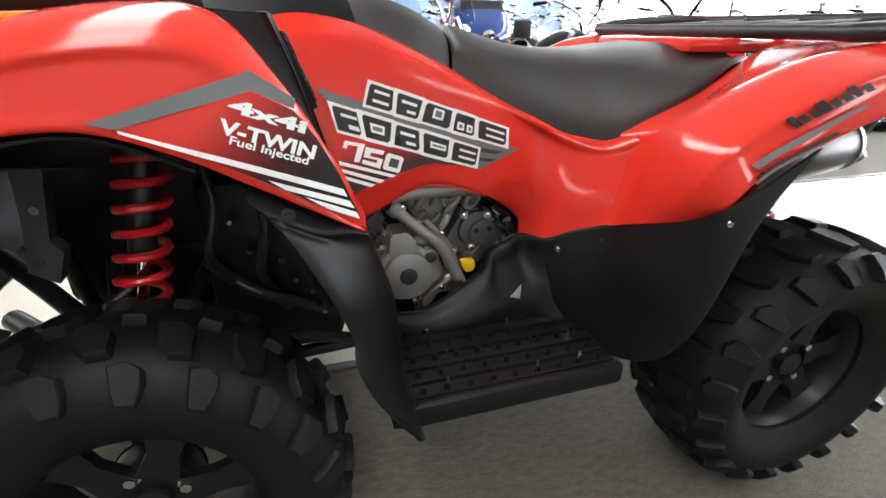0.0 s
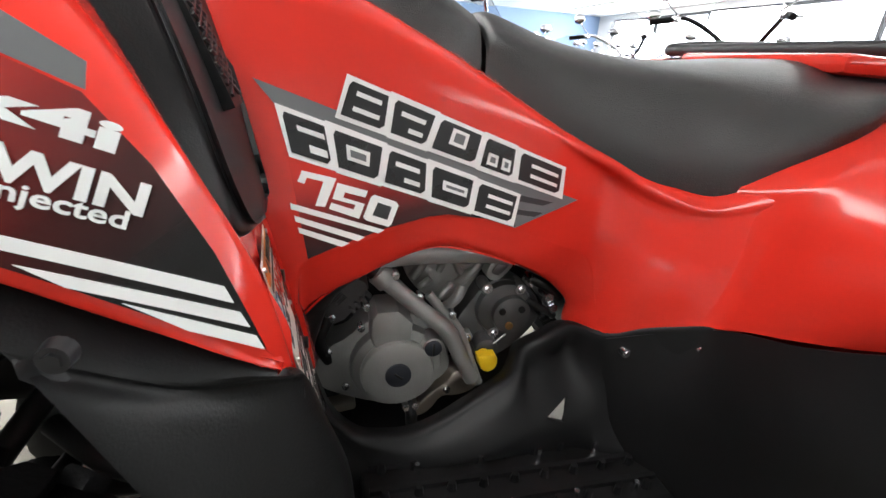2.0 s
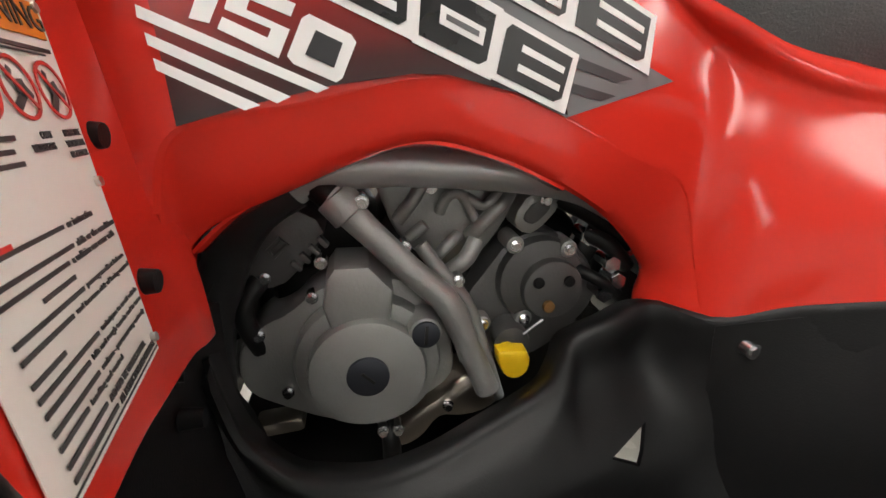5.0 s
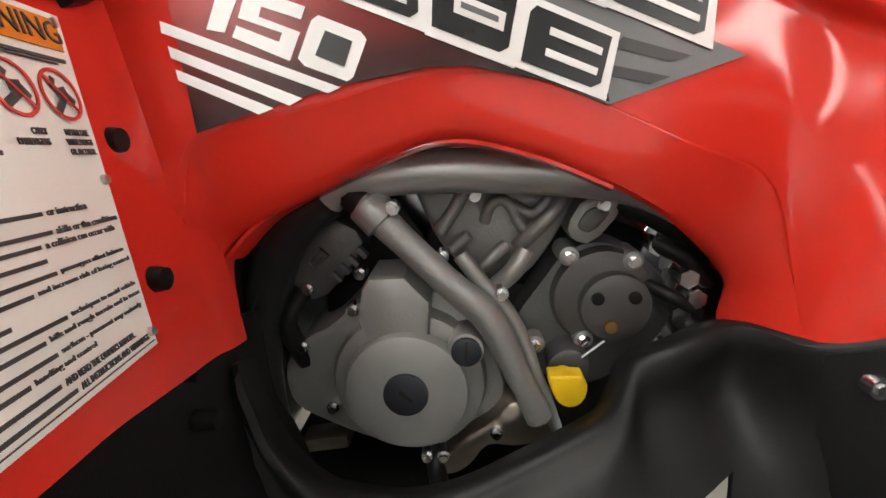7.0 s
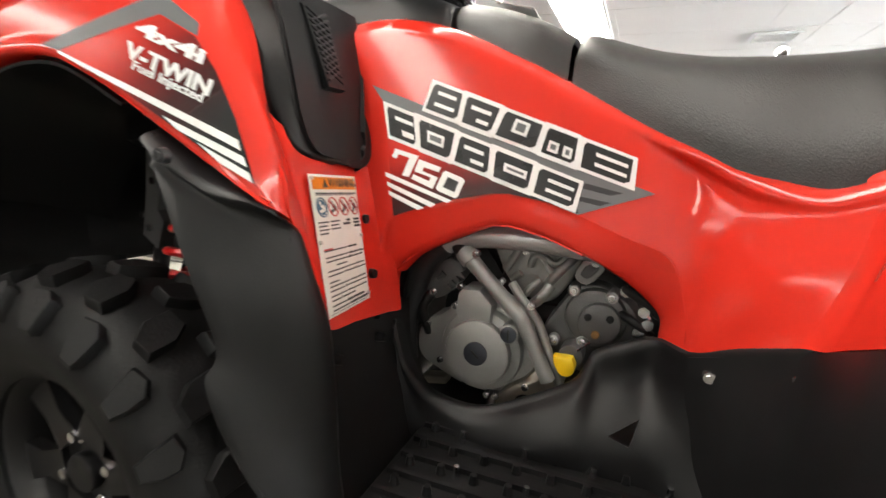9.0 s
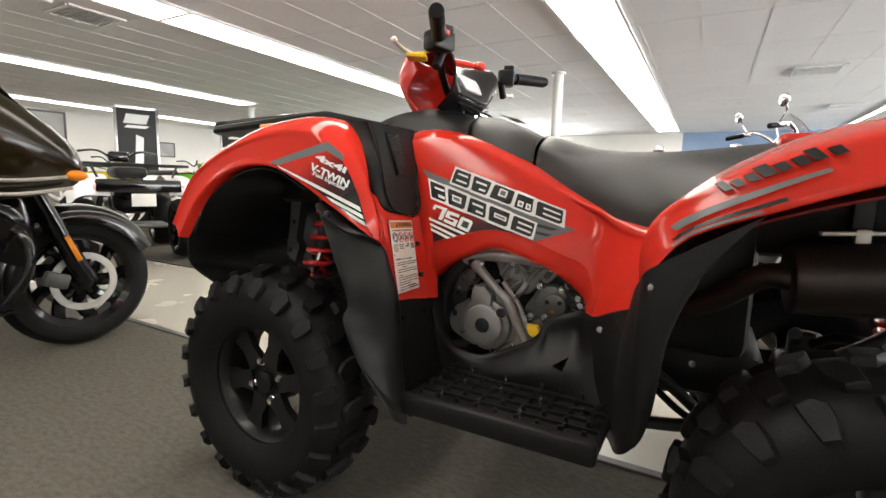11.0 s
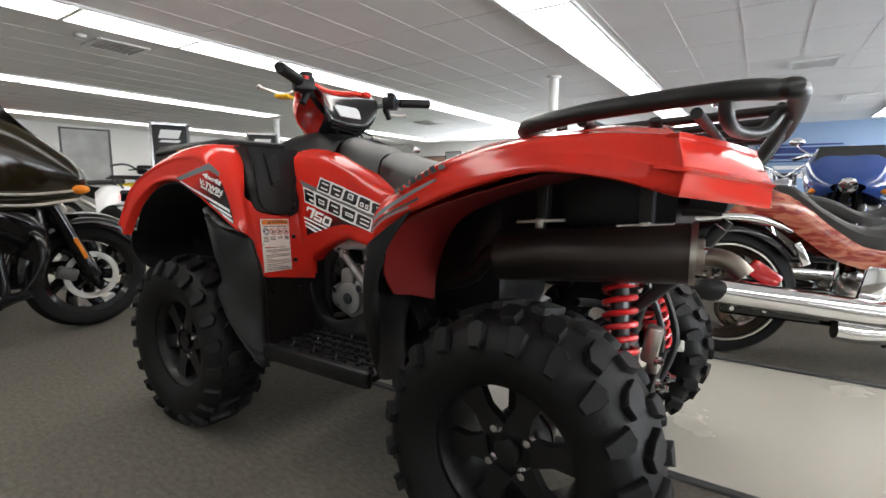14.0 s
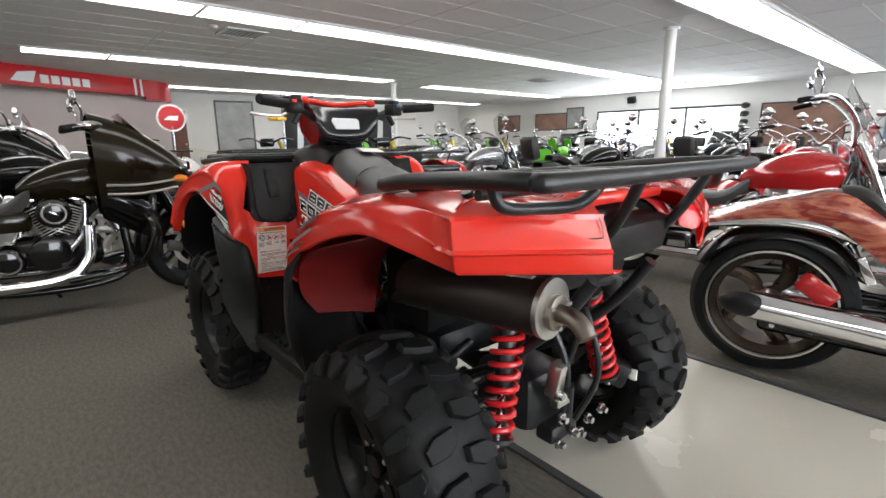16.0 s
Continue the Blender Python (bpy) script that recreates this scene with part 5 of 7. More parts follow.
# cylinders, plates and channels behind the pipe
casting("cylinder_block", [(-0.165, 0.655), (0.0, 0.655), (-0.018, 0.600), (-0.055, 0.545), (-0.105, 0.560), (-0.135, 0.590), (-0.150, 0.625)], -0.05, -0.098, ENGINE, 0.006)
for pts, r in (([(-0.132, -0.104, 0.602), (-0.118, -0.108, 0.625), (-0.108, -0.106, 0.645)], 0.007), ([(-0.090, -0.104, 0.612), (-0.086, -0.110, 0.628), (-0.076, -0.110, 0.634), (-0.066, -0.108, 0.627), (-0.058, -0.108, 0.612), (-0.048, -0.106, 0.600)], 0.0055),
               ([(-0.066, -0.106, 0.630), (-0.048, -0.110, 0.622), (-0.036, -0.110, 0.632), (-0.028, -0.104, 0.642)], 0.0055), ([(-0.058, -0.104, 0.588), (-0.045, -0.112, 0.606), (-0.030, -0.112, 0.624), (-0.020, -0.104, 0.636)], 0.008),
               ([(-0.098, -0.112, 0.560), (-0.084, -0.118, 0.580), (-0.070, -0.112, 0.592)], 0.006), ([(-0.078, -0.115, 0.552), (-0.062, -0.120, 0.570), (-0.052, -0.115, 0.588)], 0.009), ([(-0.120, -0.105, 0.585), (-0.104, -0.108, 0.600)], 0.006)):
    bm = B()
    tube(bm, pts, r, 12, 10)
    part("oil_channel", bm, ENGINE, eng)
casting("bracket", [(-0.018, 0.612), (-0.003, 0.640), (0.024, 0.640), (0.033, 0.628), (0.008, 0.595), (-0.010, 0.598)], -0.085, -0.118, ENGINE, 0.003, 1)
casting("bracket_recess", [(-0.008, 0.614), (0.002, 0.630), (0.018, 0.630), (0.021, 0.624), (0.006, 0.606), (-0.004, 0.608)], -0.11, -0.120, ENGDARK, 0.002, 1)
casting("control_box", [(-0.280, 0.572), (-0.235, 0.620), (-0.198, 0.602), (-0.210, 0.572), (-0.246, 0.532), (-0.270, 0.546)], -0.07, -0.125, ENGDARK, 0.005, 1)
bm = B()
tube(bm, [(-0.251, -0.127, 0.576), (-0.240, -0.127, 0.588), (-0.234, -0.127, 0.583), (-0.246, -0.127, 0.570)], 0.0025, 0, 6, closed=True)
part("box_rib", bm, ENGDARK, eng)
for i in range(4):
    bm = B()
    box(bm, (-0.226 + 0.008 * i, -0.126, 0.562 + 0.008 * i), (0.012, 0.010, 0.005), (0, 45, 0), 0.001)
    part("box_fin", bm, ENGDARK, eng)
# dark side case at the rear
casting("side_case", [(-0.062, 0.515), (-0.036, 0.556), (-0.016, 0.588), (0.013, 0.600), (0.050, 0.590), (0.085, 0.560), (0.098, 0.520), (0.06, 0.470), (0.015, 0.440), (-0.030, 0.455), (-0.054, 0.488)], -0.05, -0.110, ENGDARK, 0.008)
bm = B()
cyl(bm, (0.022, -0.09, 0.545), (0.022, -0.124, 0.545), 0.048, seg=36, bevel=0.009)
part("case_step", bm, ENGDARK, eng)
bm = B()
cyl(bm, (0.030, -0.11, 0.541), (0.030, -0.136, 0.541), 0.0325, seg=32, bevel=0.004)
part("clutch_cover", bm, ENGDARK, eng, "dark grey round side cover")
# two holes in the cover, their dark insides put on as black discs
for x, z in ((0.012, 0.550), (0.045, 0.552)):
    bm = B()
    cyl(bm, (x, -0.13, z), (x, -0.139, z), 0.006, seg=12, bevel=0.001)
    part("blind_plug", bm, BLACKP, eng)
bm = B()
cyl(bm, (0.026, -0.13, 0.524), (0.026, -0.141, 0.524), 0.0065, seg=12, bevel=0.001)
part("rusty_bolt", bm, mat("rusty_brass", (0.22, 0.12, 0.04), 0.6, metal=0.5, vary=0.3, scale=60), eng, "rusty brass bolt")
for x, z in ((-0.014, 0.586), (0.044, 0.583), (-0.039, 0.498), (0.006, 0.504)):
    bm = B()
    cyl(bm, (x, -0.09, z), (x, -0.126, z), 0.0095, seg=14, bevel=0.002)
    part("bolt_boss", bm, ENGINE, eng)
bm = B()
cyl(bm, (-0.006, -0.09, 0.484), (-0.008, -0.138, 0.481), 0.0195, seg=24, bevel=0.003)
part("filler_neck", bm, ENGDARK, eng)
bm = B()
cyl(bm, (-0.014, -0.130, 0.473), (-0.014, -0.152, 0.473), 0.011, seg=20, bevel=0.003)
cast(bm, [(-0.032, 0.4865), (-0.0315, 0.4885), (-0.003, 0.4895), (-0.001, 0.487), (0.004, 0.476), (0.001, 0.462), (-0.009, 0.4555), (-0.021, 0.4585), (-0.029, 0.472)], -0.150, -0.166, 0.004, 1)
part("oil_cap", bm, YELLOW, eng, "yellow oil filler cap")
bm = B()
cyl(bm, (0.002, -0.14, 0.494), (0.020, -0.142, 0.512), 0.0022, seg=8)
part("dipstick", bm, ZINC, eng)
for pts, r in (([(0.060, -0.12, 0.600), (0.085, -0.13, 0.590), (0.115, -0.12, 0.565)], 0.009), ([(0.055, -0.115, 0.560), (0.080, -0.135, 0.552), (0.105, -0.13, 0.535)], 0.007), ([(0.030, -0.11, 0.635), (0.070, -0.12, 0.618), (0.115, -0.12, 0.590)], 0.011),
               ([(0.0, -0.07, 0.645), (0.05, -0.08, 0.635), (0.10, -0.1, 0.605)], 0.014), ([(-0.26, -0.12, 0.545), (-0.275, -0.13, 0.515), (-0.262, -0.12, 0.470)], 0.010), ([(-0.29, -0.11, 0.62), (-0.285, -0.12, 0.55), (-0.29, -0.11, 0.48)], 0.008),
               ([(-0.215, -0.10, 0.655), (-0.222, -0.13, 0.652), (-0.210, -0.145, 0.648), (-0.192, -0.152, 0.636)], 0.0155), ([(-0.132, -0.13, 0.385), (-0.130, -0.145, 0.370), (-0.128, -0.14, 0.345)], 0.010)):
    bm = B()
    tube(bm, pts, r, 12, 12)
    part("hose", bm, BLACKP, eng)
for x, y, z in ((0.091, -0.125, 0.570), (0.098, -0.130, 0.553), (0.063, -0.118, 0.597), (0.118, -0.110, 0.584), (0.086, -0.130, 0.538)):
    bm = B()
    cyl(bm, (x, y + 0.02, z), (x, y - 0.008, z), 0.007, seg=12, bevel=0.001)
    cyl(bm, (x, y - 0.006, z), (x, y - 0.010, z), 0.009, seg=6)
    part("hose_clip", bm, ZINC, eng)
bm = B()
box(bm, (-0.245, -0.12, 0.384), (0.05, 0.03, 0.016), (0, -10, 0), 0.005)
part("foot_peg_bracket", bm, PIPE, eng)
for x, y, z in ((-0.168, -0.168, 0.634), (-0.128, -0.150, 0.589), (-0.075, -0.152, 0.557), (-0.074, -0.152, 0.417), (-0.204, -0.132, 0.566), (-0.100, -0.104, 0.636), (-0.014, -0.128, 0.586), (0.044, -0.128, 0.583), (-0.039, -0.128, 0.498), (0.006, -0.128, 0.504), (0.014, -0.121, 0.632),
                (-0.140, -0.150, 0.387), (-0.124, -0.150, 0.388), (-0.262, -0.132, 0.490), (-0.236, -0.132, 0.425), (-0.212, -0.132, 0.530), (-0.268, -0.128, 0.528), (-0.255, -0.128, 0.548), (-0.185, -0.132, 0.395)):
    bm = B()
    cyl(bm, (x, y + 0.014, z), (x, y - 0.004, z), 0.0048, 0.0043, 6)
    cyl(bm, (x, y + 0.014, z), (x, y + 0.001, z), 0.0062, seg=10)
    part("engine_bolt", bm, ZINC, eng)


# ---- markings on the quad bike ----
def plate(bm, pts, n, depth=0.0006):
    """A thin plate through pts, grown along n."""
    n = Vector(n).normalized() * depth
    lo = [bm.verts.new(Vector(p)) for p in pts]
    hi = [bm.verts.new(Vector(p) + n) for p in pts]
    bm.faces.new(lo[::-1])
    bm.faces.new(hi)
    for i in range(len(lo)):
        j = (i + 1) % len(lo)
        bm.faces.new((lo[i], lo[j], hi[j], hi[i]))


def flat(name, material, parent, outline, place, n, lift, label=""):
    bm = B()
    n = Vector(n).normalized()
    plate(bm, [Vector(place(*p)) + n * lift for p in outline], n)
    return part(name, bm, material, parent, label, False)


def draped(name, material, parent, outline, place, n, lift, label=""):
    """A thin film that follows the face under it."""
    bm = B()
    bm.faces.new([bm.verts.new((x, 0, z)) for x, z in outline])
    bmesh.ops.triangulate(bm, faces=bm.faces)
    for k in range(3):
        bmesh.ops.subdivide_edges(bm, edges=[e for e in bm.edges if e.calc_length() > 0.012], cuts=1)
        bmesh.ops.triangulate(bm, faces=bm.faces)
    n = Vector(n).normalized()
    for v in bm.verts:
        v.co = Vector(place(v.co.x, v.co.z)) + n * lift
    bm.normal_update()
    if sum((f.normal.dot(n) for f in bm.faces)) < 0:
        bmesh.ops.reverse_faces(bm, faces=bm.faces)
        bm.normal_update()
    thicken(bm, list(bm.faces), 0.0005)
    return part(name, bm, material, parent, label)


side_n = Vector((0.1408, -1, 0.1046)).normalized()
DIGITS = (((-0.2853, 0.795), (-0.2482, 0.7855), (-0.2613, 0.7536), (-0.272, 0.7552), (-0.2625, 0.7822), (-0.2801, 0.787), (-0.2832, 0.7801), (-0.2903, 0.783)),
          ((-0.2471, 0.7806), (-0.2125, 0.7703), (-0.2153, 0.7628), (-0.2388, 0.7695), (-0.2408, 0.7635), (-0.2160, 0.7552), (-0.2228, 0.7378), (-0.257, 0.7511), (-0.2542, 0.758), (-0.2290, 0.7490), (-0.2268, 0.7545), (-0.2530, 0.7625)),
          ((-0.2046, 0.7656), (-0.1785, 0.7565), (-0.1750, 0.7520), (-0.1836, 0.7290), (-0.1875, 0.7262), (-0.2140, 0.7352), (-0.2178, 0.7395), (-0.2090, 0.7625)))
# each row: tops and feet of its cell edges, the two slopes, and plain bars in the cells
ROWS = (((-0.2342, 0.8963), -0.349, (-0.2342, -0.1851, -0.1275, -0.0658, -0.0185, 0.0574), (-0.2486, 0.8528), -0.328, (-0.2486, -0.1910, -0.1426, -0.0755, -0.0209, 0.0554)),
        ((-0.3088, 0.8636), -0.346, (-0.3088, -0.2575, -0.1904, -0.1382, -0.0735, -0.0085), (-0.2981, 0.8109), -0.330, (-0.2981, -0.2488, -0.1980, -0.1383, -0.0805, -0.0169)))
SLOTS = (((0.26, 0.80, 0.26, 0.37), (0.26, 0.80, 0.62, 0.73)), ((0.24, 0.78, 0.30, 0.42), (0.46, 0.80, 0.64, 0.76)), ((0.34, 0.68, 0.20, 0.64),), ((0.20, 0.48, 0.46, 0.80), (0.60, 0.84, 0.46, 0.80)), ((0.30, 0.86, 0.30, 0.41), (0.30, 0.86, 0.61, 0.72)),
         ((0.32, 0.88, 0.28, 0.39), (0.50, 0.88, 0.62, 0.78)), ((0.28, 0.72, 0.32, 0.66),), ((0.24, 0.78, 0.30, 0.42), (0.46, 0.80, 0.64, 0.76)), ((0.30, 0.84, 0.36, 0.62),), ((0.30, 0.86, 0.30, 0.41), (0.30, 0.86, 0.61, 0.72)))
for s in (1, -1):
    def on_side(x, z):
        return (x, s * py(x, z), z)

    n = (side_n.x, s * side_n.y, side_n.z)
    decal = flat("side_decal", GREY, quad, [(-0.3303, 0.8886), (-0.25, 0.8605), (0.0846, 0.7492), (-0.0120, 0.7145), (-0.058, 0.7300), (-0.2200, 0.80), (-0.3046, 0.857)], on_side, n, 0.0006, "grey, black and white graphic decal")
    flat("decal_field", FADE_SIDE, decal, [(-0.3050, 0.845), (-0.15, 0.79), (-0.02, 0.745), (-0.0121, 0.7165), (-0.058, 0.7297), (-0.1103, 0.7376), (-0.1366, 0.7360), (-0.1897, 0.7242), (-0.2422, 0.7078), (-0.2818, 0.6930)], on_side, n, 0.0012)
    for q in (((-0.2989, 0.7593), (-0.1919, 0.7224), (-0.1996, 0.7187), (-0.2984, 0.7525)), ((-0.2952, 0.7449), (-0.2157, 0.7152), (-0.2240, 0.7106), (-0.2939, 0.7381)), ((-0.2916, 0.7313), (-0.2338, 0.7088), (-0.2432, 0.7050), (-0.2904, 0.7247))):
        flat("stripe", WHITE, decal, q, on_side, n, 0.0020)
    for q in (((-0.006, 0.7585), (0.044, 0.7475), (0.028, 0.7435), (-0.012, 0.7515)), ((-0.014, 0.7405), (0.030, 0.7335), (0.016, 0.7285), (-0.018, 0.7345))):
        flat("stripe", DARKGREY, decal, q, on_side, n, 0.0014)
    # two slanted rows of plain barred blocks
    for r, (a0, sa, ta, b0, sb, tb) in enumerate(ROWS):
        def edge(k, v, ta=ta, tb=tb, a0=a0, b0=b0, sa=sa, sb=sb):
            p = Vector((ta[k], a0[1] + sa * (ta[k] - a0[0])))
            return p.lerp(Vector((tb[k], b0[1] + sb * (tb[k] - b0[0]))), v)

        for k in range(5):
            def cell(u, v, k=k):
                return tuple(edge(k, v).lerp(edge(k + 1, v), u))

            jag = 0.03 * (k % 2)
            flat("block_border", WHITE, decal, [cell(-0.03, -0.02 - jag), cell(1.0, -0.02 - jag), cell(1.03, 1.02 + jag), cell(0.0, 1.02 + jag)], on_side, n, 0.0022 + 0.0002 * (k % 2))
            e = 0.075
            flat("block", BLACK, decal, [cell(e + 0.05, 0.09), cell(1 - e, 0.09), cell(1 - e, 0.80), cell(1 - e - 0.09, 0.91), cell(e, 0.91), cell(e, 0.20)], on_side, n, 0.0030)
            for u0, u1, v0, v1 in SLOTS[5 * r + k]:
                u0, u1, v0, v1 = max(u0, 0.02), min(u1, 0.98), max(v0, 0.02), min(v1, 0.98)
                flat("block_bar", WHITE, decal, [cell(u0, v0), cell(u1, v0), cell(u1, v1), cell(u0, v1)], on_side, n, 0.0036)
                if (u1 - u0) > 0.2 and (v1 - v0) > 0.2:
                    flat("block_gap", GREY, decal, [cell(u0 + 0.07, v0 + 0.09), cell(u1 - 0.07, v0 + 0.09), cell(u1 - 0.07, v1 - 0.09), cell(u0 + 0.07, v1 - 0.09)], on_side, n, 0.0042)
    if s > 0:
        for d in DIGITS:
            digit = flat("digit", WHITE, decal, d, on_side, n, 0.0020)
        flat("digit_counter", DARKGREY, digit, [(-0.2005, 0.7565), (-0.1838, 0.7505), (-0.1890, 0.7350), (-0.2070, 0.7415)], on_side, n, 0.0028)

# front fender graphics
fn = Vector((0.138, -0.986, 0.091))
for s in (1, -1):
    def on_fender(x, z):
        return (x, s * fy(x, z), z)

    n = (fn.x, s * fn.y, fn.z)
    fd = draped("fender_decal", GREY, quad, [(-0.570, 0.889), (-0.407, 0.937), (-0.362, 0.906), (-0.364, 0.894), (-0.408, 0.916), (-0.542, 0.8825)], on_fender, n, 0.0062, "grey chevron decal")
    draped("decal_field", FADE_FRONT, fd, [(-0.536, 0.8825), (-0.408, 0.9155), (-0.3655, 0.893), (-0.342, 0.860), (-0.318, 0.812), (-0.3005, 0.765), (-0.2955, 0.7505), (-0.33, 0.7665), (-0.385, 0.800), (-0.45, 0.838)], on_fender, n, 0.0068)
    for q in (((-0.541, 0.8815), (-0.45, 0.8475), (-0.315, 0.793), (-0.311, 0.7825), (-0.45, 0.8405), (-0.541, 0.8785)), ((-0.403, 0.8145), (-0.308, 0.7765), (-0.3035, 0.7665), (-0.385, 0.8005)), ((-0.363, 0.7890), (-0.3005, 0.7605), (-0.2965, 0.7510), (-0.335, 0.7690))):
        draped("stripe", WHITE, fd, q, on_fender, n, 0.0078)
    if s > 0:
        xd = Vector((0.93, 0.095, -0.366)).normalized()
        for text, x, z, wide, high, bold in (("4x4i", -0.434, 0.8975, 0.086, 0.0150, 0.0012), ("V-TWIN", -0.4475, 0.8745, 0.108, 0.0170, 0.0010), ("Fuel Injected", -0.4375, 0.8620, 0.089, 0.0092, 0.0005)):
            p0 = Vector(on_fender(x, z))
            o = words(text, 0.03, frame3(p0, xd, fn.cross(xd)), WHITE, fd, "lettering", bold=bold, fit=(wide, high))
            for v in o.data.vertices:
                face = p0.y - (fn.x * (v.co.x - p0.x) + fn.z * (v.co.z - p0.z)) / fn.y
                v.co.y += fy(v.co.x, v.co.z) - face - 0.0085

# rear fender graphics, laid on its curved face
RFL = [[Vector(r[0:3]), Vector(((r[0] + r[3]) / 2, (r[1] + r[4]) / 2 - 0.008, (r[2] + r[5]) / 2)), Vector(r[3:6])] for r in RF]


REAR_ROWS = [spline([sec[k] for sec in RFL], 401) for k in range(3)]


def on_rear(u, f):
    return spline([row[min(400, int(u * 40))] for row in REAR_ROWS], 81)[min(80, max(0, int(f * 80)))]


def rear_strip(name, material, parent, u0, u1, f0, f1, lift, taper=0.0, label=""):
    for s in (1, -1):
        bm = B()
        N = 9
        lo, hi = [], []
        for i in range(N):
            q = i / (N - 1)
            uu = u0 + (u1 - u0) * q
            t2 = taper * q
            a, b = on_rear(uu, f0 + t2 * (f1 - f0)), on_rear(uu, f1)
            nrm = Vector((-0.15, -1, 0.25)).normalized() * lift
            lo.append(bm.verts.new(a + nrm))
            hi.append(bm.verts.new(b + nrm))
        fs = [bm.faces.new((lo[i], lo[i + 1], hi[i + 1], hi[i])) for i in range(N - 1)]
        bm.normal_update()
        thicken(bm, fs, 0.0006)
        if s < 0:
            flip(bm)
        part(name, bm, material, parent, label)


rear_strip("fender_stripe", GREY, quad, 1.9, 3.7, 0.30, 0.46, 0.0085, 0.6, "grey stripe decal")
rear_strip("fender_stripe", BLACK, quad, 1.7, 3.2, 0.14, 0.22, 0.0085)
rear_strip("fender_stripe", GREY, quad, 1.6, 2.9, 0.02, 0.10, 0.0085)
for k in range(8):
    rear_strip("name_bar", BLACK, quad, 2.85 + 0.14 * k, 2.955 + 0.14 * k, 0.62, 0.76 if k % 3 else 0.82, 0.0085)

# warning label on the left leg shield
lab = [Vector((-0.313, -0.405, 0.758)), Vector((-0.326, -0.283, 0.751)), Vector((-0.280, -0.311, 0.582)), Vector((-0.262, -0.432, 0.589))]
ln = (lab[3] - lab[0]).cross(lab[1] - lab[0]).normalized()


def on_label(u, v):
    return lab[0] * (1 - u) * (1 - v) + lab[1] * u * (1 - v) + lab[2] * u * v + lab[3] * (1 - u) * v


label = flat("warning_label", LABELPAPER, quad, [(0, 0), (1, 0), (1, 1), (0, 1)], on_label, ln, 0.0035, "white warning label with an orange heading")
flat("heading", ORANGE, label, [(0.04, 0.02), (0.96, 0.02), (0.965, 0.11), (0.04, 0.11)], on_label, ln, 0.0045)


def label_words(text, u, v, size, material=INK, wd=0.8):
    xd = (on_label(u + 0.1, v) - on_label(u, v)).normalized()
    m = frame3(on_label(u, v) + ln * 0.0056, xd, ln.cross(xd))
    words(text, size, m @ Matrix.Diagonal((wd, 1, 1, 1)), material, label, "lettering", depth=0.0003)


label_words("WARNING", 0.36, 0.09, 0.0155, INK, 1.0)
flat("warning_triangle", INK, label, [(0.24, 0.095), (0.33, 0.095), (0.285, 0.035)], on_label, ln, 0.0052)


def bar(u0, u1, v, th=0.006, material=INK):
    flat("text_bar", material, label, [(u0, v), (u1, v), (u1, v + th), (u0, v + th)], on_label, ln, 0.0048)


bar(0.08, 0.95, 0.135, 0.010)
bar(0.08, 0.90, 0.150, 0.004)
for k in range(4):
    uc, vc = 0.16 + 0.233 * k, 0.241
    bm = B()
    c = on_label(uc, vc) + ln * 0.0052
    xd = (on_label(uc + 0.1, vc) - on_label(uc, vc)).normalized()
    m = frame3(c, xd, ln.cross(xd))
    lathe(bm, [(0.0, 0.0112), (0.0, 0.0128), (0.0006, 0.0128), (0.0006, 0.0112)], "z", 32)
    if k:
        box(bm, (0, 0, 0.0006), (0.023, 0.0016, 0.0005), (0, 0, -45))
    else:
        lathe(bm, [(0.0, 0.0001), (0.0, 0.0100), (0.0002, 0.0100), (0.0002, 0.0001)], "z", 32)
    bm.transform(m)
    part("pictogram", bm, REDINK if k else BLUEINK, label)
    bm = B()
    for a, b, w, h, q in ((-0.002, -0.0045, 0.012, 0.004, 8), (0.001, 0.001, 0.008, 0.005, -20), (-0.003, 0.0055, 0.006, 0.003, 25), (0.0055, -0.001, 0.003, 0.007, 15)):
        box(bm, (a, b, 0.0002), (w, h, 0.0003), (0, 0, q + 12 * k), 0.0001)
    bm.transform(m)
    part("pictogram", bm, INK if k else LABELPAPER, label)
for k, (lines, u0) in enumerate(((4, 0.06), (3, 0.30), (0, 0.52), (0, 0.75))):
    for j in range(lines):
        bar(u0, u0 + 0.19 - 0.03 * (j % 2), 0.342 + 0.027 * j, 0.011)
PER = 0.0152


def line(text, right, v, material=INK, lead=0.08):
    """A printed line that ends at right; what stands before its readable words is a bar."""
    wide = PER * len(text)
    xd = (on_label(0.6, v) - on_label(0.5, v)).normalized()
    m = frame3(on_label(right - wide, v) + ln * 0.0056, xd, ln.cross(xd))
    words(text, 0.004, m, material, label, "lettering", depth=0.0003, bold=0.00008, fit=(wide * 0.121, 0.0031))
    if right - wide - 0.03 > lead:
        bar(lead, right - wide - 0.02, v - 0.012, 0.010, material)


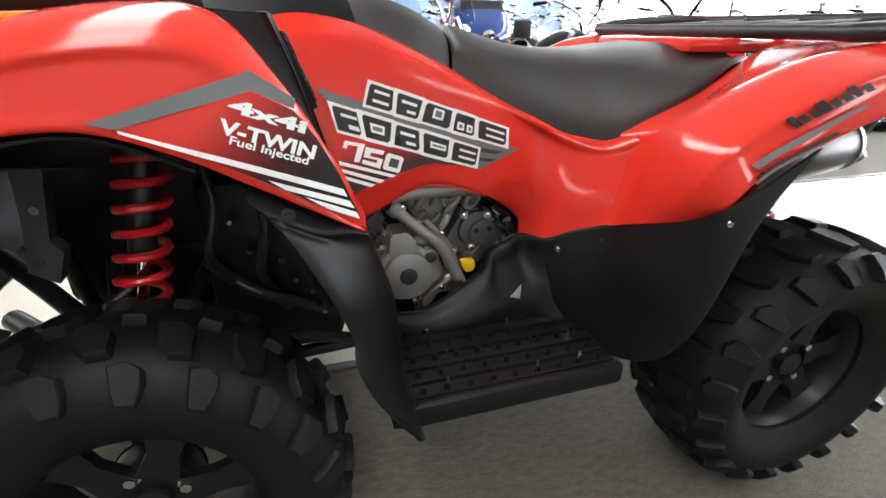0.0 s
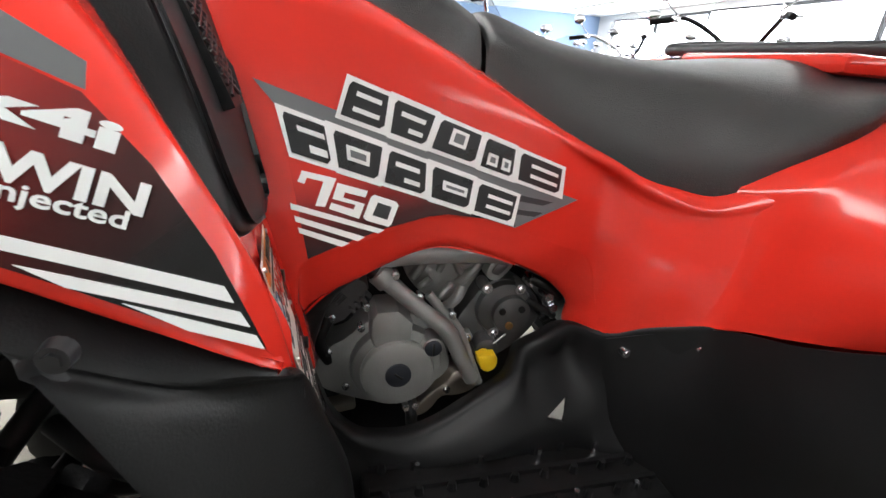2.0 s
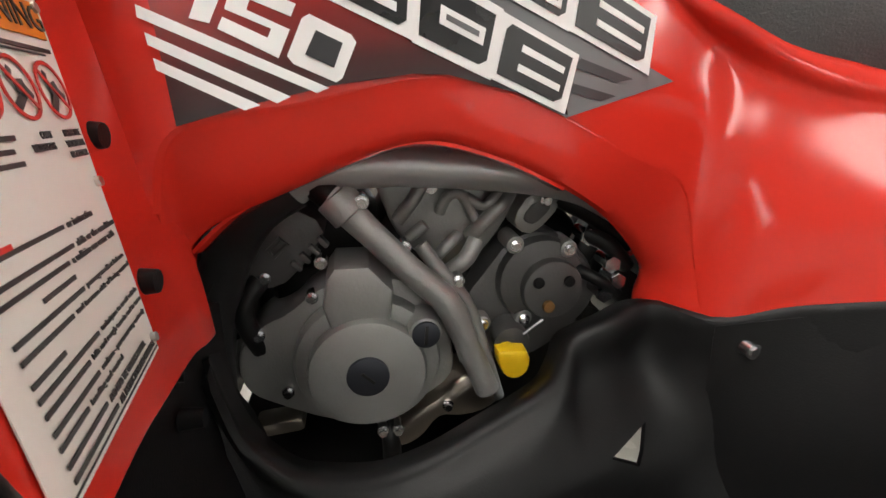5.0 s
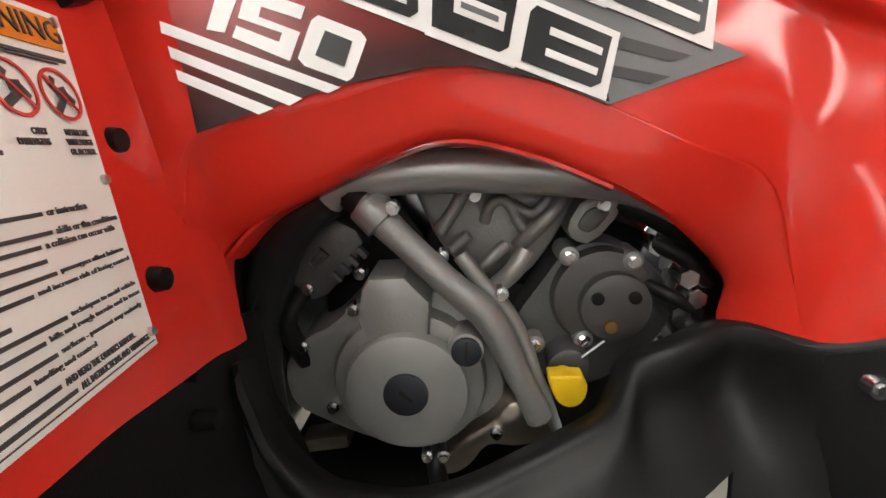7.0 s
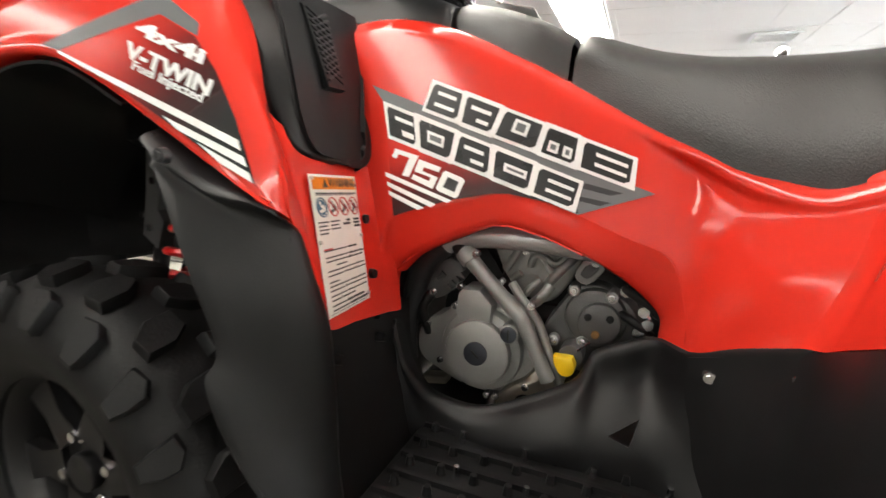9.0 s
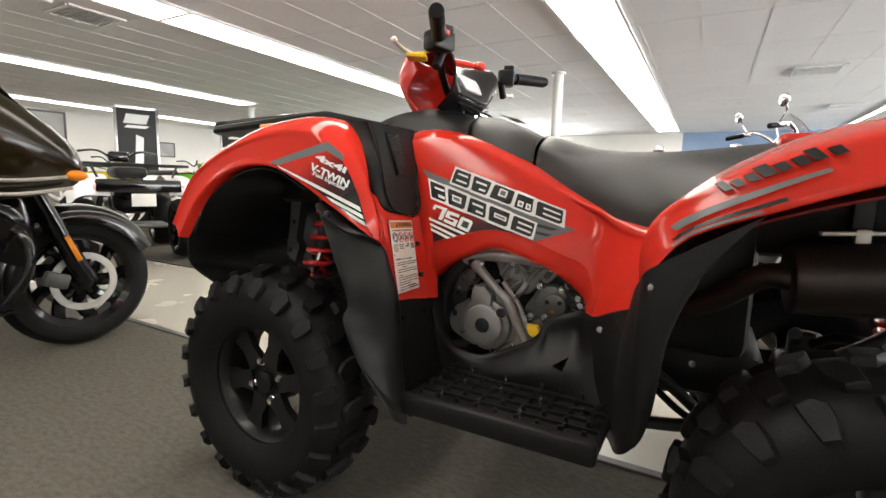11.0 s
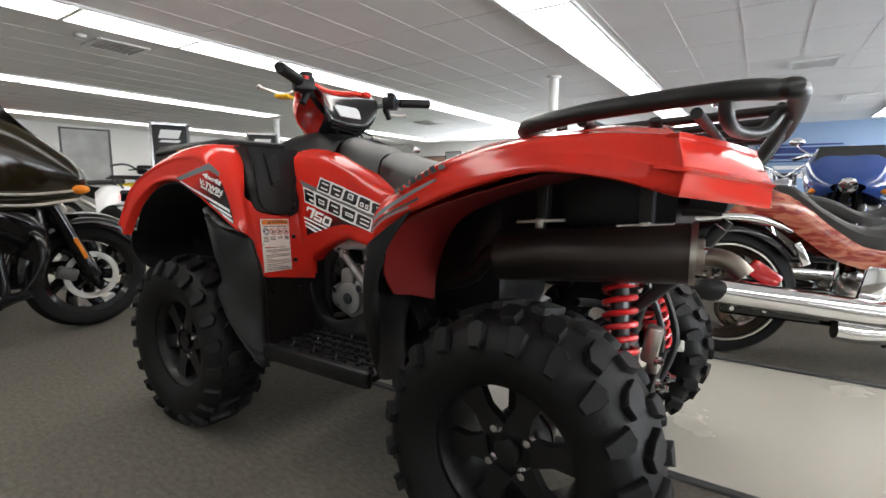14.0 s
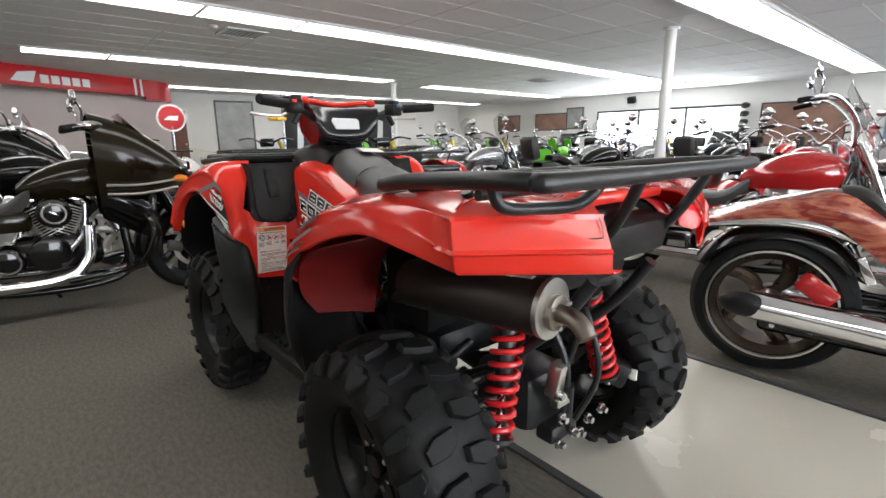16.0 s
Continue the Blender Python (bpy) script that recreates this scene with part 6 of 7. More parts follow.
for text, right, v, lead in (("CARRY", 0.72, 0.356, 1), ("PASSENGERS", 0.72, 0.383, 1), ("NEVER USE", 0.95, 0.356, 1), ("WITH DRUGS", 0.96, 0.383, 1), ("OR ALCOHOL", 0.965, 0.410, 1), ("or instruction", 0.80, 0.558, 0.08),
                             ("skills or the conditions", 0.97, 0.605, 0.10), ("a collision can occur with", 0.93, 0.633, 0.10), ("passengers affect balance", 0.945, 0.701, 0.10), ("and increase risk of losing control", 0.97, 0.732, 0.10),
                             ("techniques to avoid vehicle", 0.955, 0.806, 0.10), ("hills and rough terrain and in turns", 0.97, 0.836, 0.10), ("surfaces - pavement may seriously", 0.955, 0.872, 0.10), ("handling and control", 0.62, 0.902, 0.10),
                             ("AND READ THE OWNER'S MANUAL.", 0.85, 0.938, 0.10), ("ALL INSTRUCTIONS AND WARNINGS.", 0.94, 0.968, 0.10)):
    line(text, right, v, INK, lead)
bar(0.08, 0.26, 0.535, 0.011, REDINK)
bar(0.30, 0.52, 0.655, 0.010)
bar(0.10, 0.30, 0.765, 0.010)
bar(0.05, 0.97, 0.980, 0.003)
for u, v in ((0.945, 0.03), (0.975, 0.484), (0.972, 0.955), (0.05, 0.03), (0.04, 0.484)):
    bm = B()
    p = on_label(u, v)
    cyl(bm, p + ln * 0.003, p + ln * 0.0065, 0.0028, 0.0024, 12)
    part("label_pin", bm, ALLOY, label)
# fasteners on the body
for x, y, z, r in ((-0.308, -0.273, 0.689, 0.0085), (-0.285, -0.286, 0.611, 0.0085), (-0.270, -0.389, 0.518, 0.008), (-0.270, -0.277, 0.511, 0.008), (-0.280, -0.276, 0.541, 0.004), (-0.279, -0.468, 0.688, 0.009)):
    bm = B()
    cyl(bm, (x - 0.012, y, z), (x + 0.003, y, z + 0.001), r, r * 0.8, 14)
    part("push_rivet", bm, BLACKP, quad)
for x, y, z, mt in ((-0.384, -0.541, 0.775, STEEL), (0.170, -0.248, 0.533, ZINC), (0.243, -0.306, 0.571, ZINC), (0.262, -0.438, 0.625, ZINC), (0.296, -0.549, 0.700, ZINC)):
    bm = B()
    cyl(bm, (x, y + 0.008, z), (x, y - 0.001, z), 0.0085, 0.0075, 14)
    cyl(bm, (x, y, z), (x, y - 0.003, z), 0.005, 0.0045, 6)
    part("screw", bm, mt, quad)


# ---- motorcycles ----
# each in its own frame: x forward, y to its left, the ground at 0
def road_wheel(parent, x, R, w, spokes, rim_mat, disc=0, turn=0.0, stripe=False):
    o = new("wheel")
    o.parent = parent
    o.matrix_basis = pose(x, 0, R, 0, turn, 0)
    bm = B()
    lathe(bm, [(-w * 0.4, R * 0.70), (-w * 0.5, R * 0.80), (-w * 0.46, R * 0.91), (-w * 0.25, R * 0.985), (0, R), (w * 0.25, R * 0.985), (w * 0.46, R * 0.91), (w * 0.5, R * 0.80), (w * 0.4, R * 0.70)], seg=44)
    part("tyre", bm, RUBBER, o)
    bm = B()
    lathe(bm, [(-w * 0.42, R * 0.715), (-w * 0.3, R * 0.66), (w * 0.3, R * 0.66), (w * 0.42, R * 0.715), (w * 0.3, R * 0.62), (-w * 0.3, R * 0.62)], seg=44)
    rim = part("rim", bm, rim_mat, o)
    if stripe:
        bm = B()
        lathe(bm, [(-w * 0.505, R * 0.735), (-w * 0.50, R * 0.76), (w * 0.50, R * 0.76), (w * 0.505, R * 0.735)], seg=44)
        part("rim_stripe", bm, ALLOY, o)
    bm = B()
    cyl(bm, (0, -w * 0.45, 0), (0, w * 0.45, 0), R * 0.16, seg=20, bevel=0.006)
    part("hub", bm, rim_mat, o)
    me = None
    for k in range(spokes):
        if me is None:
            b2 = B()
            tube(b2, [(0.0, 0, R * 0.12), (R * 0.07, 0, R * 0.38), (0, 0, R * 0.66)], [R * 0.085, R * 0.055, R * 0.075], 8, 8, squash=1.0)
            me = finish(b2, "spoke", rim_mat)
        s = new("spoke", me)
        s.parent = o
        s.matrix_basis = Matrix.Rotation(2 * math.pi * k / spokes, 4, "Y") @ Matrix.Diagonal((1.3, 0.6, 1, 1))
    for s in ((-1, 1) if disc == 2 else (disc,) if disc else ()):
        bm = B()
        lathe(bm, [(s * (w * 0.5 + 0.01), R * 0.34), (s * (w * 0.5 + 0.01), R * 0.44), (s * (w * 0.5 + 0.016), R * 0.44), (s * (w * 0.5 + 0.016), R * 0.34)], seg=36)
        part("brake_disc", bm, ALLOY, o)
    return o


def vtwin(parent, x, z, dark=True, gold=False):
    e = new("engine")
    e.parent = parent
    case = BLACKPAINT if dark else ALLOY
    bm = B()
    box(bm, (x, 0, z - 0.10), (0.44, 0.24, 0.22), bevel=0.05)
    cyl(bm, (x - 0.05, -0.17, z - 0.10), (x - 0.05, 0.17, z - 0.10), 0.11, seg=28, bevel=0.015)
    cyl(bm, (x - 0.26, -0.15, z - 0.12), (x - 0.26, 0.15, z - 0.12), 0.085, seg=28, bevel=0.015)
    part("crankcase", bm, case, e)
    for s in (-1, 1):
        bm = B()
        cyl(bm, (x - 0.26, s * 0.15, z - 0.12), (x - 0.26, s * 0.168, z - 0.12), 0.072, seg=28, bevel=0.008)
        part("side_cover", bm, BLACKPAINT if dark else CHROME, e)
        if dark:
            bm = B()
            lathe(bm, [(s * 0.166, 0.058), (s * 0.166, 0.072), (s * 0.173, 0.070), (s * 0.173, 0.060)], at=(x - 0.26, 0, z - 0.12), seg=32)
            part("cover_ring", bm, CHROME, e)
        bm = B()
        cyl(bm, (x, s * 0.13, z + 0.16), (x, s * 0.21, z + 0.16), 0.09, seg=32, bevel=0.012)
        part("air_cleaner", bm, BLACKPAINT, e)
        bm = B()
        lathe(bm, [(s * 0.21, 0.05), (s * 0.21, 0.066), (s * 0.216, 0.064), (s * 0.216, 0.052)], at=(x, 0, z + 0.16), seg=32)
        box(bm, (x, s * 0.213, z + 0.16), (0.05, 0.006, 0.012), (0, 30, 0), 0.002)
        part("air_cleaner_ring", bm, CHROME, e)
    for a in (-27, 27):
        rot = Matrix.Translation((x, 0, z)) @ Matrix.Rotation(radians(a), 4, "Y")
        bm = B()
        cyl(bm, (0, 0, 0.0), (0, 0, 0.26), 0.065, seg=20)
        bm.transform(rot)
        part("cylinder", bm, case, e)
        for k in range(11):
            bm = B()
            box(bm, (0, 0, 0.03 + 0.018 * k), (0.15, 0.165, 0.006), bevel=0.002)
            bm.transform(rot)
            part("fin", bm, ALLOY, e)
        bm = B()
        box(bm, (0, 0, 0.255), (0.17, 0.16, 0.06), bevel=0.02)
        bm.transform(rot)
        part("rocker_cover", bm, CHROME, e)
    for s in (-1, 1):
        bm = B()
        tube(bm, [(x + 0.16, s * 0.13, z + 0.20), (x + 0.13, s * 0.15, z + 0.02), (x + 0.05, s * 0.15, z - 0.08)], 0.018, 10, 10)
        part("pushrod_tube", bm, CHROME, e)
    return e


def exhaust_pipe(parent, pts, r, cut=True):
    bm = B()
    tube(bm, pts, r, 30, 18)
    o = part("exhaust", bm, CHROME, parent, "polished chrome exhaust pipe")
    bm = B()
    p, q = Vector(pts[-1]), Vector(pts[-2])
    d = (p - q).normalized()
    cyl(bm, p - d * 0.01, p + d * 0.004, r[-1] * 0.86 if isinstance(r, list) else r * 0.86, seg=18)
    part("exhaust_mouth", bm, BLACKP, o)
    return o


def mirrors(parent, pts, material=CHROME):
    for x, y, z in pts:
        bm = B()
        tube(bm, [(x + 0.03, y * 0.72, z - 0.13), (x + 0.03, y * 0.95, z - 0.06), (x, y, z)], 0.006, 8, 8)
        o = part("mirror", bm, material, parent)
        bm = B()
        ball(bm, (x, y, z), 0.06, (0.35, 1.15, 0.75))
        part("mirror_head", bm, material, o)


def cruiser(name, label, paint, at, turn, fairing=False, bags=False, screen=False, bars=1.0, dark=False, chopper=False, group="motorcycles on display", rake=0.30, detail=True):
    t = thing(name, label, "motorcycle", at, turn, group)
    RW, FW = (0.335, 0.335) if chopper else (0.325, 0.325)
    wb = 0.86
    road_wheel(t, -wb, RW, 0.24 if chopper else 0.17, 5, BLACKPAINT if dark else BRONZE if chopper else ALLOY, 0 if chopper else 1, 15, stripe=chopper)
    road_wheel(t, wb - 0.03, FW, 0.13, 9 if fairing else 7, BLACKPAINT if dark else ALLOY, 2 if fairing else 1, 5)
    z0 = 0.50 if fairing and detail else 0.42
    if detail:
        vtwin(t, 0.06, z0, dark or fairing)
    else:
        bm = B()
        box(bm, (0.05, 0, z0), (0.45, 0.28, 0.36), bevel=0.07)
        part("engine", bm, ENGDARK if dark else ALLOY, t)
        for a in (-1, 1):
            bm = B()
            box(bm, (0.05 + a * 0.11, 0, z0 + 0.16), (0.14, 0.2, 0.2), (0, a * 25, 0), 0.03)
            part("cylinder", bm, CHROME, t)
    # frame
    for s in (-1, 1):
        bm = B()
        tube(bm, [(0.52, s * 0.03, 0.92), (0.42, s * 0.10, 0.55), (0.36, s * 0.13, 0.20), (-0.3, s * 0.13, 0.19), (-0.42, s * 0.13, 0.36), (-0.86, s * 0.14, 0.33)], 0.022, 30, 10)
        part("frame_tube", bm, BLACKPAINT, t)
    bm = B()
    box(bm, (-0.62, 0, 0.34), (0.5, 0.26, 0.05), bevel=0.015)
    part("swing_arm", bm, BLACKPAINT, t)
    # fork
    for s in (-1, 1):
        bm = B()
        tube(bm, [(wb - 0.03, s * 0.11, FW), (0.60, s * 0.11, 0.88), (0.52, s * 0.11, 1.05)], [0.044, 0.044, 0.038] if fairing else [0.032, 0.028, 0.024], 12, 14)
        part("fork_leg", bm, BLACKPAINT if fairing else CHROME, t)
    # fenders
    def arch(R, w, a0, a1, xc, mt, nm, lift=0.03, skirt=0.90):
        bm = B()
        secs = []
        for k in range(9):
            a = radians(a0 + (a1 - a0) * k / 8)
            rr = R + lift
            secs.append([(xc + math.cos(a) * rr * skirt, -w, R + math.sin(a) * rr * skirt), (xc + math.cos(a) * rr, -w * 0.85, R + math.sin(a) * rr), (xc + math.cos(a) * (rr + 0.02), 0, R + math.sin(a) * (rr + 0.02)),
                         (xc + math.cos(a) * rr, w * 0.85, R + math.sin(a) * rr), (xc + math.cos(a) * rr * skirt, w, R + math.sin(a) * rr * skirt)])
        sheet(bm, secs, 24, 12, 0.005)
        return part(nm, bm, mt, t)

    arch(FW, 0.085, 25 if fairing else 40, 185 if fairing else 165, wb - 0.03, BLACKPAINT if fairing else paint, "front_fender", skirt=0.80 if fairing else 0.90)
    if chopper:
        bm = B()
        secs = []
        for x, z, w, d in ((-1.22, 0.70, 0.08, 0.025), (-1.06, 0.755, 0.125, 0.05), (-0.86, 0.81, 0.14, 0.08), (-0.68, 0.85, 0.15, 0.13), (-0.56, 0.80, 0.155, 0.17), (-0.42, 0.70, 0.155, 0.17), (-0.26, 0.62, 0.15, 0.13), (-0.02, 0.62, 0.14, 0.10)):
            secs.append([(x, -w, z - d), (x, -w * 1.05, z - d * 0.4), (x, -w * 0.7, z), (x, 0, z + 0.02), (x, w * 0.7, z), (x, w * 1.05, z - d * 0.4), (x, w, z - d)])
        sheet(bm, secs, 30, 18, 0.006)
        part("tail_bodywork", bm, paint, t, "red bodywork with airbrushed flames")
        arch(RW, 0.135, 35, 150, -wb, BLACKPAINT, "rear_fender", 0.014)
        for s in (-1, 1):
            bm = B()
            sheet(bm, [[(x, s * 0.143, z - d), (x, s * 0.158, z - d / 2), (x, s * 0.148, z)] for x, z, d in ((-1.17, 0.690, 0.015), (-1.02, 0.722, 0.03), (-0.86, 0.742, 0.038), (-0.72, 0.728, 0.04), (-0.60, 0.67, 0.02))], 18, 6, 0.005)
            part("fender_trim", bm, CHROME, t, "polished chrome fender trim")
        for s in (-1, 1):
            bm = B()
            box(bm, (-0.56, s * 0.165, 0.555), (0.035, 0.02, 0.12), (0, -25, 0), 0.008)
            part("lamp_trim", bm, CHROME, t)
        bm = B()
        ball(bm, (-0.955, -0.272, 0.372), 0.056, (1.7, 0.75, 0.98), 16)
        part("silencer_mouth", bm, BLACKP, t, "dark slash-cut silencer mouth")
        bm = B()
        box(bm, (-0.62, -0.185, 0.275), (0.55, 0.02, 0.09), (0, 3, 0), 0.02)
        plate2 = part("silencer_bracket", bm, BLACKPAINT, t)
        for x in (-0.84, -0.70):
            bm = B()
            cyl(bm, (x, -0.19, 0.27), (x, -0.20, 0.27), 0.011, seg=10)
            part("bolt", bm, CHROME, plate2)
        bm = B()
        box(bm, (-0.70, -0.135, 0.44), (0.16, 0.05, 0.09), (0, 35, 0), 0.02)
        part("brake_caliper", bm, BIKERED, t, "red and chrome brake caliper")
        for s in (-1, 1):
            bm = B()
            ball(bm, (-0.02, s * 0.13, 0.47), 0.10, (2.0, 0.5, 0.75), 18)
            part("side_cover", bm, paint, t)
            bm = B()
            box(bm, (-0.26, s * 0.14, 0.40), (0.10, 0.03, 0.22), (0, 10, 0), 0.012)
            part("chrome_panel", bm, CHROME, t)
    else:
        arch(RW, 0.115, 15, 175, -wb, paint, "rear_fender", 0.035)
    # tank
    bm = B()
    secs = []
    tz = 0.78 if not chopper else 0.80
    for x, w, h in ((-0.10, 0.06, 0.05), (-0.02, 0.12, 0.12), (0.14, 0.155, 0.19), (0.30, 0.15, 0.21), (0.42, 0.11, 0.19), (0.50, 0.05, 0.13)):
        secs.append([(x, -w * 0.7, tz - 0.04), (x, -w, tz + h * 0.3), (x, -w * 0.75, tz + h * 0.8), (x, 0, tz + h), (x, w * 0.75, tz + h * 0.8), (x, w, tz + h * 0.3), (x, w * 0.7, tz - 0.04)])
    sheet(bm, secs, 24, 20, 0.006)
    part("tank", bm, paint, t)
    # seat
    bm = B()
    secs = []
    lift = 0.05 if chopper else 0.0
    for x, z, w in ((-0.66, 0.86, 0.08), (-0.58, 0.85, 0.11), (-0.47, 0.755, 0.135), (-0.32, 0.67, 0.15), (-0.16, 0.665, 0.15), (-0.02, 0.75, 0.12)) if chopper else ((-0.80, 0.80, 0.10), (-0.66, 0.80, 0.13), (-0.50, 0.76, 0.15), (-0.34, 0.68, 0.17), (-0.18, 0.69, 0.16), (-0.04, 0.80, 0.12)):
        secs.append([(x, -w, z - 0.07), (x, -w, z - 0.01), (x, -w * 0.6, z + 0.02), (x, 0, z + 0.02), (x, w * 0.6, z + 0.02), (x, w, z - 0.01), (x, w, z - 0.07)])
    sheet(bm, secs, 24, 14, 0.01)
    part("seat", bm, LEATHER, t, "black leather bike seat")
    # bars
    hz = 1.02 + 0.14 * bars
    bm = B()
    tube(bm, [(0.30 - 0.12, -0.42, hz), (0.34, -0.30, hz + 0.03), (0.48, -0.12, 1.02 + 0.08 * bars), (0.50, 0, 1.02), (0.48, 0.12, 1.02 + 0.08 * bars), (0.34, 0.30, hz + 0.03), (0.18, 0.42, hz)], 0.0135, 40, 10)
    part("handlebar", bm, BLACKPAINT if chopper else CHROME, t)
    for s in (-1, 1):
        bm = B()
        cyl(bm, (0.165, s * 0.435, hz - 0.002), (0.265, s * 0.355, hz + 0.018), 0.018, seg=12, bevel=0.003)
        part("grip", bm, RUBBER, t)
        bm = B()
        box(bm, (0.285, s * 0.335, hz + 0.022), (0.05, 0.05, 0.04), bevel=0.01)
        tube(bm, [(0.30, s * 0.33, hz + 0.02), (0.27, s * 0.39, hz + 0.015), (0.22, s * 0.45, hz + 0.005)], 0.006, 8, 8)
        part("lever", bm, CHROME, t)
    mirrors(t, [(0.24, -0.42, hz + 0.17), (0.24, 0.42, hz + 0.17)])
    # exhausts on the right
    if chopper:
        exhaust_pipe(t, [(0.20, -0.16, 0.46), (0.12, -0.2, 0.33), (-0.2, -0.22, 0.295), (-0.62, -0.235, 0.335), (-0.95, -0.24, 0.37)], [0.045] * 8 + [0.065] * 22)
        exhaust_pipe(t, [(0.0, -0.16, 0.50), (-0.03, -0.2, 0.30), (-0.15, -0.21, 0.22), (-0.3, -0.22, 0.20), (-0.42, -0.22, 0.21)], 0.045)
    else:
        exhaust_pipe(t, [(0.22, -0.15, 0.56), (0.18, -0.19, 0.34), (0.0, -0.2, 0.24), (-0.6, -0.21, 0.25), (-1.08, -0.21, 0.27)], 0.034 if fairing else 0.045)
        if fairing:
            exhaust_pipe(t, [(0.22, 0.15, 0.56), (0.18, 0.19, 0.34), (0.0, 0.2, 0.24), (-0.6, 0.21, 0.25), (-1.08, 0.21, 0.27)], 0.045)
    if fairing:
        # handlebar fairing, bags, guards
        bm = B()
        secs = []
        for x, w, zl, zh in ((0.83, 0.12, 0.84, 0.90), (0.77, 0.23, 0.80, 0.97), (0.64, 0.30, 0.76, 1.07), (0.48, 0.33, 0.74, 1.17), (0.30, 0.31, 0.75, 1.23)):
            secs.append([(x, -w * 0.8, zl), (x, -w, (zl + zh) / 2), (x, -w * 0.8, zh), (x, 0, zh + 0.02), (x, w * 0.8, zh), (x, w, (zl + zh) / 2), (x, w * 0.8, zl)])
        sheet(bm, secs, 24, 24, 0.008)
        part("fairing", bm, paint, t, "black and bronze painted fairing with pinstripes")
        FS = ((0.30, 0.31, 0.75, 1.23), (0.48, 0.33, 0.74, 1.17), (0.64, 0.30, 0.76, 1.07), (0.77, 0.23, 0.80, 0.97))
        for s in (-1, 1):
            for f in (0.66, 0.75, 0.84):
                bm = B()
                tube(bm, [(x, s * (w * (1 - 0.2 * ((f - 0.5) / 0.5) ** 1.6) + 0.004), zl + (zh - zl) * f) for x, w, zl, zh in FS], 0.0035, 16, 6)
                part("pinstripe", bm, ALLOY, t)
        for s in (-1, 1):
            for k in range(2):
                bm = B()
                tube(bm, [(0.34, s * 0.30, 0.82 - 0.055 * k), (0.52, s * 0.318, 0.815 - 0.055 * k), (0.74, s * 0.25, 0.835 - 0.05 * k)], 0.008, 14, 6)
                part("trim_strip", bm, ALLOY, t)
            bm = B()
            secs = [[(x, s * 0.14, zl), (x, s * w, (zl + zh) / 2), (x, s * 0.14, zh)] for x, w, zl, zh in ((0.30, 0.25, 0.60, 0.92), (0.45, 0.27, 0.50, 0.88), (0.56, 0.25, 0.44, 0.82), (0.62, 0.18, 0.44, 0.74))]
            sheet(bm, secs, 12, 10, 0.006)
            part("lower_cowl", bm, BLACKPAINT, t)
            bm = B()
            tube(bm, [(0.44, s * 0.10, 0.62), (0.54, s * 0.26, 0.60), (0.55, s * 0.31, 0.46), (0.47, s * 0.26, 0.30), (0.38, s * 0.12, 0.22)], 0.019, 24, 12)
            part("engine_guard", bm, BLACKPAINT, t)
            bm = B()
            box(bm, (0.28, s * 0.27, 0.27), (0.42, 0.13, 0.03), (0, -6, 0), 0.012)
            part("footboard", bm, BLACKPAINT, t)
            bm = B()
            box(bm, (0.765, s * 0.155, 0.50), (0.022, 0.008, 0.13), (0, -22, 0), 0.003)
            part("reflector", bm, ORANGE, t)
            bm = B()
            box(bm, (wb - 0.17, s * 0.15, 0.36), (0.10, 0.05, 0.07), (0, 20, 0), 0.014)
            part("brake_caliper", bm, ENGDARK, t)
            bm = B()
            ball(bm, (0.76, s * 0.25, 0.84), 0.035, (1.3, 0.8, 0.7))
            part("indicator", bm, ORANGE, t)
            bm = B()
            box(bm, (-0.82, s * 0.27, 0.56), (0.62, 0.19, 0.30), bevel=0.06)
            part("pannier", bm, BLACKPAINT, t)
            bm = B()
            box(bm, (-0.18, s * 0.17, 0.62), (0.26, 0.06, 0.12), bevel=0.03)
            part("side_panel", bm, paint, t)
        bm = B()
        sheet(bm, [[(0.62, y, 1.08), (0.53, y * 0.95, 1.18), (0.46, y * 0.9, 1.26)] for y in (-0.26, -0.13, 0, 0.13, 0.26)], 12, 8, 0.004)
        part("windscreen", bm, mat("smoked_screen", (0.02, 0.02, 0.02), 0.1, coat=0.5), t)
        bm = B()
        cyl(bm, (0.76, 0, 0.90), (0.845, 0, 0.89), 0.07, seg=24, bevel=0.01)
        part("headlamp", bm, CHROME, t)
        bm = B()
        box(bm, (-1.02, 0, 0.98), (0.42, 0.52, 0.30), bevel=0.08)
        if bags:
            part("top_box", bm, BLACKPAINT, t)
        else:
            bm.free()
    else:
        bm = B()
        cyl(bm, (0.58, 0, 0.93), (0.70, 0, 0.92), 0.085, seg=24, bevel=0.02)
        part("headlamp", bm, CHROME, t)
        if screen:
            bm = B()
            sheet(bm, [[(0.62, y, 0.98 + abs(y) * 0.2), (0.54, y * 1.15, 1.18), (0.44, y * 0.8, 1.44 - abs(y) * 0.3)] for y in (-0.25, -0.12, 0, 0.12, 0.25)], 12, 10, 0.004)
            o = part("windscreen", bm, GLASS, t, "clear windscreen")
        if bags:
            for s in (-1, 1):
                bm = B()
                box(bm, (-0.80, s * 0.25, 0.58), (0.46, 0.16, 0.28), bevel=0.06)
                part("pannier", bm, LEATHER, t)
            bm = B()
            box(bm, (-0.92, 0, 0.98), (0.12, 0.26, 0.26), (0, -12, 0), 0.04)
            part("backrest", bm, LEATHER, t)
    bm = B()
    ball(bm, (-1.15, 0, 0.60 if not chopper else 0.70), 0.04, (0.7, 1.4, 0.8))
    part("tail_lamp", bm, REDLAMP if fairing else REDINK, t)
    bm = B()
    tube(bm, [(-0.05, 0.14, 0.20), (0.0, 0.26, 0.02)], 0.013, seg=8)
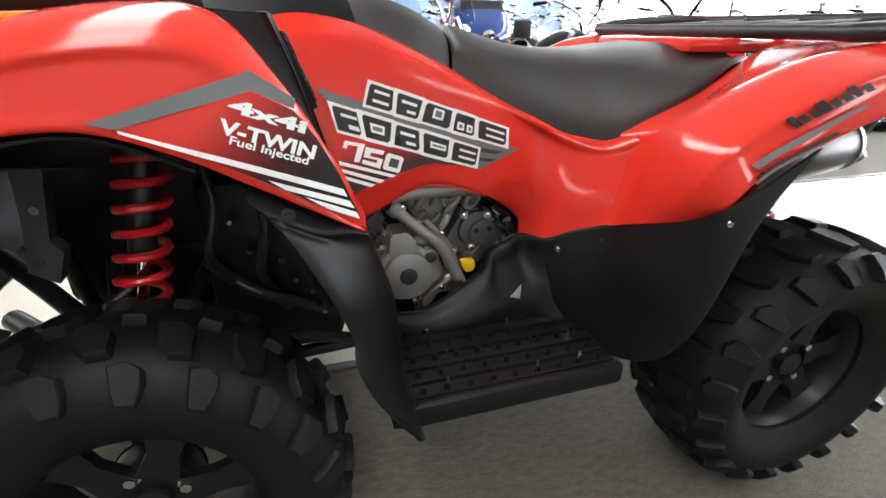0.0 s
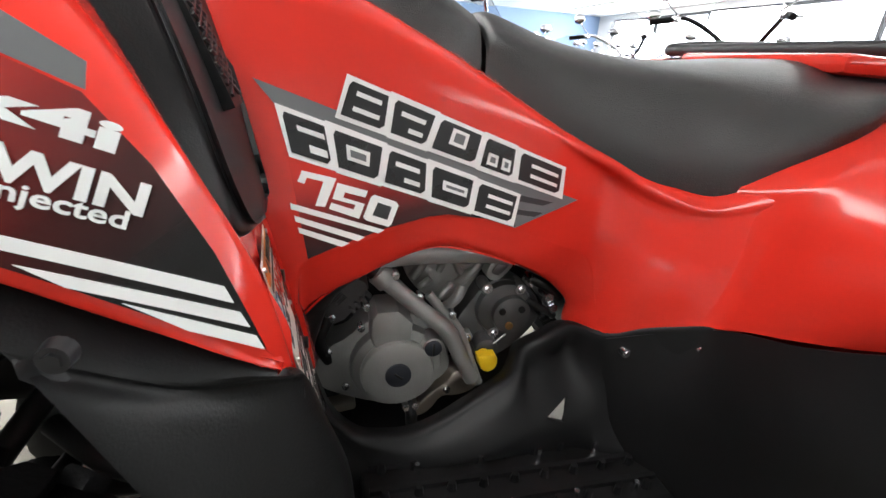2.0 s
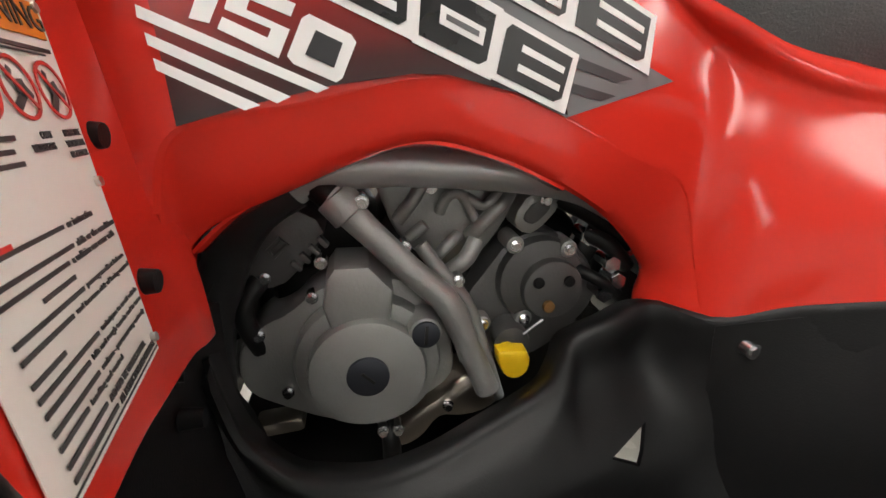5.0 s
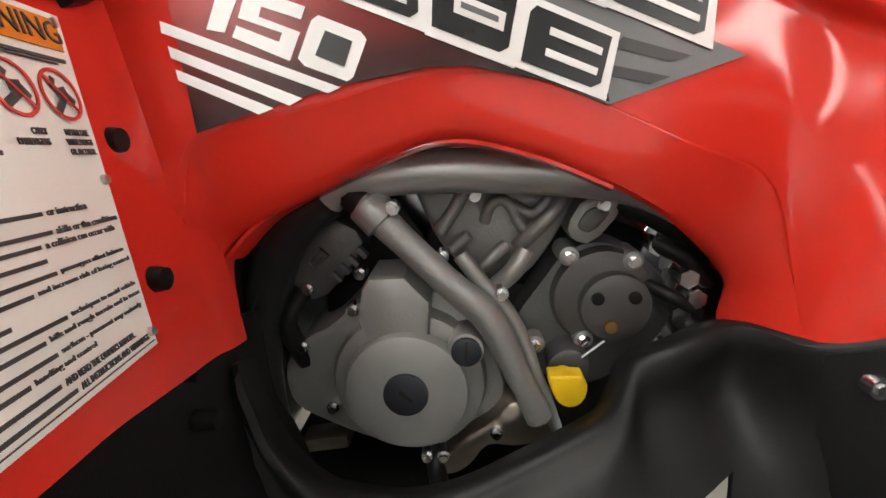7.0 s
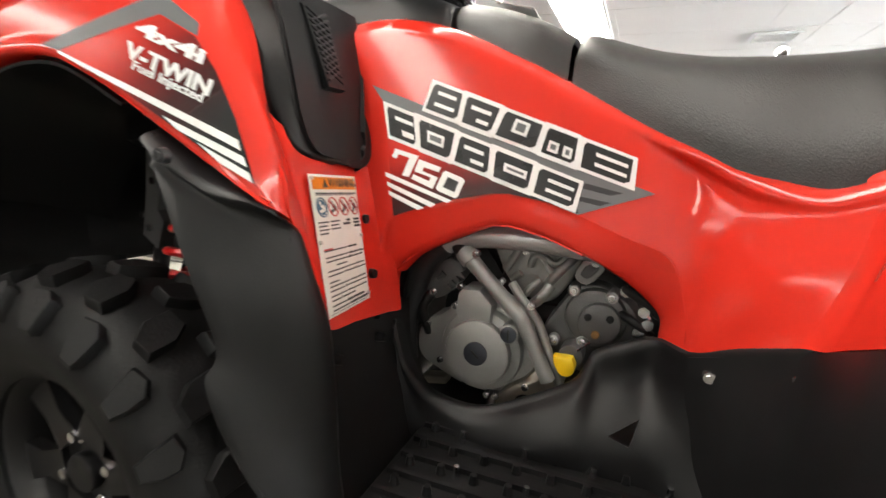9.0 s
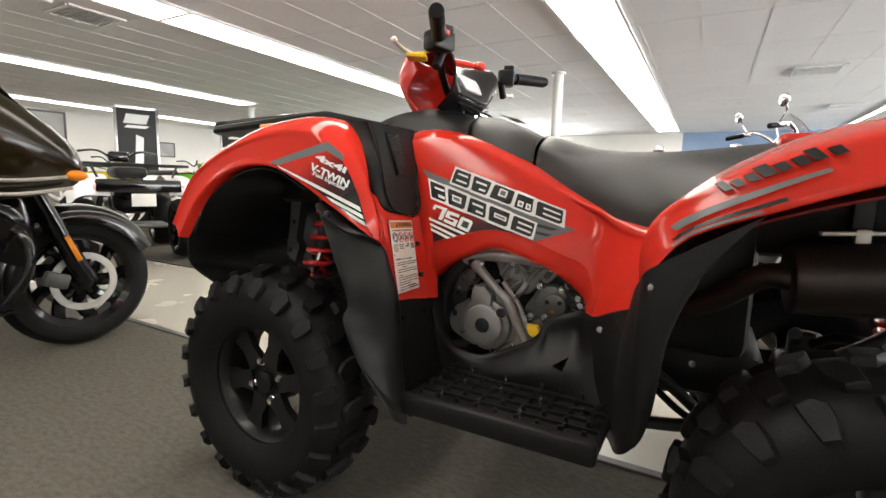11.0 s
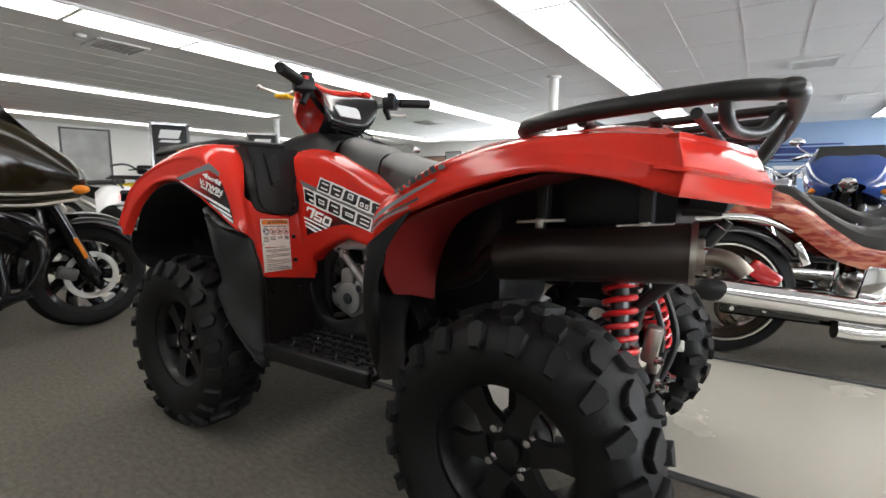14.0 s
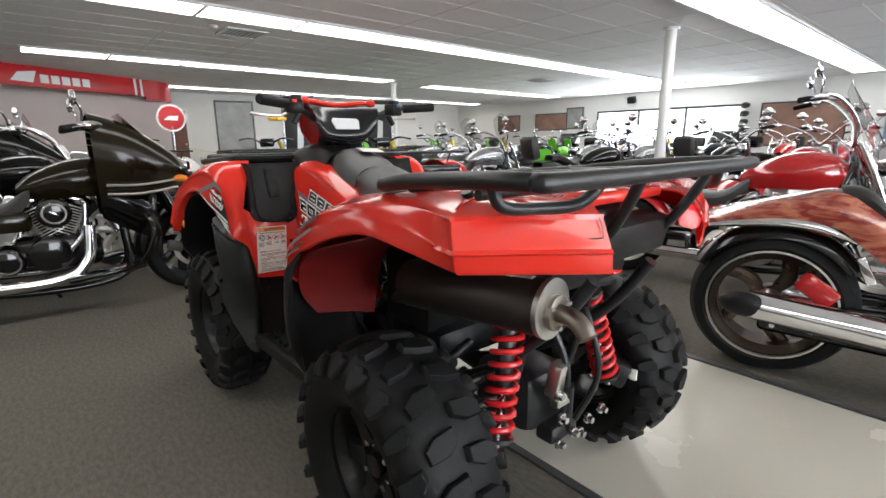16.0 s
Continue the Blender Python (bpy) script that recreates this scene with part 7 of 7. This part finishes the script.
    part("side_stand", bm, BLACKPAINT, t)
    return t


def dirt_bike(name, label, paint, at, turn):
    t = thing(name, label, "motorcycle", at, turn, "sport bikes on display")
    road_wheel(t, -0.70, 0.32, 0.12, 12, ALLOY, 1)
    road_wheel(t, 0.70, 0.34, 0.09, 12, ALLOY, 1)
    for s in (-1, 1):
        bm = B()
        tube(bm, [(0.70, s * 0.10, 0.34), (0.50, s * 0.10, 0.95)], 0.026, seg=12)
        part("fork_leg", bm, BIKESILVER, t)
        bm = B()
        sheet(bm, [[(0.10, s * 0.10, 0.86), (0.10, s * 0.17, 0.74), (0.12, s * 0.13, 0.58)], [(0.30, s * 0.13, 0.90), (0.30, s * 0.20, 0.76), (0.30, s * 0.17, 0.58)], [(0.46, s * 0.12, 0.88), (0.48, s * 0.19, 0.74), (0.44, s * 0.16, 0.62)]], 10, 10, 0.006)
        part("shroud", bm, paint, t)
        bm = B()
        sheet(bm, [[(-0.45, s * 0.10, 0.86), (-0.45, s * 0.13, 0.74)], [(-0.2, s * 0.11, 0.82), (-0.2, s * 0.14, 0.62)], [(0.05, s * 0.11, 0.80), (0.05, s * 0.14, 0.60)]], 8, 5, 0.006)
        part("side_panel", bm, BLACKPAINT, t)
    bm = B()
    sheet(bm, [[(1.02, y * 0.5, 0.72), (0.85, y, 0.78), (0.55, y, 0.82)] for y in (-0.09, 0, 0.09)], 8, 10, 0.006)
    part("front_fender", bm, paint, t)
    bm = B()
    sheet(bm, [[(-1.02, y * 0.7, 0.98), (-0.7, y, 0.90), (-0.4, y, 0.86)] for y in (-0.10, 0, 0.10)], 8, 10, 0.006)
    part("rear_fender", bm, paint, t)
    bm = B()
    box(bm, (-0.18, 0, 0.90), (0.74, 0.15, 0.08), (0, -3, 0), 0.03)
    part("seat", bm, LEATHER, t)
    bm = B()
    box(bm, (0.08, 0, 0.46), (0.42, 0.26, 0.34), bevel=0.06)
    part("engine", bm, ENGDARK, t)
    bm = B()
    box(bm, (0.62, 0, 0.98), (0.05, 0.22, 0.24), (0, -20, 0), 0.03)
    part("number_plate_panel", bm, paint, t)
    bm = B()
    tube(bm, [(0.36, -0.40, 1.12), (0.44, -0.22, 1.12), (0.48, 0, 1.04), (0.44, 0.22, 1.12), (0.36, 0.40, 1.12)], 0.012, 24, 8)
    part("handlebar", bm, BLACKPAINT, t)
    bm = B()
    tube(bm, [(0.18, -0.14, 0.48), (-0.2, -0.16, 0.46), (-0.55, -0.16, 0.70), (-0.85, -0.15, 0.78)], 0.04, 20, 12)
    part("exhaust", bm, ALLOY, t)
    bm = B()
    tube(bm, [(0.0, 0.12, 0.30), (0.02, 0.24, 0.02)], 0.013, seg=8)
    part("side_stand", bm, BLACKPAINT, t)
    return t


def small_quad(name, label, paint, at, turn):
    t = thing(name, label, "quad bike", at, turn, "quad bikes on display")
    for x in (-0.62, 0.62):
        for s in (-1, 1):
            o = road_wheel(t, x, 0.31, 0.22, 5, BLACKPAINT)
            o.matrix_basis = pose(x, s * 0.44, 0.31)
    for x0 in (-1, 1):
        for s in (-1, 1):
            bm = B()
            sheet(bm, [[(x0 * 0.62 + d, s * 0.24, z), (x0 * 0.62 + d * 1.05, s * 0.45, z), (x0 * 0.62 + d * 1.1, s * 0.56, z - 0.09)] for d, z in ((-0.40, 0.66), (-0.22, 0.80), (0, 0.85), (0.22, 0.82), (0.38, 0.74))], 16, 10, 0.006)
            part("fender", bm, paint, t)
    bm = B()
    box(bm, (0.0, 0, 0.62), (0.9, 0.34, 0.34), bevel=0.08)
    part("body", bm, BLACKPAINT, t)
    bm = B()
    box(bm, (-0.18, 0, 0.88), (0.66, 0.30, 0.12), bevel=0.05)
    part("seat", bm, LEATHER, t)
    for x0 in (-0.78, 0.72):
        bm = B()
        tube(bm, [(x0 - 0.2, -0.42, 0.95), (x0 + 0.2, -0.42, 0.95), (x0 + 0.2, 0.42, 0.95), (x0 - 0.2, 0.42, 0.95)], 0.013, seg=8, closed=True)
        for k in range(3):
            tube(bm, [(x0 - 0.1 + 0.1 * k, -0.42, 0.95), (x0 - 0.1 + 0.1 * k, 0.42, 0.95)], 0.009, seg=8)
        for s in (-1, 1):
            tube(bm, [(x0, s * 0.36, 0.95), (x0, s * 0.30, 0.80)], 0.011, seg=8)
        part("rack", bm, RACK, t)
    for s in (-1, 1):
        for k in range(2):
            bm = B()
            box(bm, (-1.0, s * (0.32 - 0.13 * k), 0.74), (0.03, 0.09, 0.06), (0, -10, 0), 0.012)
            part("tail_lamp", bm, REDLAMP, t)
    bm = B()
    box(bm, (-1.0, 0, 0.75), (0.05, 0.70, 0.12), bevel=0.02)
    part("tail_panel", bm, BLACKPAINT, t)
    bm = B()
    box(bm, (-1.03, -0.02, 0.62), (0.01, 0.20, 0.12), bevel=0.003)
    part("paper_tag", bm, LABELPAPER, t)
    bm = B()
    tube(bm, [(0.28, -0.38, 1.10), (0.36, -0.2, 1.12), (0.42, 0, 1.02), (0.36, 0.2, 1.12), (0.28, 0.38, 1.10)], 0.013, 20, 8)
    box(bm, (0.40, 0, 1.06), (0.10, 0.2, 0.12), bevel=0.03)
    part("handlebar", bm, BLACKPAINT, t)
    bm = B()
    cyl(bm, (-0.98, 0.16, 0.44), (-0.62, 0.16, 0.44), 0.06, seg=16, bevel=0.005)
    box(bm, (-0.70, 0, 0.36), (0.3, 0.5, 0.05), bevel=0.02)
    part("axle", bm, ENGDARK, t)
    return t


# beside the quad bike
cruiser("touring_motorcycle", "black and bronze touring motorcycle with fairing and chrome engine", GOLDBLACK, (-2.40, -0.97, 0), 88, fairing=True, dark=True, bags=False)
cruiser("chopper_motorcycle", "red chopper motorcycle with airbrushed flames and chrome exhaust", FLAME, (1.73, 1.82, 0), 15, chopper=True, bars=1.6, screen=True)
cruiser("cruiser_motorcycle", "red tank cruiser motorcycle with high handlebar and mirrors", BIKERED, (0.39, 2.95, 0), 15, bars=2.0, screen=True)
cruiser("cruiser_motorcycle", "black cruiser motorcycle with windscreen and chrome engine", BLACKPAINT, (1.95, 3.35, 0), 15, bars=1.3, screen=True)

# the rows further off
base = {}
base["chrome"] = cruiser("cruiser_motorcycle", "silver and chrome cruiser motorcycle with a windscreen", BIKESILVER, (-3.2, 3.6, 0), 75, screen=True, detail=False)
base["black"] = cruiser("cruiser_motorcycle", "black cruiser motorcycle with leather panniers", BLACKPAINT, (-1.9, 4.4, 0), 75, bags=True, detail=False)
base["blue"] = cruiser("cruiser_motorcycle", "blue cruiser motorcycle with chrome engine", BIKEBLUE, (3.3, 4.4, 0), 60, bars=1.3, detail=False)
base["red"] = cruiser("cruiser_motorcycle", "dark red cruiser motorcycle with chrome engine", BIKERED, (0.1, 4.9, 0), 75, bars=1.2, detail=False)
base["tour"] = cruiser("touring_motorcycle", "gloss black touring motorcycle with fairing and top box", BLACKPAINT, (-4.3, -1.5, 0), 86, fairing=True, dark=True, bags=True, detail=False)
base["tourblue"] = cruiser("touring_motorcycle", "dark blue touring motorcycle with fairing", BIKEBLUE, (1.75, 5.0, 0), -95, fairing=True, dark=True, detail=False)
base["green"] = dirt_bike("dirt_bike", "lime green off-road motorcycle with black seat", GREEN, (-7.6, 3.4, 0), 80)
base["yellow"] = dirt_bike("dirt_bike", "yellow off-road motorcycle with black seat", BIKEYELLOW, (-7.9, 2.2, 0), 80)
base["quad"] = small_quad("quad_bike_white", "white utility quad bike seen from behind", BIKEWHITE, (-5.3, 1.6, 0), 160)
base["redquad"] = small_quad("quad_bike_red", "red utility quad bike among the motorcycles", RED, (-3.6, 2.6, 0), 170)
spots = []
for i in range(11):
    spots.append((("green", "chrome", "yellow", "green", "chrome", "chrome", "black", "red", "chrome", "blue", "chrome")[i], -8.0 + 1.15 * i, 6.4 + 0.15 * math.sin(i * 2.1), 80))
for i in range(9):
    spots.append((("green", "black", "green", "chrome", "yellow", "black", "red", "chrome", "black")[i], -8.6 + 1.25 * i, 9.3 + 0.12 * math.sin(i * 1.7), 85))
for i in range(9):
    spots.append((("black", "tour", "black", "chrome")[i % 4], -8.8 + 1.15 * i, 12.6, -92))
for i in range(6):
    spots.append((("green", "yellow", "green", "yellow", "green", "green")[i % 6], -8.6 - 0.3 * (i % 2), 4.6 + 1.0 * i, 25))
for i in range(5):
    spots.append((("chrome", "blue", "chrome", "black", "red")[i], 4.3 + 0.95 * i, 3.0 + 0.25 * i, 65))
for i in range(6):
    spots.append((("chrome", "black", "blue", "chrome", "tourblue", "chrome")[i], 2.2 + 1.05 * i, 6.9, 70))
for i in range(4):
    spots.append((("chrome", "black", "chrome", "red")[i], 3.0 + 1.2 * i, 10.2, 75))
spots += [("chrome", -4.4, 4.1, 75), ("chrome", -5.6, 4.5, 75), ("black", -5.4, -2.0, 86), ("chrome", -6.6, -1.4, 86), ("black", -7.9, -1.8, 86), ("red", -9.2, -1.5, 86), ("black", -3.6, -1.3, 88), ("quad", -7.1, 0.3, 186)]
for kind, x, y, turn in spots:
    copy_thing(base[kind], pose(x, y, 0, 0, 0, turn + random.uniform(-5, 5)))

# ---- posts, signs and fittings ----
for x, y in ((-1.83, 6.15), (-9.75, 6.9)):
    bm = B()
    cyl(bm, (x, y, 0), (x, y, H), 0.075, seg=24)
    cyl(bm, (x, y, H - 0.03), (x, y, H + 0.005), 0.11, seg=24)
    cyl(bm, (x, y, 0), (x, y, 0.02), 0.12, seg=24)
    solid("post", bm, POSTM, "round white painted steel post", "post", smooth=True)
wall("partition", (-13.6, Y0), (-13.6, 2.07), 0.12, [], mat("pinkish_wall_paint", (0.80, 0.70, 0.67), 0.7, vary=0.05, scale=1.2), "pinkish white partition wall behind the motorcycles")


def valance():
    t = thing("red_sign_valance", "long red sign valance with white shapes under the ceiling", "sign", (-11.4, -1.14, 0), 29.6)
    bm = B()
    box(bm, (0, 0.0, 2.40), (0.08, 6.0, 0.40), bevel=0.008)
    part("board", bm, SIGNRED, t)
    bm = B()
    sheet(bm, [[(dx, y, 2.12), (dx, y, 2.60)] for y, dx in ((2.98, 0.04), (3.3, 0.06), (3.6, 0.02), (3.84, -0.12), (3.95, -0.4))], 24, 4, 0.06)
    part("end_board", bm, SIGNRED, t)
    for y in (2.72, 2.88):
        bm = B()
        box(bm, (0.046, y, 2.40), (0.012, 0.06, 0.40))
        part("white_bar", bm, WHITE, t)
    for k in range(5):
        bm = B()
        box(bm, (0.046, 0.70 + 0.21 * k, 2.37), (0.014, 0.16, 0.17), bevel=0.006)
        part("wordmark_shape", bm, WHITE, t)
    bm = B()
    prism(bm, [(-0.24, -0.10), (0.16, -0.11), (0.24, 0.12), (-0.10, 0.07)], 0.012, frame3((0.041, 0.32, 2.39), (0, 1, 0), (0, 0, 1)))
    part("emblem_shape", bm, WHITE, t)


valance()


def banner(x, y, h, turn, label):
    t = thing("banner_stand", label, "sign", (x, y, 0), turn, "upright banner stands")
    bm = B()
    box(bm, (0, 0, h / 2 + 0.05), (0.03, 0.62, h - 0.1), bevel=0.006)
    part("panel", bm, SIGNBLACK, t)
    bm = B()
    for s in (-1, 1):
        box(bm, (0.0, s * 0.33, h / 2), (0.05, 0.05, h), bevel=0.006)
    box(bm, (0, 0, h - 0.02), (0.05, 0.62, 0.05))
    box(bm, (0, 0, 0.03), (0.35, 0.7, 0.06), bevel=0.01)
    part("frame", bm, BIKESILVER, t)
    for z, hh, w in ((h - 0.22, 0.17, 0.42), (h - 0.36, 0.05, 0.40)):
        bm = B()
        prism(bm, [(-w / 2, -hh / 2), (w / 2 - 0.06, -hh / 2), (w / 2, hh / 2), (-w / 2 + 0.05, hh / 2)], 0.01, frame3((0.018, 0, z), (0, 1, 0), (0, 0, 1)))
        part("logo_shape", bm, WHITE, t)
    bm = B()
    prism(bm, [(-0.08, -0.45), (0.06, -0.45), (0.10, 0.4), (-0.02, 0.45)], 0.01, frame3((0.018, 0, h - 0.95), (0, 1, 0), (0, 0, 1)))
    part("graphic_shape", bm, BIKEWHITE, t)


banner(-9.0, 3.75, 2.1, -20, "tall black banner stand with white graphics in a silver frame")
banner(-9.0, 5.9, 2.1, -35, "tall black banner stand with white graphics in a silver frame")
t = thing("round_sign", "round red sign with a white wing shape on a post", "sign", (-10.3, 1.45, 0))
bm = B()
cyl(bm, (0, 0, 0), (0, 0, 1.4), 0.025, seg=12)
cyl(bm, (0, 0, 0), (0, 0, 0.03), 0.2, seg=24)
part("stand", bm, BIKESILVER, t)
bm = B()
cyl(bm, (-0.02, 0, 1.58), (0.02, 0, 1.58), 0.27, seg=32, bevel=0.006)
part("disc", bm, SIGNRED, t)
bm = B()
lathe(bm, [(-0.025, 0.25), (-0.025, 0.285), (0.026, 0.285), (0.026, 0.25)], "x", 32, (0, 0, 1.58))
part("rim", bm, WHITE, t)
bm = B()
prism(bm, [(-0.14, -0.04), (0.12, -0.05), (0.14, 0.05), (-0.05, 0.04)], 0.01, frame3((0.021, 0, 1.58), (0, 1, 0), (0, 0, 1)))
part("wing_shape", bm, WHITE, t)
t = thing("door_1", "brown wooden door in the end wall", "door", (X0 + 0.12, 2.55, 0), kind="structure")
bm = B()
box(bm, (0, 0, 1.02), (0.05, 0.92, 2.04), bevel=0.004)
part("leaf", bm, BROWN, t)
bm = B()
for s in (-1, 1):
    box(bm, (0, s * 0.5, 1.04), (0.08, 0.08, 2.1))
box(bm, (0, 0, 2.1), (0.08, 1.08, 0.08))
part("frame", bm, POSTM, t)
bm = B()
ball(bm, (0.06, 0.38, 1.0), 0.035)
part("handle", bm, ALLOY, t)


def picture(x, y, z, w, h, turn, art, label, frame_mat=FRAMEM):
    t = thing("framed_poster", label, "poster", (x, y, z), turn, "framed posters")
    bm = B()
    for s in (-1, 1):
        box(bm, (0, s * w / 2, 0), (0.03, 0.04, h + 0.04))
        box(bm, (0, 0, s * h / 2), (0.03, w, 0.04))
    part("frame", bm, frame_mat, t)
    bm = B()
    box(bm, (-0.004, 0, 0), (0.012, w - 0.04, h - 0.04))
    part("print", bm, art, t)
    return t


picture(-11.0, 3.0, 1.03, 0.85, 2.0, -12, POSTER, "tall grey poster in a black stand frame")
POSTER2 = mat("poster_brown", (0.25, 0.14, 0.1), 0.4, vary=0.6, scale=2.5)
picture(-10.4, Y1 - 0.12, 1.75, 1.5, 0.62, -90, POSTER2, "wide brown framed poster on the long wall")
picture(-9.3, Y1 - 0.12, 1.85, 0.7, 0.75, -90, POSTER, "grey framed poster on the long wall")
picture(-12.6, Y1 - 0.12, 1.75, 1.2, 0.62, -90, POSTER2, "brown framed poster on the long wall")
picture(-2.2, Y1 - 0.12, 1.45, 1.9, 1.15, -90, POSTER2, "large brown display board on the long wall")
picture(X0 + 0.12, 8.2, 1.75, 0.9, 0.45, 0, POSTER, "small framed poster on the end wall")
for k in range(5):
    t = thing("cap", "black cap hanging on the wall display", "cap", (-3.55, Y1 - 0.2, 2.0 - 0.23 * k), group="caps on the wall")
    bm = B()
    ball(bm, (0, 0, 0), 0.12, (1, 0.8, 0.7))
    part("crown", bm, LEATHER, t)
    bm = B()
    box(bm, (0, -0.12, -0.04), (0.2, 0.14, 0.015), (20, 0, 0), 0.005)
    part("brim", bm, LEATHER, t)
t = thing("loudspeaker", "small black loudspeaker under the ceiling", "loudspeaker", (-7.0, Y1 - 0.25, 2.36))
bm = B()
box(bm, (0, 0, 0), (0.24, 0.2, 0.2), (20, 0, 0), 0.02)
part("box", bm, BLACKP, t)
bm = B()
box(bm, (0, 0.12, 0.06), (0.05, 0.16, 0.05))
part("bracket", bm, STEEL, t)
# wall sign painted in bars
t = thing("wall_sign", "navy and red painted business sign on the blue wall", "sign", (1.9, Y1 - 0.105, 1.8))
for dx, dz, w, h, mt in ((0.1, 0.22, 1.9, 0.05, SIGNBLUE), (-0.15, 0.08, 1.7, 0.16, SIGNBLUE), (0.1, -0.10, 1.3, 0.10, SIGNBLUE), (0.75, -0.10, 0.25, 0.09, SIGNRED), (0.1, -0.22, 2.0, 0.03, SIGNBLUE), (0.2, -0.38, 0.9, 0.10, WHITE), (0.2, -0.60, 1.3, 0.14, WHITE)):
    bm = B()
    prism(bm, [(-w / 2, -h / 2), (w / 2 - 0.05, -h / 2), (w / 2, h / 2), (-w / 2 + 0.05, h / 2)], 0.006, frame3((-dx, 0, dz), (-1, 0, 0), (0, 0, 1)))
    part("sign_bar", bm, mt, t)


def vent(x, y, turn=0):
    t = thing("ceiling_vent", "white louvred air vent in the ceiling", "ceiling vent", (x, y, H - 0.008), turn, "ceiling vents")
    bm = B()
    for s in (-1, 1):
        box(bm, (s * 0.27, 0, 0), (0.05, 0.56, 0.02))
        box(bm, (0, s * 0.27, 0), (0.5, 0.05, 0.02))
    part("frame", bm, GRIDM, t)
    for k in range(7):
        bm = B()
        box(bm, (0, -0.2 + 0.066 * k, 0.004), (0.49, 0.05, 0.006), (35, 0, 0))
        part("slat", bm, POSTM, t)


for x, y in ((1.52, 7.3), (-5.9, 1.6), (-6.75, 9.6), (2.5, 10.8)):
    vent(x, y)
t = thing("smoke_detector", "small round white smoke detector", "smoke detector", (-5.7, 1.15, H - 0.035))
bm = B()
cyl(bm, (0, 0, 0), (0, 0, 0.04), 0.055, 0.07, 20, 0.006)
part("body", bm, POSTM, t)
